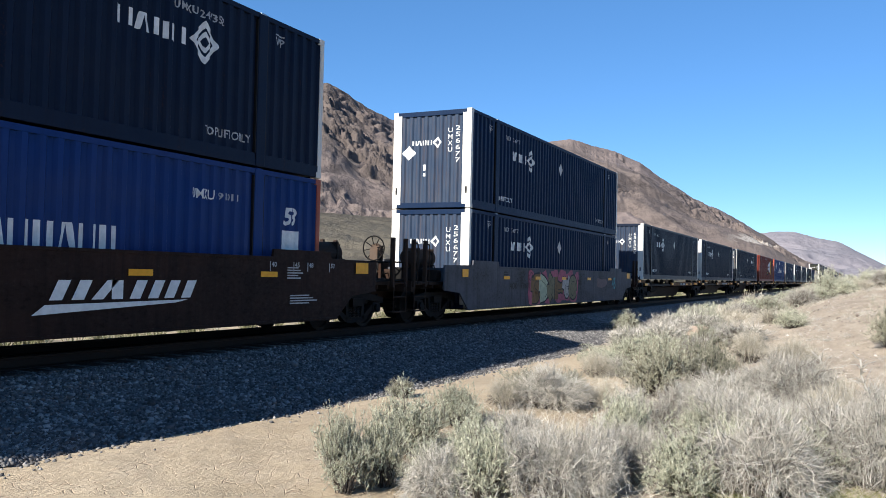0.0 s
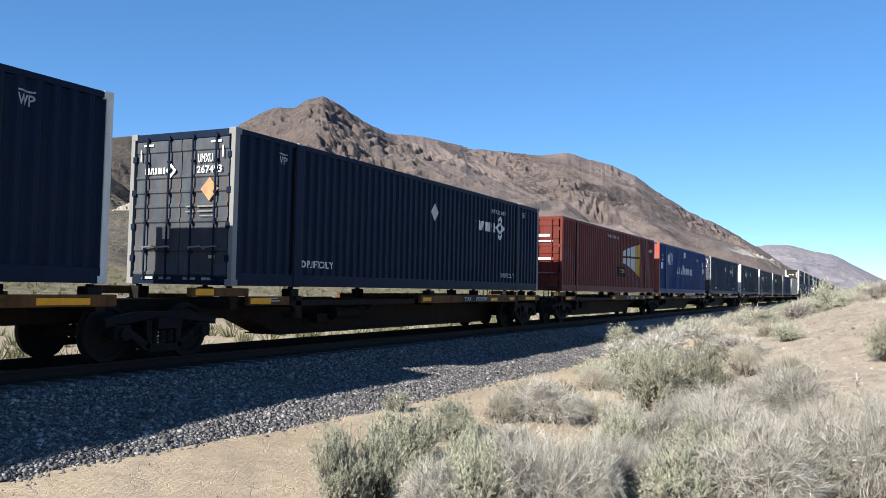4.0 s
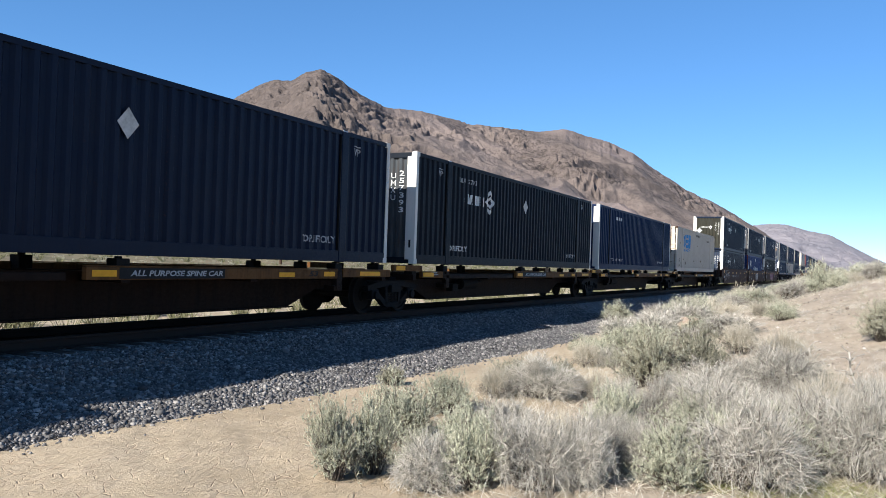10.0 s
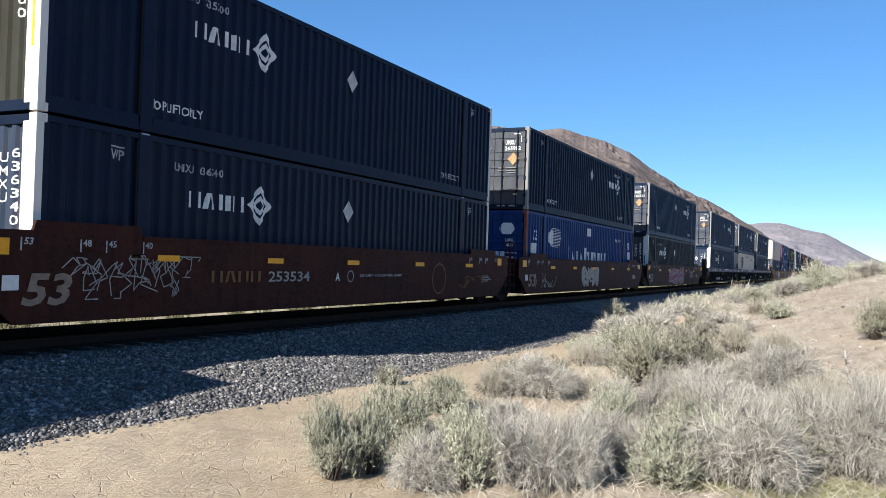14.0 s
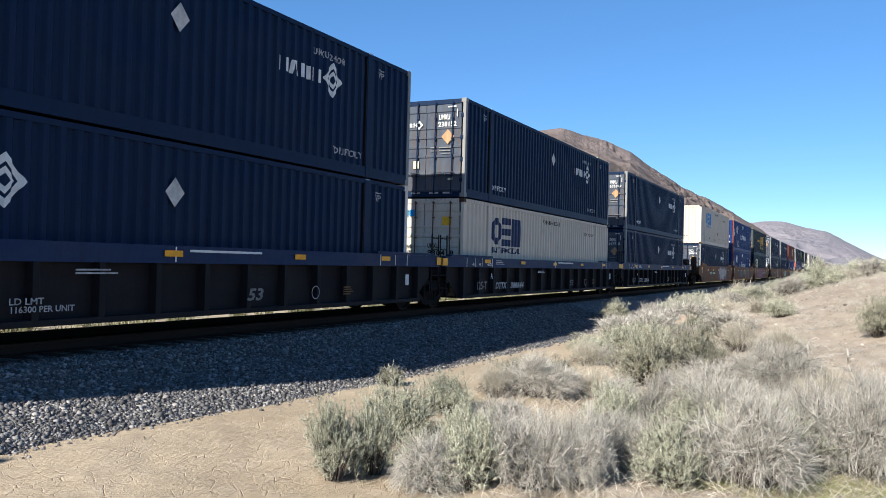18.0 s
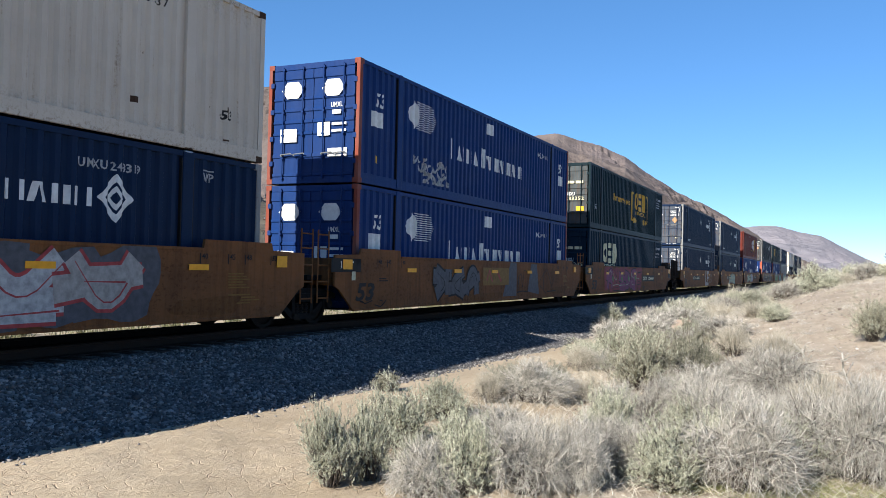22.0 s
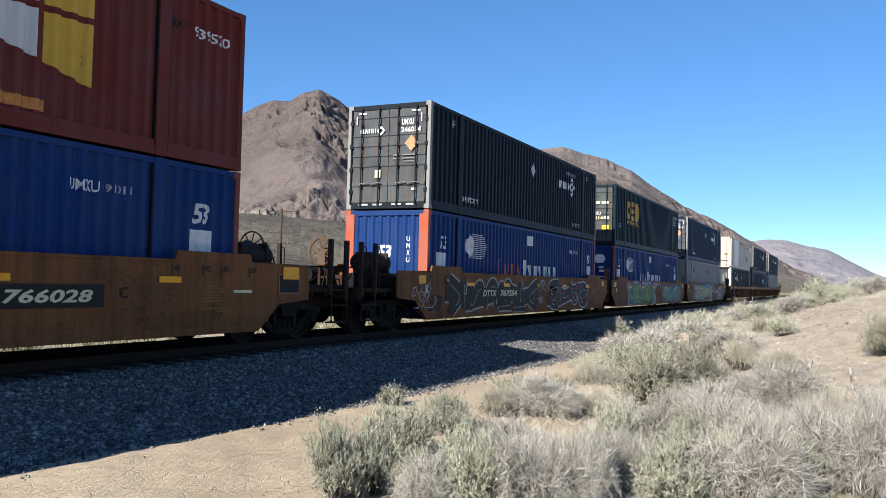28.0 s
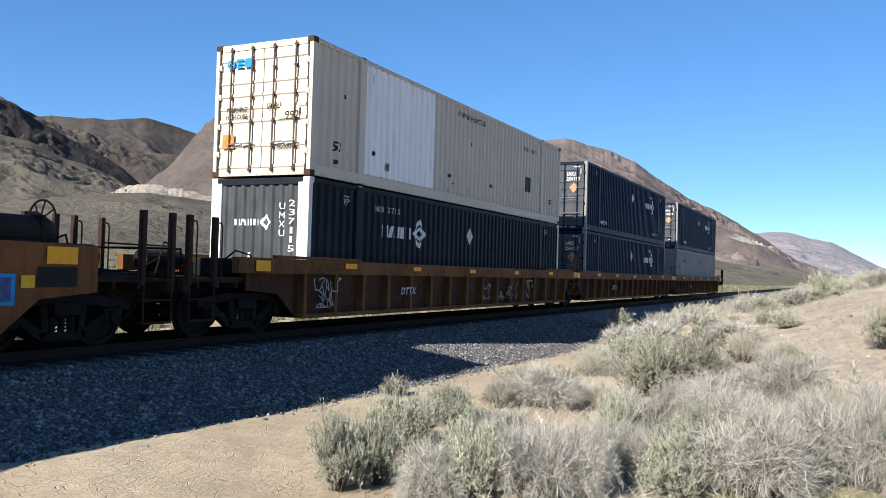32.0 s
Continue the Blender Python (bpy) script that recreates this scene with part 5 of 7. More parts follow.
def navy_box(x, z, front, number, mat=NAVY, tan=True, note="", end_mat=None):
    pm = POST_WHITE if front == "panel" else POST_GREY
    tint = {NAVY.name: "navy blue", NAVY_DULL.name: "dull navy", SLATE.name: "slate grey", NAVY_DEEP.name: "deep navy", OLIVE.name: "olive brown", DEEP_BLUE.name: "deep blue"}[mat.name]
    end = "plain end with white posts ahead" if front == "panel" else "rust-streaked doors ahead"
    c = container("container", "navy_box", mat, front, pm, f"{tint} corrugated steel container, {end}{note}", G, end_mat)
    navy_side(c, front == "panel" and number != "247352", number)
    (navy_panel if front == "panel" else navy_doors)(c, number, *([tan] if front == "panel" else []))
    return rides(c, x, z)


def royal_box(x, z, front, two_tone=False):
    c = container("container", "royal_box", ROYAL, front, ORANGE_RED if front == "panel" else RED_TRIM, "royal blue corrugated container with orange-red corner posts", G)
    royal_side(c, front, two_tone)
    return rides(c, x, z)


def white_box(x, z, front, ink_mat, logo_at=2.45, patch=False, number="937937"):
    c = container("container", "white", WHITE, front, WHITE, "weathered off-white corrugated container with rust streaks", G)
    if patch:
        decal("patch", [rect(2.08, 5.6, 0.28, 2.80)], WHITE_BRIGHT, c, label="fresh white painted-over patch")
        decal("patch", [rect(12.6, 13.0, 0.9, 1.4)], CAR_GREY, c)
    else:
        block_logo(c, logo_at, 1.58, 2.50, ink_mat)
    decal("number", [say("53", 0.86, 1.22, 0.62, 0.84), say("53", 15.0, 15.3, 0.66, 0.84)], INK_BLACK, c)
    decal("notice", [say("WARNING HIGH CUBE", 7.0, 9.0, 2.50, 2.65)], INK_BLACK, c)
    ticks = random.Random(number + front)
    for k in range(26):
        u, low = ticks.uniform(0.3, 15.8), ticks.choice((ticks.uniform(0.27, 0.42), ticks.uniform(0.27, 0.9), ticks.uniform(0.3, 2.5)))
        decal("scrape", [rect(u, u + ticks.choice((0.015, 0.03, 0.12)), low, low + ticks.choice((0.03, 0.10, 0.18)))], RUST_DARK, c)
    decal("owner_code", [say("UMXU", 12.35, 12.85, 2.26, 2.40)], INK_BLACK, c)
    decal("number", [say(number, 12.95, 13.6, 2.26, 2.40)], INK_BLACK, c)
    if front == "doors":
        block_logo(c, 0.32, 2.36, 2.56, INK_BLUE, False, "door", 0.72)
        decal("notice", [say("WARNING", 0.34, 0.92, 1.40, 1.51), say("HIGH CUBE", 0.34, 0.92, 1.24, 1.35), say("UMXU", 1.44, 1.80, 1.42, 1.56), *([say("992", 1.92, 2.28, 1.18, 1.36)] if patch else [say(number, 1.44, 2.3, 1.20, 1.36)]), say("24,000 lbs", 1.7, 2.3, 0.56, 0.65)], INK_BLACK, c, "door")
        decal("placard", [rect(0.26, 0.58, 0.62, 0.92)], RUST_ORANGE, c, "door")
        decal("placard", [rect(1.75, 2.28, 1.20, 1.46)] if patch else [rect(1.9, 2.2, 2.1, 2.35)], INK_CREAM if patch else YELLOW, c, "door")
    else:
        decal("number", [rect(0.55, 0.63, 2.3 - 0.16 * k, 2.41 - 0.16 * k) for k in range(8)], INK_PALE, c, "end")
        decal("notice", [say("24,000 lbs", 1.05, 1.6, 0.5, 0.62)], INK_BLACK, c, "end")
    return rides(c, x, z)


def green_box(x, z, front, mat, ink_mat, logo_at, slogan=False, number="233352"):
    c = container("container", "green", mat, front, mat, "dark blue-green corrugated container with gold markings", G)
    block_logo(c, logo_at, 1.40, 2.36, ink_mat)
    if slogan:
        decal("bracket", [rect(8.04, 8.16, 0.80, 2.30), rect(8.04, 8.5, 0.80, 0.90), rect(8.04, 8.5, 2.22, 2.32), rect(11.80, 11.90, 0.80, 2.36), rect(11.5, 11.9, 0.80, 0.90), rect(11.5, 11.9, 2.27, 2.36)], ink_mat, c, label="gold square brackets")
        decal("dot", [[(u + 0.17 * math.cos(a), 0.84 + 0.15 * math.sin(a)) for a in [math.tau * k / 12 for k in range(12)]] for u in (8.65, 9.05, 11.0, 11.4)], ink_mat, c)
        decal("lettering", [say("how tomorrow moves", 4.3, 7.6, 1.55, 1.90)], ink_mat, c)
    decal("number", [say("UMXU", 14.4, 14.9, 2.34, 2.5), rect(15.0, 15.7, 2.36, 2.48)] + [rect(14.5, 15.4, 2.2 - 0.14 * k, 2.25 - 0.14 * k) for k in range(0 if number == "931246" else 3)], INK_PALE, c)
    if number == "931246":
        decal("notice", [say("TARE WEIGHT", 14.5, 15.45, 2.06, 2.16), say("(KG) 4630", 14.5, 15.3, 1.88, 1.98)], INK_PALE, c)
    decal("number", [say("53", 0.9, 1.2, 0.9, 1.1)], INK_PALE, c)
    if front == "doors":
        block_logo(c, 0.32, 2.30, 2.56, YELLOW, False, "door", 0.72)
        decal("notice", [say("UMXU", 1.44, 1.88, 1.42, 1.58)], INK_WHITE, c, "door")
        decal("notice", [say("WARNING", 0.34, 0.92, 1.42, 1.53), say("HIGH CUBE", 0.34, 0.92, 1.26, 1.37), say(number, 1.44, 2.3, 1.22, 1.37), rect(1.5, 1.85, 1.96, 2.08), rect(1.92, 2.26, 1.96, 2.08)], INK_CREAM, c, "door")
        decal("placard", [rect(1.95, 2.3, 0.72, 0.94)], YELLOW, c, "door")
    return rides(c, x, z)


def red_box(x, z, number):
    c = container("container", "red", RED, "doors", RED, "red oxide corrugated container with white and yellow emblem", G)
    window_logo(c)
    if number == "939520":
        decal("patch", [rect(11.2, 12.0, 0.30, 0.46)], RUST_ORANGE, c, label="rusty orange scrape")
    decal("owner_code", [say("UMXU", 14.2, 14.7, 2.2, 2.36)], INK_BLACK, c)
    decal("number", [say(number, 14.85, 15.75, 2.16, 2.34)], INK_WHITE, c)
    decal("notice", [rect(0.4, 0.9, 1.3, 1.36), rect(1.5, 2.1, 2.1, 2.2), rect(1.5, 2.2, 1.9, 1.96), rect(1.5, 2.2, 1.2, 1.3)], INK_WHITE, c, "door")
    return rides(c, x, z)


def grey_box(x, z):
    c = container("container", "grey", GREY, "doors", GREY, "pale grey corrugated container in the well", G)
    decal("number", [say("53'", 0.80, 1.28, 1.92, 2.20), say("XHC", 0.80, 1.28, 1.60, 1.86)], INK_BLACK, c)
    decal("placard", diamond(2.78, 2.18, 0.20, 0.22) + diamond(9.3, 2.22, 0.2, 0.22), CAR_CHAR, c)
    decal("notice", [say("UMXU", 1.44, 1.88, 1.42, 1.58)], INK_BLACK, c, "door")
    return rides(c, x, z)


LOW, HIGH, DECK = 0.30, 0.30 + CH + 0.03, 1.235
JOIN, GAP = 3.45, 7.5


def unit(x, style, mat, front, rear, label, marks, top_mat=None):
    rides(well_car(style, mat, front, rear, JOIN, JOIN, label, top_mat, marks), x, 0.0)


# brown well car, then a grey one
unit(-1.79, "smooth", BROWN, "joint", "end", "dark brown smooth-sided well rail car, dusty", marks_brown)
royal_box(-1.79, LOW, "panel")
navy_box(-1.79, HIGH, "panel", "247352", NAVY_DULL)
unit(21.78, "smooth", CAR_GREY, "end", "end", "grey smooth-sided well rail car with sprayed graffiti", marks_grey)
navy_box(21.78, LOW, "panel", "256677")
navy_box(21.78, HIGH, "panel", "256677", tan=False)

# spine cars: three, three and five units
SPINES = [43.20, 60.78, 79.71, 98.55, 116.13, 135.07, 153.91, 171.38, 188.92, 206.28, 224.75]
ENDS = {0: "f", 3: "f", 6: "f", 2: "r", 5: "r", 10: "r"}
for k, x in enumerate(SPINES):
    gf = x - SPINES[k - 1] - CL if k else 3.0
    gr = SPINES[k + 1] - x - CL if k < 10 else 3.0
    e = ENDS.get(k, "")
    rides(spine_car("end" if e == "f" else "joint", "end" if e == "r" else "joint", gf, gr, marks_spine(k)), x, 0.0)
navy_box(SPINES[0], DECK, "panel", "636322", NAVY_DEEP)
navy_box(SPINES[1], DECK, "panel", "636104", NAVY_DULL)
navy_box(SPINES[2], DECK, "doors", "267493", NAVY_DULL)
red_box(SPINES[3], DECK, "939577")
tagged_blue = royal_box(SPINES[4], DECK, "panel")
scribble(lambda name, shapes, mat, label="", lift=0.0: decal(name, shapes, mat, tagged_blue, "side", label), 71, 9.4, 13.5, 0.42, 0.85, 12, INK_BLACK, 0.05)
navy_box(SPINES[5], DECK, "doors", "637132")
navy_box(SPINES[6], DECK, "panel", "266882", NAVY_DULL, True, "", OLIVE)
navy_box(SPINES[7], DECK, "panel", "635579", NAVY_DEEP)
navy_box(SPINES[8], DECK, "panel", "257393", SLATE)
plain_blue = container("container", "plain", DEEP_BLUE, "panel", POST_WHITE, "deep blue unmarked corrugated container with white posts", G)
decal("notice", [say("TOP LIFT ONLY", 2.3, 4.4, 0.40, 0.52)], INK_PALE, plain_blue)
decal("notice", [say("TOP LIFT ONLY", 12.6, 14.0, 0.40, 0.52)], INK_PALE, plain_blue)
decal("number", [rect(3.0 + 0.16 * j, 3.1 + 0.16 * j, 2.36, 2.50) for j in range(7)], INK_WHITE, plain_blue)
rides(plain_blue, SPINES[9], DECK)
white_box(SPINES[10], DECK, "doors", INK_BLUE)

# three-unit well cars
SETS = [(246.16, 265.73, 285.53), (309.21, 328.78, 348.46), (371.98, 391.64, 411.14), (434.80, 454.41, 473.83), (497.60, 517.10, 536.72), (560.27, 579.98, 599.92)]
LOOKS = [("smooth", MAROON, None, marks_maroon, "maroon smooth-sided well rail car with chalky tags"),
         ("ribbed", CAR_CHAR, CAR_BLUE, marks_blue, "charcoal ribbed well rail car with blue top sill"),
         ("smooth", CAR_ORANGE, None, lambda k: marks_orange("724366", k), "orange-brown smooth-sided well rail car with graffiti"),
         ("smooth", CAR_ORANGE, None, lambda k: marks_orange("766028", k), "orange-brown smooth-sided well rail car with graffiti"),
         ("smooth", CAR_ORANGE, None, lambda k: marks_orange("767554", k), "orange-brown smooth-sided well rail car with graffiti"),
         ("ribbed", CAR_OCHRE, None, marks_ochre, "ochre-brown ribbed well rail car, dusty")]
for xs, (style, mat, top, marks, label) in zip(SETS, LOOKS):
    for k, x in enumerate(xs):
        unit(x, style, mat, "joint" if k else "end", "joint" if k < 2 else "end", label, marks(k), top)
(B1, B2, B3), (C1, C2, C3), (E1, E2, E3), (F1, F2, F3), (G1, G2, G3), (H1, H2, H3) = SETS
navy_box(B1, LOW, "panel", "636340", NAVY_DEEP), navy_box(B1, HIGH, "panel", "235300", NAVY_DULL, False, "", OLIVE)
royal_box(B2, LOW, "doors"), navy_box(B2, HIGH, "doors", "265902", NAVY_DULL)
navy_box(B3, LOW, "panel", "236731", SLATE), navy_box(B3, HIGH, "doors", "236731")
navy_box(C1, LOW, "panel", "257917"), navy_box(C1, HIGH, "doors", "248068")
white_box(C2, LOW, "doors", INK_NAVY, 2.2, False, "930418"), navy_box(C2, HIGH, "doors", "238152")
navy_box(C3, LOW, "doors", "267718"), navy_box(C3, HIGH, "doors", "635369")
navy_box(E1, LOW, "doors", "248319"), white_box(E1, HIGH, "panel", INK_BLUE)
royal_box(E2, LOW, "doors")
sprayed_blue = royal_box(E2, HIGH, "doors")
scribble(lambda name, shapes, mat, label="", lift=0.0: decal(name, shapes, mat, sprayed_blue, "side", label), 73, 3.0, 5.0, 0.36, 0.98, 16, INK_PALE, 0.06)
green_box(E3, LOW, "doors", TEAL, INK_CREAM, 2.4, False, "931246"), green_box(E3, HIGH, "doors", GREEN, INK_GOLD, 8.74, True)
navy_box(F1, LOW, "doors", "252175"), navy_box(F1, HIGH, "doors", "255615")
navy_box(F2, LOW, "doors", "247530"), navy_box(F2, HIGH, "doors", "257393")
royal_box(F3, LOW, "doors", True), red_box(F3, HIGH, "939520")
royal_box(G1, LOW, "panel", True), navy_box(G1, HIGH, "doors", "246034", SLATE)
royal_box(G2, LOW, "doors"), green_box(G2, HIGH, "doors", GREEN, INK_GOLD, 2.4, False, "931682")
grey_box(G3, LOW), navy_box(G3, HIGH, "doors", "257699")
navy_box(H1, LOW, "panel", "237115", SLATE), white_box(H1, HIGH, "doors", INK_BLUE, 2.4, True)
navy_box(H2, LOW, "doors", "254157", NAVY_DULL), navy_box(H2, HIGH, "doors", "254157", NAVY_DULL)
grey_box(H3, LOW), navy_box(H3, HIGH, "doors", "257699", NAVY_DULL)

# ---- ground ----
def sstep(a, b, v):
    t = np.clip((v - a) / (b - a), 0, 1)
    return t * t * (3 - 2 * t)


def fbm(x, y, seed, octaves=5, gain=0.5):
    """Smooth value noise on arrays, about -1 to 1."""
    rng = np.random.RandomState(seed)
    out, amp, tot = 0.0, 1.0, 0.0
    for _ in range(octaves):
        tab = rng.rand(256, 256) * 2 - 1
        xi, yi = np.floor(x).astype(int), np.floor(y).astype(int)
        fx, fy = x - xi, y - yi
        fx, fy = fx * fx * (3 - 2 * fx), fy * fy * (3 - 2 * fy)
        def g(i, j):
            return tab[i & 255, j & 255]
        out = out + amp * ((g(xi, yi) * (1 - fx) + g(xi + 1, yi) * fx) * (1 - fy) + (g(xi, yi + 1) * (1 - fx) + g(xi + 1, yi + 1) * fx) * fy)
        tot, amp = tot + amp, amp * gain
        x, y = x * 2.03 + 17.3, y * 2.03 - 9.1
    return out / tot * 1.6


def berm(x, y):
    """The low bank beside the track, on the near side."""
    up = sstep(6.0, 28.0, x) * (0.70 * sstep(7.3, 4.2, y) + 1.40 * sstep(4.5, -2.2, y))
    return up + 0.30 * sstep(30, 70, x) * sstep(5.0, -2.0, y)


def toe(x):
    """Where the ballast ends on the near side."""
    return 7.55 + 0.75 * sstep(13.0, 5.0, x)


def ground_z(x, y):
    z = -0.765 + 0.05 * fbm(x * 0.35, y * 0.35, 1, 3) * sstep(0.5, 3, np.hypot(x, y))
    z = z + berm(x, y) + 0.06 * fbm(x * 0.22, y * 0.22, 2, 4) * sstep(8, 20, np.hypot(x, y))
    z = z + (0.018 + 0.022 * (y < 3.5)) * fbm(x * 2.1, y * 2.1, 5, 3) * (np.hypot(x, y) < 60)
    bed = np.clip((y - toe(x) + 0.75) / 0.85, 0, 1) * sstep(17.0, 16.2, y)
    z = z - 0.14 * bed
    far = np.maximum(y - 18.0, 0.0)
    return z - 0.05 * sstep(14.5, 17.5, y) + 58.0 * (far / 700.0) ** 1.45 + 0.10 * fbm(x * 0.06, y * 0.06, 3, 4) * sstep(18, 40, y) * (1 + far / 60)


def grid_mesh(name, X, Y, Z, wrap=False):
    n, m = X.shape
    vs = np.stack([X, Y, Z], -1).reshape(-1, 3)
    i = np.arange(n - 1)[:, None] * m
    j = np.arange(m if wrap else m - 1)[None, :]
    k = (j + 1) % m
    f = np.stack([i + j, i + k, i + m + k, i + m + j], -1).reshape(-1, 4)
    me = bpy.data.meshes.new(name)
    me.vertices.add(len(vs))
    me.vertices.foreach_set("co", vs.ravel())
    me.loops.add(f.size)
    me.loops.foreach_set("vertex_index", f.ravel())
    me.polygons.add(len(f))
    me.polygons.foreach_set("loop_start", np.arange(0, f.size, 4))
    me.polygons.foreach_set("loop_total", np.full(len(f), 4))
    me.polygons.foreach_set("use_smooth", np.ones(len(f), bool))
    me.update()
    me.validate()
    return me


def fast_mesh(name, vs, f):
    """A mesh from arrays of points and of equal faces."""
    n, k = f.shape
    me = bpy.data.meshes.new(name)
    me.vertices.add(len(vs))
    me.vertices.foreach_set("co", np.ascontiguousarray(vs, dtype=np.float32).ravel())
    me.loops.add(n * k)
    me.loops.foreach_set("vertex_index", np.ascontiguousarray(f, dtype=np.int32).ravel())
    me.polygons.add(n)
    me.polygons.foreach_set("loop_start", np.arange(0, n * k, k, dtype=np.int32))
    me.polygons.foreach_set("loop_total", np.full(n, k, dtype=np.int32))
    me.update(calc_edges=True)
    return me


def soil():
    m = Mat("sandy_desert_soil", 0.95, 0.0, 0.15)
    v = m.coords(world_space=True)
    big = m.noise(v, 0.35, 4.0)
    mid = m.noise(v, 3.0, 5.0, 0.65)
    fine = m.noise(v, 40.0, 4.0, 0.7)
    col = m.mix(m.ramp(big, [(0.35, 0.0), (0.65, 1.0)]), (0.50, 0.41, 0.295), (0.405, 0.325, 0.225))
    col = m.mix(m.ramp(mid, [(0.45, 0.0), (0.75, 0.5)]), col, (0.56, 0.46, 0.345))
    col = m.mix(m.ramp(fine, [(0.6, 0.0), (0.75, 0.55)]), col, (0.25, 0.18, 0.125))
    # curled mud cracks
    warp = m.mix(0.12, v, m.node("ShaderNodeTexNoise", Vector=v, Scale=2.5).outputs["Color"])
    n = m.node("ShaderNodeTexVoronoi", Vector=warp, Scale=6.5)
    n.feature = "DISTANCE_TO_EDGE"
    crack = m.ramp(n.outputs["Distance"], [(0.0, 1.0), (0.03, 0.0)])
    show = m.math("MULTIPLY", crack, m.ramp(mid, [(0.40, 0.0), (0.56, 0.6)]))
    col = m.mix(show, col, (0.26, 0.18, 0.12))
    # browner, stonier earth on the bank
    bank = m.ramp(m.math("ADD", m.math("MULTIPLY", m.node("ShaderNodeSeparateXYZ", Vector=v).outputs[1], 0.1), m.math("MULTIPLY", m.math("SUBTRACT", big, 0.5), 0.3)), [(0.22, 1.0), (0.42, 0.0)])
    col = m.mix(bank, col, m.mix(m.ramp(mid, [(0.4, 0.0), (0.65, 1.0)]), (0.43, 0.362, 0.283), (0.335, 0.275, 0.212)))
    # distant scrub colour takes over beyond the track
    pos = m.node("ShaderNodeSeparateXYZ", Vector=v)
    far = m.ramp(m.math("MULTIPLY", pos.outputs[1], 0.01), [(0.19, 0.0), (0.6, 1.0)])
    tuft = m.noise(v, 0.5, 6.0, 0.75)
    scrub = m.mix(m.ramp(tuft, [(0.42, 0.0), (0.62, 1.0)]), (0.215, 0.18, 0.115), (0.105, 0.098, 0.06))
    col = m.mix(far, col, scrub)
    h = m.math("ADD", m.math("MULTIPLY", mid, 1.0), m.math("ADD", m.math("MULTIPLY", fine, 0.35), m.math("MULTIPLY", show, -0.6)))
    crust = m.noise(m.coords((1.0, 3.2, 1.0), True), 4.0, 6.0, 0.7)
    col = m.mix(m.ramp(crust, [(0.50, 0.0), (0.66, 0.38)]), col, (0.30, 0.225, 0.15))
    h = m.math("ADD", h, m.math("MULTIPLY", crust, 0.9))
    m.bump(h, 0.7, 0.05)
    return m.done(m.mix(1.0, col, (0.85, 0.85, 0.85), "MULTIPLY"))


az = np.concatenate([np.arange(-12, 64, 0.3), np.arange(64, 348, 4.0)])
rad = np.concatenate([[0.001], np.geomspace(1.2, 60, 190), np.geomspace(63, 4900, 90)])
A_, R_ = np.meshgrid(np.radians(az), rad)
GX, GY = R_ * np.cos(A_) + 0.31, R_ * np.sin(A_) + 0.23
GZ = ground_z(GX, GY)
ground = link_mesh("ground", grid_mesh("ground", GX, GY, np.where(GY < -50, np.minimum(GZ, 3.0), GZ), True), soil(), None)
tagged(ground, "pale sandy desert ground with cracked mud", "ground", kind="structure")

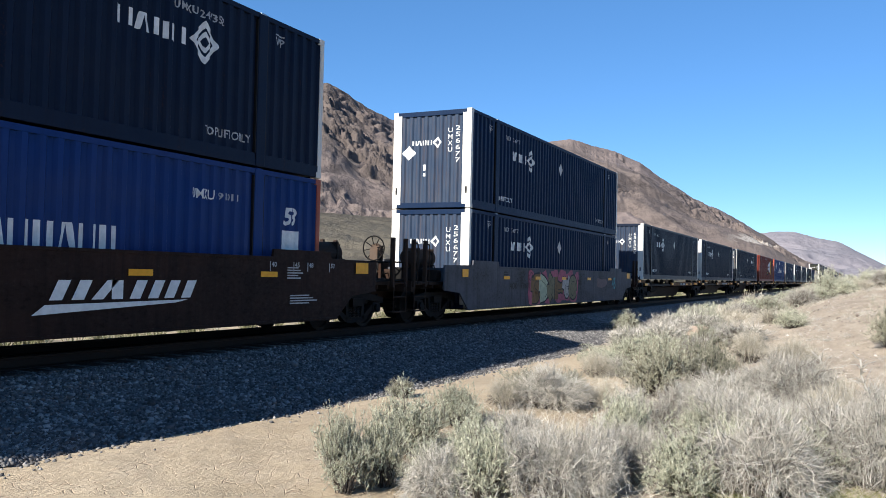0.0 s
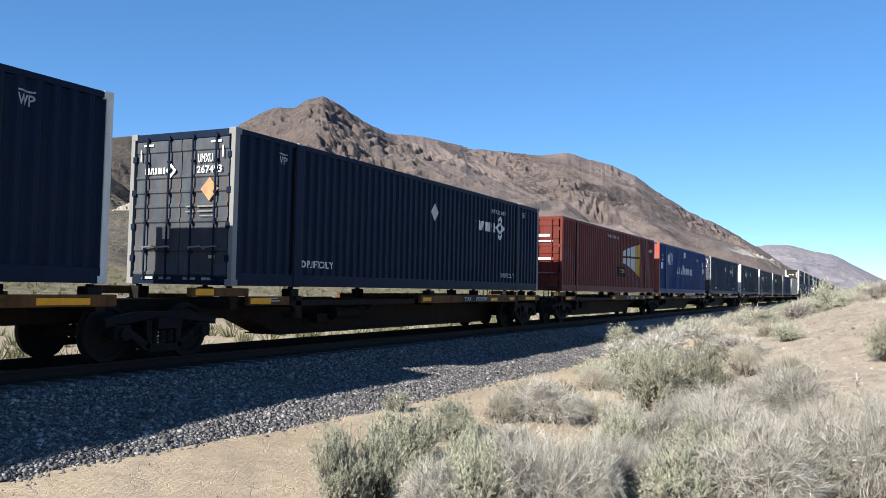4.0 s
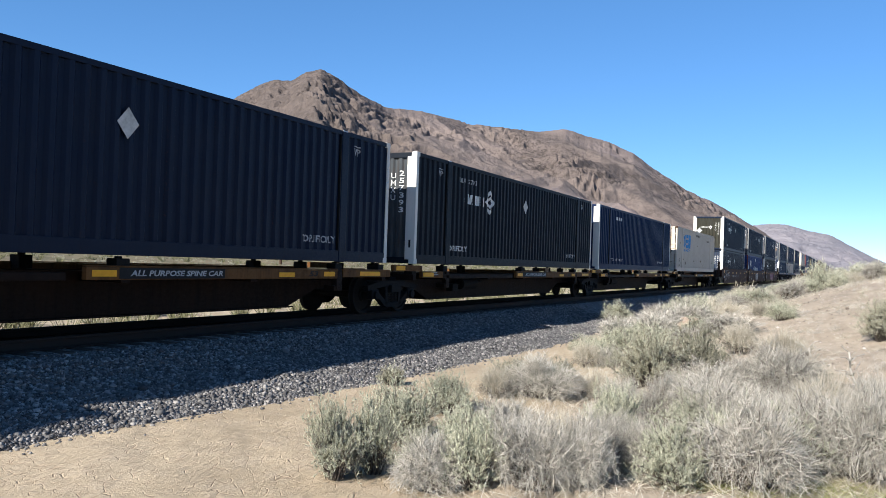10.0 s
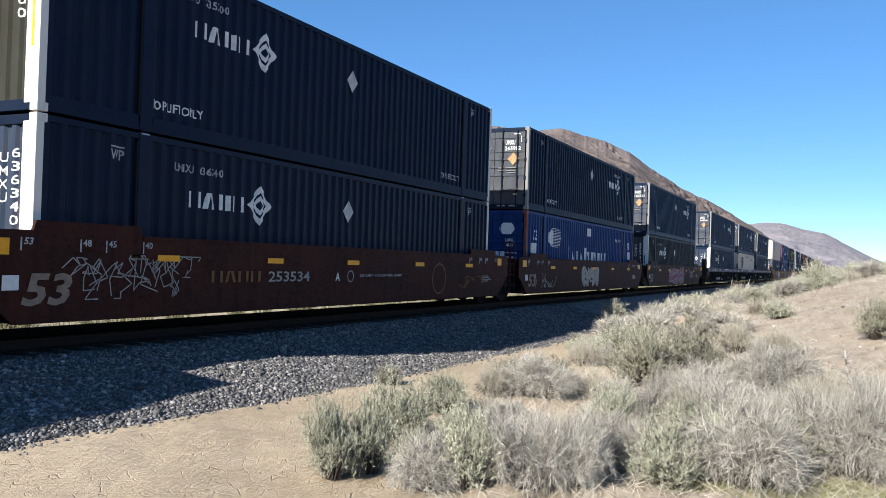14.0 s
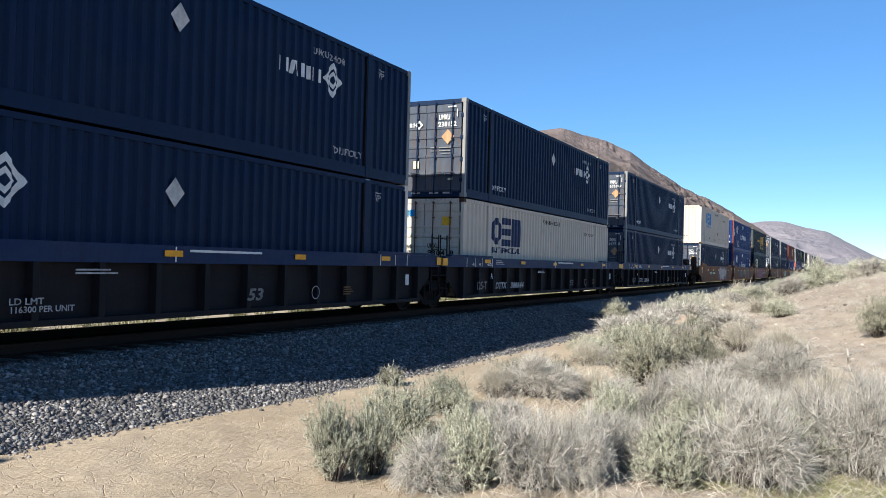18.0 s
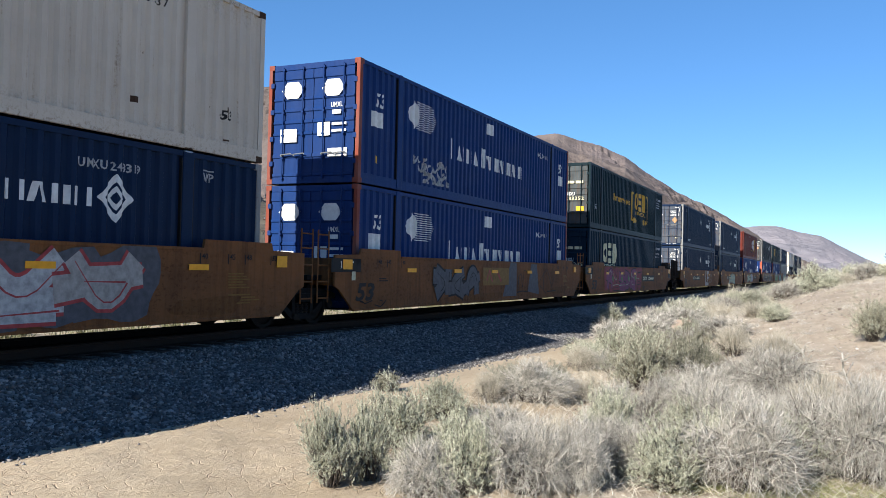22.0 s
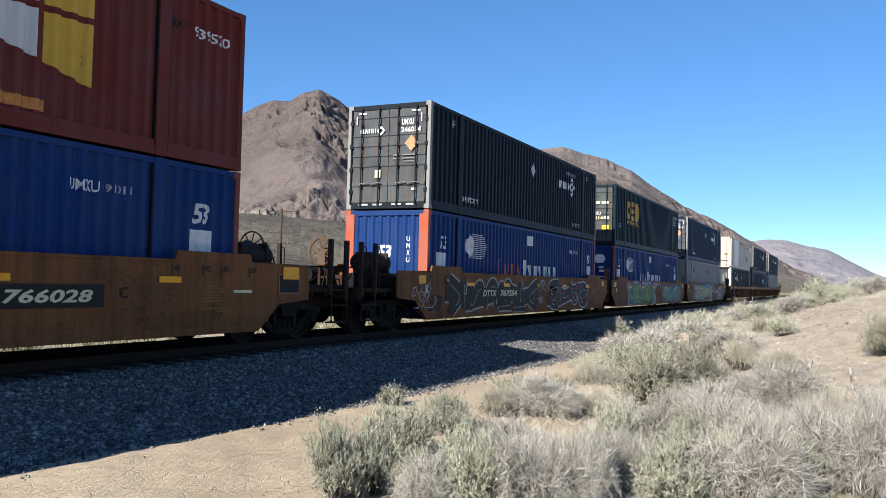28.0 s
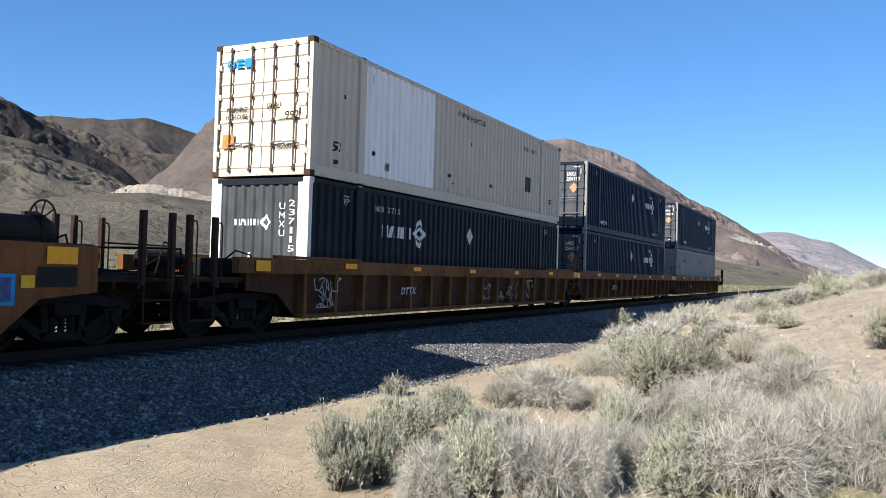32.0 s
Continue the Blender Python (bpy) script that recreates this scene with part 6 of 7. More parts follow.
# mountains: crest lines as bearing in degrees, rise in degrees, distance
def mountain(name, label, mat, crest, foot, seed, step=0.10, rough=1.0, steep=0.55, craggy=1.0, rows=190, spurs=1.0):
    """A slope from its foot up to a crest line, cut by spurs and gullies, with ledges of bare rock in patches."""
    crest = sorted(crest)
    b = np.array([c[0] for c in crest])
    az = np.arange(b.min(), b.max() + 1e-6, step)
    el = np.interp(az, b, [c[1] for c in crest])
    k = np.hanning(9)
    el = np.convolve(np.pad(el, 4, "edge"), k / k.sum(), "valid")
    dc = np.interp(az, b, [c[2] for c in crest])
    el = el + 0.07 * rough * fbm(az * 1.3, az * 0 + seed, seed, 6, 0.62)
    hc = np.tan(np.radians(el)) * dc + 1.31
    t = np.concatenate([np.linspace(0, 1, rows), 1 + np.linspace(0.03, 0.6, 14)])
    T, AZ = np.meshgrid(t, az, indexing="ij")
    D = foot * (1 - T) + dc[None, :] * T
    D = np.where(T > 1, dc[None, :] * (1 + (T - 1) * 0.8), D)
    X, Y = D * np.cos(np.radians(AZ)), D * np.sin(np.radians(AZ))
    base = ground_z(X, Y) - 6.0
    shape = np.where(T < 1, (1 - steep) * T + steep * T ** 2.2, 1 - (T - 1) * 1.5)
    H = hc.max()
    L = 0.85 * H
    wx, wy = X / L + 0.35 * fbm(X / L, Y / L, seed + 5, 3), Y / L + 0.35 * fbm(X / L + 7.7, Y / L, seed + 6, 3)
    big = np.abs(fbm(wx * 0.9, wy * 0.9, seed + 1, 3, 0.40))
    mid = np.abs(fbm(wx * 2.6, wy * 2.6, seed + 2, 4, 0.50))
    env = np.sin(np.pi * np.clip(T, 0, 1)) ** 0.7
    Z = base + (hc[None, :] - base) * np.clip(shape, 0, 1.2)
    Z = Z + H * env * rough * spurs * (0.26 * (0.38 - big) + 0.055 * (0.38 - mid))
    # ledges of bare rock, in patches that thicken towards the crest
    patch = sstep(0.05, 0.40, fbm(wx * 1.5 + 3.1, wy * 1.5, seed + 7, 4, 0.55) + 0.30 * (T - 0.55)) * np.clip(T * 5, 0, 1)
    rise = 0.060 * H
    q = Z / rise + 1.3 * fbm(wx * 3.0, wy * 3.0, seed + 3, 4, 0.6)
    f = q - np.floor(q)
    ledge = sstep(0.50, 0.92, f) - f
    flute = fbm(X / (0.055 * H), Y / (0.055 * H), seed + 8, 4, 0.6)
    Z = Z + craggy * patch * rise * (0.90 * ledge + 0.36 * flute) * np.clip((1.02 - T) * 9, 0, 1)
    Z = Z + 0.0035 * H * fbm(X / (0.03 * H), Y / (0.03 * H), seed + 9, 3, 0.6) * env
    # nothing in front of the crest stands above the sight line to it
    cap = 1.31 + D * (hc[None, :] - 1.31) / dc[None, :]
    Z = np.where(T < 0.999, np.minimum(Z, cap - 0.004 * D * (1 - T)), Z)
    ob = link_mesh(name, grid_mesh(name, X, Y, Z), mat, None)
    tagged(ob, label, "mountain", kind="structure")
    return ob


def rock(name, soil_c, rock_c, pale_c, haze=0.0):
    m = Mat(name, 0.95, 0.0, 0.1)
    v = m.coords(world_space=True)
    big = m.noise(v, 0.006, 5.0, 0.6)
    mid = m.noise(v, 0.035, 6.0, 0.7)
    fine = m.noise(v, 0.16, 5.0, 0.75)
    slope = m.node("ShaderNodeSeparateXYZ", Vector=m.node("ShaderNodeNewGeometry").outputs["Normal"]).outputs[2]
    wide = m.noise(v, 0.0022, 4.0, 0.55)
    col = m.mix(m.ramp(big, [(0.38, 0.0), (0.62, 1.0)]), soil_c, dark(soil_c, 0.78))
    col = m.mix(m.ramp(wide, [(0.46, 0.0), (0.58, 0.55)]), col, pale_c)
    steep = m.math("MULTIPLY", m.ramp(slope, [(0.55, 1.0), (0.80, 0.0)]), m.ramp(mid, [(0.40, 0.2), (0.58, 1.0)]))
    col = m.mix(steep, col, rock_c)
    # outcrops in clusters, plain scree between
    cluster = m.math("MULTIPLY", m.ramp(fine, [(0.48, 0.0), (0.58, 0.85)]), m.ramp(big, [(0.45, 0.0), (0.58, 1.0)]))
    col = m.mix(cluster, col, dark(rock_c, 0.55))
    col = m.mix(m.math("MULTIPLY", m.ramp(mid, [(0.64, 0.0), (0.72, 1.0)]), m.ramp(wide, [(0.45, 0.0), (0.6, 0.8)])), col, pale_c)
    ledge = m.noise(m.coords((0.10, 0.10, 1.0), True), 0.075, 5.0, 0.65)
    col = m.mix(m.math("MULTIPLY", m.ramp(ledge, [(0.54, 0.0), (0.62, 0.40)]), m.ramp(big, [(0.44, 0.05), (0.60, 1.0)])), col, dark(rock_c, 0.6))
    # a pale tuff bed that crops out at one level
    z = m.node("ShaderNodeSeparateXYZ", Vector=v).outputs[2]
    xy = m.node("ShaderNodeSeparateXYZ", Vector=v)
    where = m.math("DIVIDE", xy.outputs[1], xy.outputs[0])
    peak = m.ramp(where, [(0.46, 0.0), (0.68, 0.55)])
    col = m.mix(m.math("MULTIPLY", peak, m.ramp(mid, [(0.30, 0.55), (0.60, 1.0)])), col, dark(rock_c, 0.95))
    spot = m.ramp(where, [(0.075, 0.0), (0.085, 0.8), (0.12, 0.8), (0.14, 0.0)])
    level = m.math("ADD", m.math("MULTIPLY", z, 0.01), m.math("MULTIPLY", m.math("SUBTRACT", mid, 0.5), 0.22))
    bed = m.math("MULTIPLY", spot, m.ramp(level, [(0.44, 0.0), (0.47, 1.0), (0.55, 1.0), (0.58, 0.0)]))
    bed = m.math("MULTIPLY", bed, m.ramp(fine, [(0.38, 0.0), (0.50, 0.95)]))
    col = m.mix(bed, col, (0.55, 0.50, 0.43))
    speck = m.noise(v, 0.45, 3.0, 0.6)
    col = m.mix(m.ramp(speck, [(0.60, 0.0), (0.68, 0.38)]), col, dark(rock_c, 0.55))
    m.bump(m.math("ADD", m.math("MULTIPLY", mid, 2.0), m.math("ADD", fine, m.math("MULTIPLY", speck, 0.35))), 0.5, 4.0)
    col = m.mix(1.0, col, (0.88, 0.88, 0.88), "MULTIPLY")
    # air haze painted on: blue-grey mixed into the rock colour
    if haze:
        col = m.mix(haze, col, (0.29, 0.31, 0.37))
    return m.done(col)


ROCK_MAIN = rock("brown_desert_rock", (0.190, 0.153, 0.136), (0.098, 0.081, 0.074), (0.268, 0.214, 0.196))
ROCK_LEFT = rock("olive_brown_desert_rock", (0.135, 0.113, 0.092), (0.066, 0.056, 0.052), (0.19, 0.165, 0.14))
# dark cliff rock with the spur's own shadow put into its colour
ROCK_SHADED = rock("shade_darkened_cliff_rock", (0.085, 0.072, 0.062), (0.042, 0.037, 0.036), (0.12, 0.10, 0.085))
ROCK_LOW = rock("olive_scrub_slope", (0.150, 0.133, 0.100), (0.085, 0.074, 0.062), (0.20, 0.175, 0.135))
TUFF = rock("pale_tuff", (0.43, 0.385, 0.325), (0.20, 0.165, 0.135), (0.60, 0.555, 0.49))
ROCK_FAR = rock("haze_tinted_distant_rock", (0.205, 0.160, 0.145), (0.145, 0.115, 0.108), (0.25, 0.20, 0.18), 0.38)
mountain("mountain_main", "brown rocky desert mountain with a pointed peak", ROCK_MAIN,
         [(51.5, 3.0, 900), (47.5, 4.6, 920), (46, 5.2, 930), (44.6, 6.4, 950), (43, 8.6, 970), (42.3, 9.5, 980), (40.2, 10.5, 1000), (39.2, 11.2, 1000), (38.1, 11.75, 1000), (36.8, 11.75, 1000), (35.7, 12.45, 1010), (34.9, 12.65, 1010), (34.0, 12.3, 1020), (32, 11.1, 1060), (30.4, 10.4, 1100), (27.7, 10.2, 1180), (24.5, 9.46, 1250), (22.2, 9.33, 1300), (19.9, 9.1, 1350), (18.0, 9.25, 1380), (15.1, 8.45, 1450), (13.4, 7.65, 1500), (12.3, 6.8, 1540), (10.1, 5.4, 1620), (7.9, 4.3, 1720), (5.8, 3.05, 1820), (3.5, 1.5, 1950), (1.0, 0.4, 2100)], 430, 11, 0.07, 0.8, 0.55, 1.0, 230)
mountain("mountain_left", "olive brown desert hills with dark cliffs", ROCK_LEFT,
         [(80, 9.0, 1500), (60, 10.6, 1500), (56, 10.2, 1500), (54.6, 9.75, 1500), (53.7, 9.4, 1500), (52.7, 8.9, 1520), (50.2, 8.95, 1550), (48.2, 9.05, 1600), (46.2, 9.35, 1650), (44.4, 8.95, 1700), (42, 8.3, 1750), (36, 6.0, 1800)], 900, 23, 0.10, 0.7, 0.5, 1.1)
mountain("mountain_spur", "dark cliffed spur of the desert hills, shade in its colour", ROCK_SHADED,
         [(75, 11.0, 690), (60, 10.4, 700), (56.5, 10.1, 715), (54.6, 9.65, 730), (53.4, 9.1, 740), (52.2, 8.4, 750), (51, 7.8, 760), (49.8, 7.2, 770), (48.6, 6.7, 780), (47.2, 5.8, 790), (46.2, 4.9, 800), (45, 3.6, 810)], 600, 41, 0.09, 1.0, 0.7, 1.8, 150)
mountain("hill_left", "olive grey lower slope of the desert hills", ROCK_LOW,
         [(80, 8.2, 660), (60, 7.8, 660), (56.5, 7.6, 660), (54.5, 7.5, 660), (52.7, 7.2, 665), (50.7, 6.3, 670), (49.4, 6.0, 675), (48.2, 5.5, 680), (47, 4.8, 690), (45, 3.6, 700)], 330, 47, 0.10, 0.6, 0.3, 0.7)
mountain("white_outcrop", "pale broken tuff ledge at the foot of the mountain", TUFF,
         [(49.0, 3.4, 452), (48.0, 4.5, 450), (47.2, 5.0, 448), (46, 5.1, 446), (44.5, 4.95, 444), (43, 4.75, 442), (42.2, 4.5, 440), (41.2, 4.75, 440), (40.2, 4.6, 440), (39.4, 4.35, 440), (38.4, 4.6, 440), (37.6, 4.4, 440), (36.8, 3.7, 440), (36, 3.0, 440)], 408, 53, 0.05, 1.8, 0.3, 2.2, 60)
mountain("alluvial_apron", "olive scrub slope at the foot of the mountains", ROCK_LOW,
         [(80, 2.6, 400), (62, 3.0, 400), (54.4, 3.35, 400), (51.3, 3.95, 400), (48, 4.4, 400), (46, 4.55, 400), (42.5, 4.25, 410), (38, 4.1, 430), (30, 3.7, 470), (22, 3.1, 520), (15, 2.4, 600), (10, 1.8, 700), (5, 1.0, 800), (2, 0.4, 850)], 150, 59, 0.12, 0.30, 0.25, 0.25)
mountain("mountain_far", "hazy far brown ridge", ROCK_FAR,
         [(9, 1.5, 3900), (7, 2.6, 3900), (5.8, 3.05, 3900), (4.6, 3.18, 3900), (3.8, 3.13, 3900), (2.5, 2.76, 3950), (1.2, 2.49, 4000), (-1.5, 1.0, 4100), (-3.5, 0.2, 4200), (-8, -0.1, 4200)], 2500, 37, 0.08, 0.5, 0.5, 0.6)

# ---- track ----
def gravel(name, cols):
    m = Mat(name, 0.9, 0.0, 0.25)
    v = m.coords(world_space=True)
    n = m.node("ShaderNodeTexVoronoi", Vector=v, Scale=20.0)
    cell = m.node("ShaderNodeSeparateColor", Color=n.outputs["Color"]).outputs[0]
    col = m.ramp(cell, [(0.0, cols[0]), (0.35, cols[1]), (0.7, cols[2]), (1.0, cols[3])])
    big = m.noise(v, 0.6, 4.0)
    col = m.mix(m.ramp(big, [(0.4, 0.0), (0.7, 0.5)]), col, (0.175, 0.158, 0.145))
    m.bump(m.math("MULTIPLY", n.outputs["Distance"], -1.0), 1.0, 0.05)
    return m.done(col)


BALLAST_COLS = [(0.036, 0.036, 0.038), (0.092, 0.091, 0.092), (0.158, 0.155, 0.153), (0.35, 0.33, 0.31)]
BALLAST = gravel("crushed_ballast_stone", BALLAST_COLS)
BED = [(7.0, -0.88), (7.45, -0.775), (8.3, -0.62), (9.2, -0.47), (9.8, -0.27), (10.2, -0.19), (12.6, -0.19), (13.2, -0.24), (14.4, -0.48), (15.8, -0.74), (16.6, -0.95)]
bx = np.concatenate([np.arange(-60, 3, 3.0), np.arange(3, 40, 0.35), np.arange(40, 1000, 12.0)])
by = np.interp(np.arange(0, 10.001, 0.25), np.arange(len(BED)), [b[0] for b in BED])
bz = np.interp(by, [b[0] for b in BED], [b[1] for b in BED])
BX, BY = np.meshgrid(bx, by)
BZ = bz[:, None] + 0.03 * fbm(BX * 0.9, BY * 0.9, 8, 3) * (by[:, None] < 9.8)
BY = np.where(BY < 9.2, 9.2 - (9.2 - BY) * (9.2 - toe(BX)) / 1.75, BY) + 0.13 * fbm(BX * 0.5, BX * 0 + 2.0, 9, 4) * (BY < 8.0)
bed = link_mesh("ballast_bed", grid_mesh("ballast_bed", BX, BY, BZ), BALLAST, None)
tagged(bed, "grey crushed stone ballast bed under the track", "ballast", kind="structure")


def bed_z(x, y):
    y = np.where(y < 9.2, 9.2 - (9.2 - y) * 1.75 / (9.2 - toe(x)), y)
    return np.interp(y, [b[0] for b in BED], [b[1] for b in BED]) + 0.03 * fbm(x * 0.9, y * 0.9, 8, 3) * (y < 9.8)


def stones(name, n, place, size, mat, seed, label):
    """Many loose angular stones in one mesh."""
    rng = np.random.RandomState(seed)
    base = np.array([(1, 0, 0), (-1, 0, 0), (0, 1, 0), (0, -1, 0), (0, 0, 1), (0, 0, -1)], float)
    tri = np.array([(0, 2, 4), (2, 1, 4), (1, 3, 4), (3, 0, 4), (2, 0, 5), (1, 2, 5), (3, 1, 5), (0, 3, 5)])
    x, y, z = place(rng, n)
    s = size * rng.lognormal(0, 0.32, n)
    v = base[None] * (s[:, None, None] * (0.55 + 0.75 * rng.rand(n, 6, 1)))
    q = rng.normal(size=(n, 4))
    q /= np.linalg.norm(q, axis=1)[:, None]
    w, a, b, c = q.T
    Rm = np.stack([np.stack([1 - 2 * (b * b + c * c), 2 * (a * b - c * w), 2 * (a * c + b * w)], -1), np.stack([2 * (a * b + c * w), 1 - 2 * (a * a + c * c), 2 * (b * c - a * w)], -1), np.stack([2 * (a * c - b * w), 2 * (b * c + a * w), 1 - 2 * (a * a + b * b)], -1)], 1)
    v = np.einsum("nij,nkj->nki", Rm, v)
    v[:, :, 2] *= 0.8
    v += np.stack([x, y, z + 0.25 * s], -1)[:, None]
    f = tri[None] + 6 * np.arange(n)[:, None, None]
    ob = link_mesh(name, fast_mesh(name, v.reshape(-1, 3), f.reshape(-1, 3)), mat, None)
    return tagged(ob, label, "stones", kind="stuff")


def island_stone(name, cols):
    m = Mat(name, 0.85, 0.0, 0.3)
    r = m.node("ShaderNodeNewGeometry").outputs["Random Per Island"]
    col = m.ramp(r, [(0.0, cols[0]), (0.4, cols[1]), (0.75, cols[2]), (1.0, cols[3])])
    n = m.noise(m.coords(), 60.0, 3.0)
    return m.done(m.mix(m.ramp(n, [(0.4, 0.0), (0.7, 0.4)]), col, (0.10, 0.085, 0.08)))


def on_bed(rng, n):
    x = 5.0 + 27.0 * rng.rand(n) ** 1.4
    y = 7.15 + 3.0 * rng.rand(n)
    y = np.where(y < 9.2, 9.2 - (9.2 - y) * (9.2 - toe(x)) / 1.75, y)
    return x, y, bed_z(x, y)


STONE = island_stone("broken_ballast_stone", BALLAST_COLS)
stones("ballast_stone", 84000, on_bed, 0.024, STONE, 3, "loose grey and tan ballast stones beside the rail")


def strays(rng, n):
    x = 3.5 + 22.0 * rng.rand(n)
    y = toe(x) - 0.15 - np.abs(rng.normal(0, 0.35, n))
    return x, y, ground_z(x, y)


stones("stray_stone", 900, strays, 0.025, STONE, 4, "stray ballast stones scattered on sandy ground")

track = new("track")
tagged(track, "railway track with rusty rails on wooden ties", "track", kind="structure")
RAIL = [(-0.07, -0.175), (0.07, -0.175), (0.07, -0.16), (0.012, -0.14), (0.012, -0.045), (0.036, -0.035), (0.036, -0.005), (0.028, 0.0), (-0.028, 0.0), (-0.036, -0.005), (-0.036, -0.035), (-0.012, -0.045), (-0.012, -0.14), (-0.07, -0.16)]


def rail_bm():
    bm = prism(RAIL, -60, 990)
    bmesh.ops.rotate(bm, cent=(0, 0, 0), matrix=Matrix.Rotation(radians(-90), 3, "Z"), verts=bm.verts)
    return bm


for y in (TRACK_Y - 0.755, TRACK_Y + 0.755):
    put("rail", "rail", rail_bm, RAIL_STEEL, track, (0, y, 0))
TIE = plain("weathered_tie_timber", (0.07, 0.052, 0.042), 0.9, 0.0, 0.4)
for k in range(150):
    put("tie", "tie", lambda: box(-0.115, 0.115, -1.3, 1.3, -0.36, -0.178, bevel=0.012), TIE, track, (2.0 + 0.5 * k, TRACK_Y, 0), (0, 0, ((k * 37) % 7 - 3) * 0.4))

# ---- plants ----
def leafmat(name, a, b, c):
    a, b, c = dark(a, 0.87), dark(b, 0.87), dark(c, 0.87)
    m = Mat(name, 0.85, 0.0, 0.15)
    r = m.node("ShaderNodeNewGeometry").outputs["Random Per Island"]
    col = m.ramp(r, [(0.0, a), (0.5, b), (1.0, c)])
    col = m.mix(m.ramp(m.noise(m.coords(), 3.0, 3.0), [(0.4, 0.0), (0.65, 0.5)]), col, dark(b, 0.75))
    tint = m.node("ShaderNodeHueSaturation", Color=col, Value=m.math("ADD", 0.82, m.math("MULTIPLY", m.rand(), 0.36)))
    return m.done(tint.outputs[0])


SAGE = leafmat("grey_green_sage_leaf", (0.28, 0.29, 0.20), (0.43, 0.435, 0.325), (0.61, 0.60, 0.485))
STRAW = leafmat("dry_straw_stem", (0.27, 0.24, 0.18), (0.46, 0.415, 0.33), (0.67, 0.62, 0.53))
TWIG = leafmat("grey_brown_twig", (0.205, 0.188, 0.158), (0.42, 0.393, 0.342), (0.64, 0.608, 0.545))
SAGE_DULL = leafmat("olive_sage_leaf", (0.19, 0.185, 0.13), (0.32, 0.31, 0.23), (0.48, 0.465, 0.37))
# dead wood, darkened further so its colour carries the shade inside the shrubs
SHADED_WOOD = leafmat("shade_darkened_dead_wood", (0.045, 0.037, 0.032), (0.105, 0.087, 0.074), (0.22, 0.19, 0.16))
WEED = leafmat("yellow_green_weed", (0.15, 0.165, 0.06), (0.24, 0.25, 0.11), (0.36, 0.35, 0.19))
OLIVE_LEAF = leafmat("olive_scrub_leaf", (0.12, 0.13, 0.065), (0.19, 0.19, 0.105), (0.26, 0.25, 0.15))


def strips(paths, widths, rng):
    """Thin blades along paths (n, k, 3): one ribbon each, turned at random."""
    n, k, _ = paths.shape
    d = paths[:, -1] - paths[:, 0]
    r = rng.normal(size=(n, 3))
    side = np.cross(d, r)
    side /= np.linalg.norm(side, axis=1)[:, None] + 1e-9
    w = widths[:, None] * np.linspace(1.0, 0.25, k)[None]
    L = paths - side[:, None] * w[..., None] / 2
    R = paths + side[:, None] * w[..., None] / 2
    v = np.stack([L, R], 2).reshape(-1, 3)
    i = (np.arange(n)[:, None] * 2 * k + 2 * np.arange(k - 1)[None])[..., None]
    f = (i + np.array([0, 1, 3, 2])[None, None]).reshape(-1, 4)
    return v, f


def dome(rng, n, lobes, spread, height, droop, k=6, inner=0.55, off=0.30):
    """Stems that start near the root and end on a dome of several lobes."""
    la = rng.rand(lobes) * math.tau
    lr = off * spread * np.sqrt(rng.rand(lobes))
    lh = height * rng.uniform(0.62, 1.0, lobes)
    ls = spread * rng.uniform(0.85 - off, 1.1 - off, lobes)
    w = rng.randint(0, lobes, n)
    a = rng.rand(n) * math.tau
    up = rng.rand(n) ** 0.8
    r = inner + (1 - inner) * np.sqrt(rng.rand(n))
    cx, cy = lr[w] * np.cos(la[w]), lr[w] * np.sin(la[w])
    flat = np.sqrt(np.maximum(1 - up * up, 0))
    tip = np.stack([cx + ls[w] * r * flat * np.cos(a), cy + ls[w] * r * flat * np.sin(a), lh[w] * (0.10 + 0.90 * up * r)], -1)
    root = np.stack([0.35 * cx + 0.05 * np.cos(a), 0.35 * cy + 0.05 * np.sin(a), a * 0], -1)
    t = np.linspace(0, 1, k)[None, :, None]
    p = root[:, None] * (1 - t) + tip[:, None] * t
    p[:, :, 2] += (droop * flat * lh[w])[:, None] * np.sin(np.pi * t[..., 0])
    return p


def along(rng, st, m, lo=0.3):
    """Points and directions along stems."""
    k = st.shape[1] - 1
    pick = np.repeat(np.arange(len(st)), m)
    t = lo + (1 - lo) * rng.rand(len(pick)) ** 0.7
    seg = np.minimum((t * k).astype(int), k - 1)
    fr = (t * k - seg)[:, None]
    p = st[pick, seg] * (1 - fr) + st[pick, seg + 1] * fr
    d = st[pick, seg + 1] - st[pick, seg]
    return p, d / (np.linalg.norm(d, axis=1)[:, None] + 1e-9)


def unit_rows(d):
    return d / (np.linalg.norm(d, axis=1)[:, None] + 1e-9)


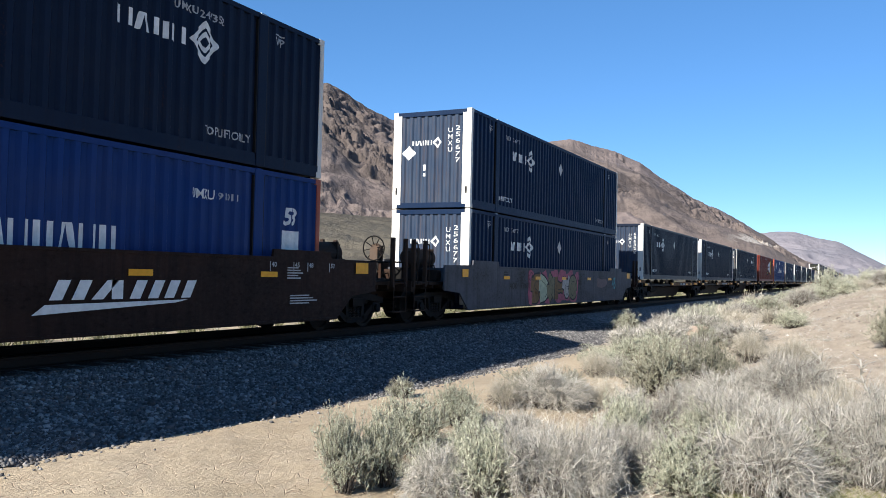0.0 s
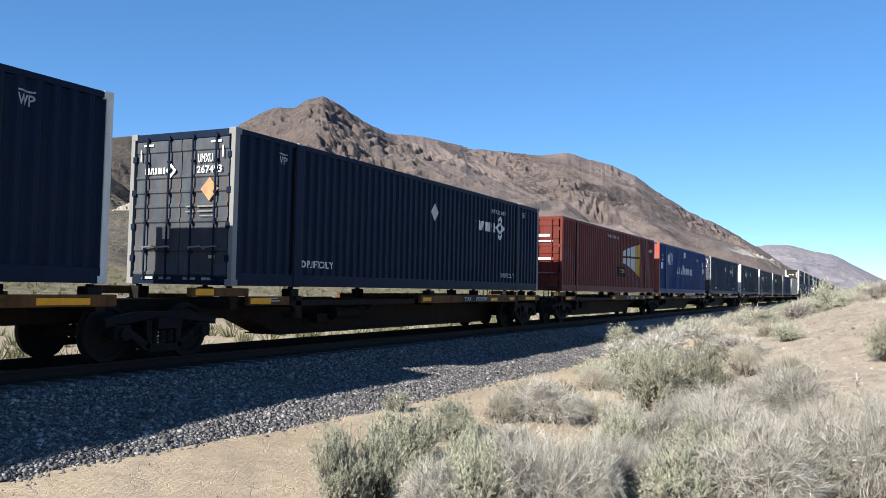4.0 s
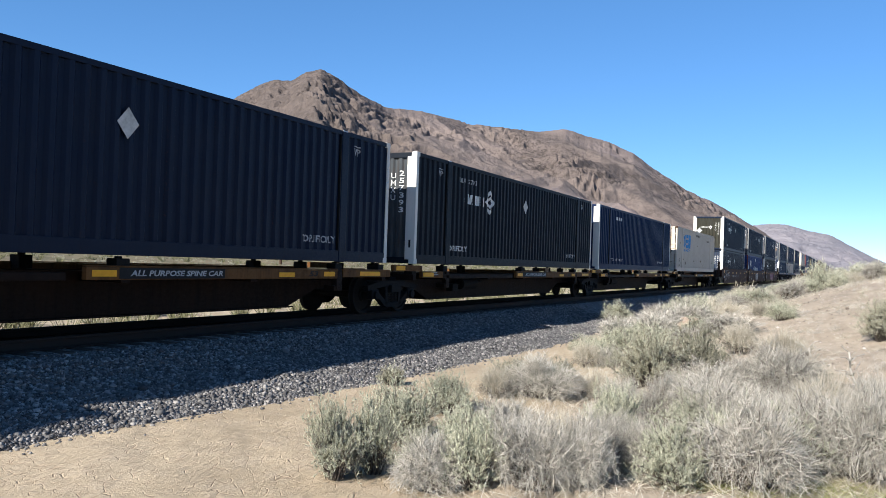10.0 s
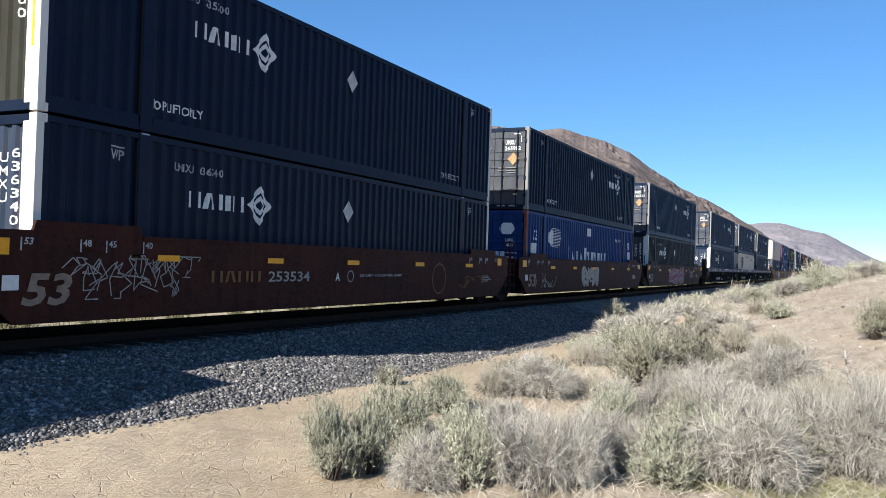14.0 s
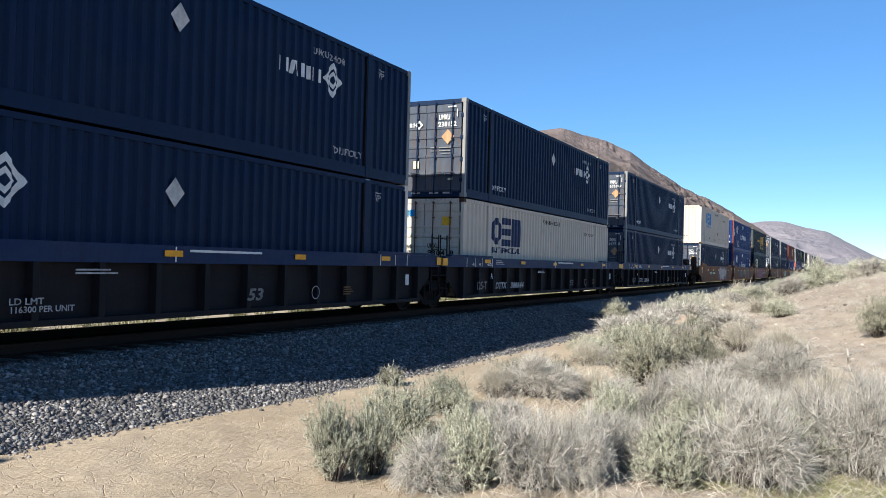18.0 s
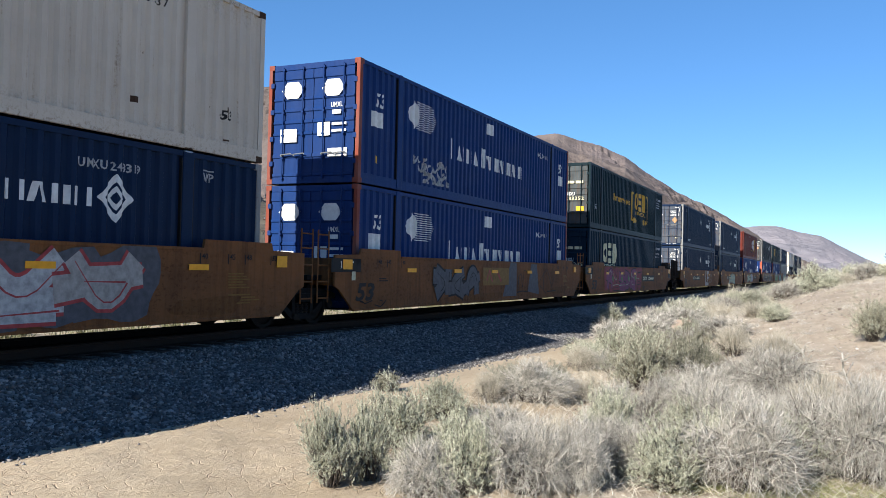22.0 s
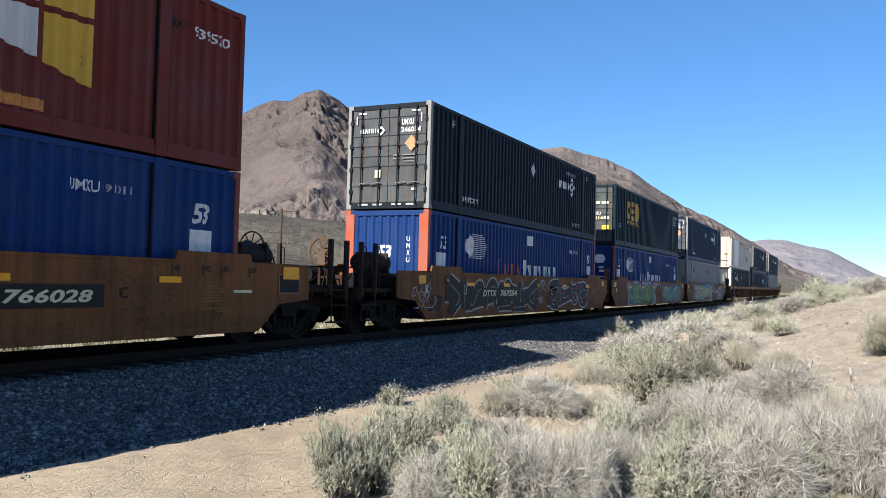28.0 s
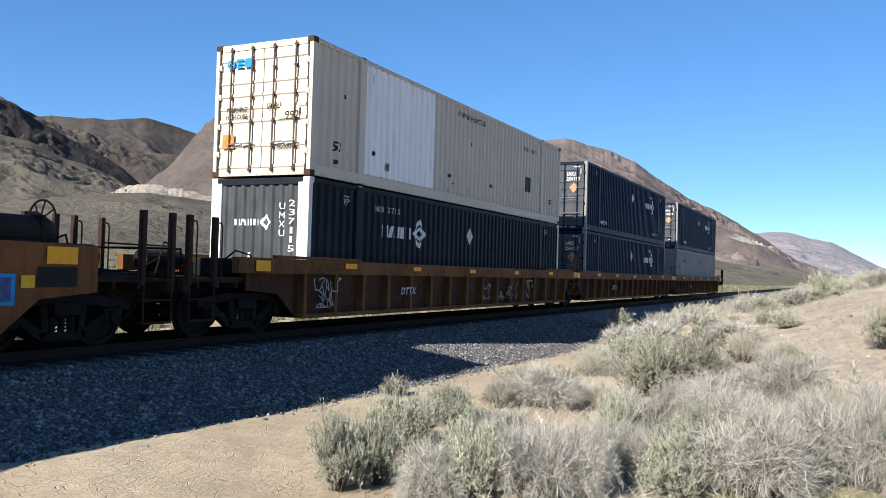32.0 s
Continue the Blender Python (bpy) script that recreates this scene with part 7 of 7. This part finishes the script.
def bush_meshes(seed, kind, dense=1.0):
    """Meshes of the branches and of the foliage of one shrub about a metre across."""
    rng = np.random.RandomState(seed)
    fat = dense ** -0.45
    if kind == "sage":
        st = dome(rng, 210, 12, 0.50, 0.84, 0.16, 6, 0.50)
        st = st * rng.uniform(0.70, 1.16, (len(st), 1, 1))
        st[:, 1:] += rng.normal(0, 0.018, (len(st), 5, 3))
        # side shoots that carry the leaves
        p, up = along(rng, st, 8, 0.40)
        d = unit_rows(0.6 * up + rng.normal(0, 0.55, p.shape) + np.array([0, 0, 0.55]))
        ln = rng.uniform(0.04, 0.13, (len(p), 1))
        sh = np.stack([p, p + 0.5 * ln * d + rng.normal(0, 0.006, p.shape), p + ln * (d + np.array([0, 0, 0.25]))], 1)
        bv, bf = strips(st, rng.uniform(0.007, 0.014, len(st)), rng)
        sv, sf = strips(sh, rng.uniform(0.003, 0.006, len(sh)), rng)
        bv, bf = np.concatenate([bv, sv]), np.concatenate([bf, sf + len(bv)])
        p, up = along(rng, sh, max(3, int(16 * dense)), 0.15)
        d = unit_rows(0.8 * up + rng.normal(0, 0.6, p.shape) + np.array([0, 0, 0.3]))
        lv, lf = strips(np.stack([p, p + d * rng.uniform(0.012, 0.034, (len(p), 1)) * fat], 1), rng.uniform(0.004, 0.008, len(p)) * fat, rng)
    elif kind == "grass":
        st = np.concatenate([dome(rng, int(2700 * dense), 9, 0.56, 0.54, 0.35, 6, 0.4, 0.45), dome(rng, int(700 * dense), 4, 0.30, 0.62, 0.05, 6, 0.7)])
        st[:, 1:] += rng.normal(0, 0.012, (len(st), 5, 3))
        lv, lf = strips(st, rng.uniform(0.0025, 0.005, len(st)) * fat ** 1.3, rng)
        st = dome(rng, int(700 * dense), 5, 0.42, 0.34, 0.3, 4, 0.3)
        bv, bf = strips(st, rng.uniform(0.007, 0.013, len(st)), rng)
    else:
        st = dome(rng, 640, 13, 0.58, 0.58, 0.30, 6, 0.30, 0.52)
        st[:, 1:] += rng.normal(0, 0.030, (len(st), 5, 3))
        bv, bf = strips(st, rng.uniform(0.007, 0.015, len(st)), rng)
        p, up = along(rng, st, int(27 * dense), 0.45)
        d = unit_rows(0.9 * up + rng.normal(0, 0.55, p.shape) + np.array([0, 0, 0.15]))
        ln = rng.uniform(0.05, 0.15, (len(p), 1)) * rng.choice([0.8, 1.0, 1.0, 1.4], (len(p), 1))
        mid = p + d * ln * 0.5 + rng.normal(0, 0.010, p.shape)
        lv, lf = strips(np.stack([p, mid, p + d * ln], 1), rng.uniform(0.0022, 0.0045, len(p)) * fat ** 1.3, rng)
    for v in (bv, lv):
        v[:, 2] = np.maximum(v[:, 2], -0.02)
    return fast_mesh("twigwork", bv, bf), fast_mesh("foliage", lv, lf)


BUSHES = {("sage", k): bush_meshes(60 + k, "sage") for k in range(3)}
BUSHES.update({("grass", k): bush_meshes(70 + k, "grass") for k in range(3)})
BUSHES.update({("brush", k): bush_meshes(80 + k, "brush") for k in range(3)})
SPARSE = {(kind, k): bush_meshes(90 + 10 * i + k, kind, 0.22) for i, kind in enumerate(("sage", "grass", "brush")) for k in range(3)}
KINDS = {"sage": ("sagebrush", "grey-green sagebrush on sandy ground", "shrub", SAGE, SHADED_WOOD),
         "grass": ("bunchgrass", "dry pale bunchgrass tuft with arching blades", "grass", STRAW, SHADED_WOOD),
         "brush": ("dry_brush", "leafless grey-brown tangled desert brush", "shrub", TWIG, SHADED_WOOD)}


def shrub(kind, v, x, y, w, h, turn, mat=None, sink=0.02):
    name, label, cat, leaf, wood = KINDS[kind]
    ob = new(name)
    tagged(ob, label, cat, "desert shrubs by the track")
    z = float(ground_z(np.array(x), np.array(y)))
    if y > 7.1:
        z = max(z, float(bed_z(np.array(x), np.array(y))))
    ob.location = (x, y, z - sink)
    ob.rotation_euler = (0, 0, turn)
    ob.scale = (w, w, h / (0.74 if kind == "sage" else 0.6))
    bm, fm = (BUSHES if x < 17 else SPARSE)[kind, v % 3]
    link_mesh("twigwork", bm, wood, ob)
    link_mesh("foliage", fm, mat or leaf, ob)
    return ob


# the clumps nearest the lens: kind, x, y, width, height
NEAR = [("sage", 6.61, 4.29, 0.76, 0.88), ("sage", 7, 4.12, 0.73, 0.83), ("sage", 8.24, 4.47, 1.21, 0.79), ("sage", 9.99, 4.75, 0.93, 0.64), ("grass", 11.28, 4.61, 0.94, 0.66),
        ("brush", 11.77, 4.09, 1.29, 0.72), ("sage", 12.34, 4.62, 1.28, 0.49), ("brush", 6.88, 3.45, 0.79, 0.6), ("sage", 7.07, 3.05, 0.94, 0.81), ("brush", 7.35, 2.61, 1.06, 0.82),
        ("sage", 7.93, 3.57, 0.84, 0.65), ("brush", 7.61, 2.21, 0.77, 0.75), ("sage", 9.43, 2.42, 0.82, 0.79), ("grass", 14.63, 4.25, 0.98, 0.64), ("grass", 12.31, 3.43, 0.91, 0.61),
        ("sage", 13.05, 2.84, 1.47, 1.09), ("sage", 13.77, 2.16, 1.26, 0.99), ("brush", 10.76, 2.09, 1.06, 0.71), ("brush", 10.29, 1.34, 1.34, 0.77), ("brush", 12.63, 0.91, 1.55, 0.86),
        ("brush", 8.36, 0.85, 1.41, 0.94), ("brush", 9.34, 0.29, 1.51, 0.95), ("sage", 8.09, 1.48, 1.06, 0.72), ("brush", 9.1, -0.17, 1.17, 1.05), ("grass", 11.72, 0.27, 1.29, 0.75),
        ("brush", 11, -0.25, 1.06, 0.82), ("grass", 15.71, 1, 1.52, 0.75), ("grass", 16.56, 1.84, 1.4, 0.79), ("brush", 23.09, 4.02, 1.66, 0.76), ("grass", 25.99, 3.63, 1.86, 0.8),
        ("grass", 38.45, 4.21, 2.75, 1.18), ("brush", 20.67, 4.13, 1.22, 0.57), ("grass", 39.02, 2.77, 1.77, 0.8), ("grass", 44.34, 2.26, 2.01, 1.35), ("sage", 33.88, 1.02, 1.53, 1.19),
        ("sage", 30.6, 7.72, 1.75, 0.85), ("sage", 33.09, 7.9, 0.75, 0.32), ("grass", 22.97, 2.03, 1.64, 0.62), ("brush", 19.19, 2.26, 1.62, 0.59), ("grass", 16.12, 2.43, 1.05, 0.55),
        ("brush", 10.88, 2.65, 0.94, 0.61), ("grass", 9.68, 3.1, 0.79, 0.41), ("sage", 11.73, 6.6, 0.61, 0.36), ("brush", 8.98, 3.55, 0.93, 0.59), ("sage", 9.97, 1.61, 0.85, 0.68),
        ("brush", 10.24, 0.88, 1.13, 0.66), ("brush", 12.44, 1.75, 1.22, 0.68), ("grass", 13.53, 0.55, 1.14, 0.55), ("brush", 8.54, 1.84, 0.85, 0.65), ("sage", 8.92, 0.55, 1.15, 0.67),
        ("brush", 9.96, -0.05, 0.96, 0.61), ("sage", 16.97, -0.48, 0.99, 0.9), ("sage", 13.29, 4.28, 0.81, 0.38), ("brush", 7.22, 3.3, 0.61, 0.54), ("sage", 7.07, 3.67, 0.56, 0.59),
        ("brush", 8.34, 2.19, 0.78, 0.64), ("sage", 9.11, 1.1, 0.89, 0.68)]
for k, (kind, x, y, w, h) in enumerate(NEAR):
    shrub(kind, k, x, y, w, h, k * 1.9, SAGE_DULL if kind == "sage" and 11.5 < x < 20 else None)
rng = random.Random(12)
for k in range(110):
    x = 15 + 60 * rng.random() ** 1.4
    edge = 5.25 - 0.012 * x
    y = edge - abs(rng.gauss(0, 0.8)) - (3.0 if k % 23 == 0 else 0.0)
    kind = rng.choice(["sage", "grass", "brush", "sage"])
    shrub(kind, k, x, y, rng.uniform(0.7, 1.5), rng.uniform(0.35, 0.7), rng.random() * 6.28)


for k, (kind, x, y, w, h) in enumerate([("sage", 36, 2.5, 1.5, 0.65), ("sage", 37.5, 3.2, 1.4, 0.6), ("brush", 38, 4.0, 1.6, 0.6), ("sage", 40, 5.0, 1.5, 0.6), ("sage", 33, 1.3, 1.3, 0.6), ("brush", 31, 1.9, 1.5, 0.8), ("grass", 34.5, 1.9, 1.6, 0.8), ("sage", 30, 0.4, 1.1, 0.6), ("sage", 44, 1.6, 1.8, 0.9), ("sage", 48, 0.6, 1.9, 0.9), ("brush", 29, 3.6, 1.6, 0.8), ("grass", 27, 3.4, 1.5, 0.7), ("brush", 25.5, 4.3, 1.5, 0.7)]):
    shrub(kind, k, x, y, w, h, k * 2.3)
for k in range(34):
    x = 18 + 24 * rng.random()
    shrub(rng.choice(["brush", "brush", "sage", "grass"]), k, x, 4.7 - 0.02 * x + rng.gauss(0, 0.45), rng.uniform(0.9, 1.5), rng.uniform(0.4, 0.75), rng.random() * 6.28)


for k in range(64):
    x = 27 + 36 * rng.random()
    y = x * math.tan(radians(rng.uniform(-4.5, 8.5)))
    if x < 36 and y < 2.2:
        continue
    shrub(rng.choice(["sage", "sage", "brush", "grass"]), k, x, y, rng.uniform(0.8, 1.7), rng.uniform(0.35, 0.75), rng.random() * 6.28)


for k in range(46):
    x = 31 + 20 * rng.random()
    y = x * math.tan(radians(rng.uniform(-4.0, 5.0)))
    shrub(rng.choice(["sage", "sage", "brush", "grass"]), k, x, y, rng.uniform(1.0, 1.9), rng.uniform(0.5, 0.85), rng.random() * 6.28)


def far_scrub(name, n, place, mat, seed, label, size=1.0):
    """Small clumps too far off to count: a few crossed blades each."""
    rng = np.random.RandomState(seed)
    x, y = place(rng, n)
    z = ground_z(x, y)
    m = 44
    s = rng.uniform(0.25, 0.6, n) * size
    a = rng.rand(n, m) * math.tau
    r = np.sqrt(rng.rand(n, m)) * s[:, None]
    base = np.stack([x[:, None] + 0.3 * r * np.cos(a), y[:, None] + 0.3 * r * np.sin(a), np.repeat(z[:, None], m, 1) - 0.05], -1)
    tip = np.stack([x[:, None] + r * np.cos(a), y[:, None] + r * np.sin(a), z[:, None] + s[:, None] * rng.uniform(0.5, 1.0, (n, m))], -1)
    v, f = strips(np.stack([base, tip], 2).reshape(-1, 2, 3), np.repeat(s, m) * 0.06, rng)
    ob = link_mesh(name, fast_mesh(name, v, f), mat, None)
    return tagged(ob, label, "scrub", kind="stuff")


far_scrub("far_scrub", 5200, lambda r, n: (-15 + 330 * r.rand(n) ** 1.3, 17.5 + 130 * r.rand(n) ** 1.8), OLIVE_LEAF, 5, "low olive and tan scrub on the desert flat")
far_scrub("pale_scrub", 3600, lambda r, n: (-10 + 260 * r.rand(n) ** 1.3, 17.0 + 60 * r.rand(n) ** 1.6), SAGE_DULL, 6, "low grey-olive scrub beyond the track", 0.42)
far_scrub("bank_scrub", 1500, lambda r, n: (60 + 400 * r.rand(n), 5 - 30 * r.rand(n) ** 1.5), SAGE, 7, "grey-green scrub on the far bank")


def litter(name, n, place, mat, seed, label, longest=0.30):
    """Short dry stalks lying and standing between the shrubs."""
    rng = np.random.RandomState(seed)
    x, y = place(rng, n)
    z = ground_z(x, y)
    a = rng.rand(n) * math.tau
    ln = rng.uniform(0.2, 1.0, n) * longest
    up = rng.uniform(0.05, 0.9, n)
    p = np.stack([x, y, z], -1)
    q = p + np.stack([ln * np.cos(a), ln * np.sin(a), ln * up], -1)
    v, f = strips(np.stack([p, q], 1), rng.uniform(0.003, 0.0065, n), rng)
    ob = link_mesh(name, fast_mesh(name, v, f), mat, None)
    return tagged(ob, label, "dry grass", kind="stuff")


def bank(r, n):
    x = 5.0 + 26 * r.rand(n) ** 1.3
    y = 5.2 - 7.3 * r.rand(n)
    keep = fbm(x * 0.8, y * 0.8, 21, 3) + 0.25 - 0.5 * ((y < 2.7 - 0.02 * x) & (x > 11)) > -0.1 + 0.5 * ((y > 3.6) & (x < 7.0))
    keep &= y < 0.60 * x
    return x[keep], y[keep]


def scatter(name, n, mat, seed, label):
    def place(r, m):
        return bank(r, n * 2)
    rng = np.random.RandomState(seed)
    x, y = place(rng, n)
    return litter(name, len(x), lambda r, m: (x, y), mat, seed, label)


scatter("straw_litter", 13000, STRAW, 31, "pale dry stalks between the shrubs")
scatter("twig_litter", 8000, TWIG, 32, "grey broken twigs between the shrubs")

def bare(r, n):
    x = 12 + 45 * r.rand(n) ** 1.4
    y = 3.2 - 8 * r.rand(n)
    keep = fbm(x * 0.5, y * 0.5, 22, 4) > 0.05
    return x[keep], y[keep]


RX, RY = bare(np.random.RandomState(33), 22000)
litter("bank_stubble", len(RX), lambda r, m: (RX, RY), TWIG, 34, "sparse dry stubble on the bare bank", 0.11)
def tufts(r, n, each=46):
    """Stalk roots gathered in small tufts on the sandy bank."""
    x = np.repeat(13 + 46 * r.rand(n) ** 1.3, each)
    y = 4.5 - 0.02 * x - np.repeat(9.0 * r.rand(n), each)
    return x + r.normal(0, 0.055, n * each), y + r.normal(0, 0.055, n * each)


TX, TY = tufts(np.random.RandomState(37), 620)
litter("bank_tuft", len(TX), lambda r, m: (TX, TY), STRAW, 39, "small dry grass tufts on the sandy bank", 0.20)
UX, UY = tufts(np.random.RandomState(38), 520)
litter("bank_clump", len(UX), lambda r, m: (UX, UY), TWIG, 40, "small grey-brown clumps on the sandy bank", 0.17)
GXW, GYW = (lambda r: (7.9 + 1.0 * r.rand(2600), 1.5 - 1.9 * r.rand(2600)))(np.random.RandomState(35))
litter("green_weeds", len(GXW), lambda r, m: (GXW, GYW), WEED, 36, "low yellow-green weeds under dry brush", 0.16)
stones("bank_stone", 5000, lambda r, n: (lambda x, y: (x, y, ground_z(x, y)))(9 + 40 * r.rand(n) ** 1.3, 3.4 - 7 * r.rand(n)), 0.020, island_stone("pale_bank_stone", [(0.14, 0.11, 0.09), (0.25, 0.20, 0.16), (0.40, 0.34, 0.29), (0.62, 0.57, 0.52)]), 9, "small pale stones on the bare bank")
BOULDER = plain("tan_boulder_stone", (0.42, 0.32, 0.24), 0.9, 0.0, 0.35)


def boulder(x, y, sx, sy, sz, seed):
    bm = bmesh.new()
    bmesh.ops.create_icosphere(bm, subdivisions=3, radius=1.0)
    for v in bm.verts:
        n = noise.fractal(v.co * 1.3 + Vector((seed, 0, 0)), 1.0, 2.0, 4)
        v.co *= 1 + 0.25 * n
        v.co = Vector((v.co.x * sx, v.co.y * sy, max(v.co.z, -0.3) * sz))
    ob = part("boulder", bm, BOULDER, None)
    ob.location = (x, y, float(ground_z(np.array(x), np.array(y))) + 0.04)
    return tagged(ob, "flat tan boulder among dry brush", "rock")


boulder(20.6, 3.42, 0.55, 0.42, 0.30, 3.0)
boulder(12.6, 1.2, 0.12, 0.10, 0.08, 8.0)

def sapling(x, y, height, seed):
    """A bare twisted dead stem with forked twigs."""
    rng = random.Random(seed)
    ob = new("dead_sapling")
    tagged(ob, "bare grey dead sapling on the sandy bank", "shrub")
    ob.location = (x, y, float(ground_z(np.array(x), np.array(y))) - 0.02)
    p = [Vector((0, 0, 0))]
    for k in range(5):
        p.append(p[-1] + Vector((rng.uniform(-0.05, 0.05), rng.uniform(-0.05, 0.05), height / 5)))
    part("stem", bent([tuple(v) for v in p], 0.014), TWIG, ob)
    for k in range(16):
        q = p[rng.randrange(1, 6)]
        e = q + Vector((rng.uniform(-0.22, 0.22), rng.uniform(-0.22, 0.22), rng.uniform(0.02, 0.2)))
        m = (q + e) / 2 + Vector((0, 0, rng.uniform(-0.03, 0.05)))
        part("twig", bent([tuple(q), tuple(m), tuple(e)], 0.006), TWIG, ob)


sapling(13.2, -0.12, 0.55, 5)
sapling(14.4, 0.5, 0.4, 6)

# a timber pole with crossarms beyond the track
POLE = plain("weathered_pole_timber", (0.075, 0.048, 0.034), 0.9, 0.0, 0.35)


def utility_pole(x, y, height):
    ob = new("utility_pole")
    tagged(ob, "weathered brown timber utility pole with three crossarms", "pole")
    ob.location = (x, y, float(ground_z(np.array(x), np.array(y))) - 0.1)
    ob.rotation_euler = (0, 0, radians(20))
    bm = bmesh.new()
    bmesh.ops.create_cone(bm, cap_ends=True, segments=12, radius1=0.17, radius2=0.12, depth=height, matrix=Matrix.Translation((0, 0, height / 2)))
    part("pole", bm, POLE, ob)
    for k, z in enumerate((height - 0.35, height - 3.1, height - 4.5)):
        arm = part("crossarm", box(-0.06, 0.06, -1.6, 1.6, z - 0.07, z + 0.07, bevel=0.01), POLE, ob)
        part("brace", bent([(0.08, -0.8, z), (0.1, 0, z - 0.6), (0.08, 0.8, z)], 0.02), GALV, ob)
        for y_ in (-1.4, -0.9, 0.9, 1.4):
            part("insulator", rod((0, y_, z + 0.07), (0, y_, z + 0.24), 0.04), GALV, ob)


utility_pole(110 * math.cos(radians(37.1)), 110 * math.sin(radians(37.1)), 9.9)


# ---- how the train moves ----
def gone(t):
    """Metres that the train has come since the start."""
    s = t / 32
    return 32 * s * (16.98627 + s * (-0.10509 + s * (0.71636 + s * (-0.76363 + s * 0.23324))))


def motions():
    times = [2.0 * k for k in range(17)]
    for ob, x, z in MOVING:
        walk(ob, [(t, pose(x - gone(t), TRACK_Y, z)) for t in times])
    n = math.ceil(math.degrees(gone(32.0) / WHEEL_R) / 80)
    for w in WHEELSETS:
        at = w.location.copy()
        walk(w, [(32.0 * k / n, pose(at.x, at.y, at.z, 0, -math.degrees(gone(32.0 * k / n) / WHEEL_R), 0)) for k in range(n + 1)])


motions()
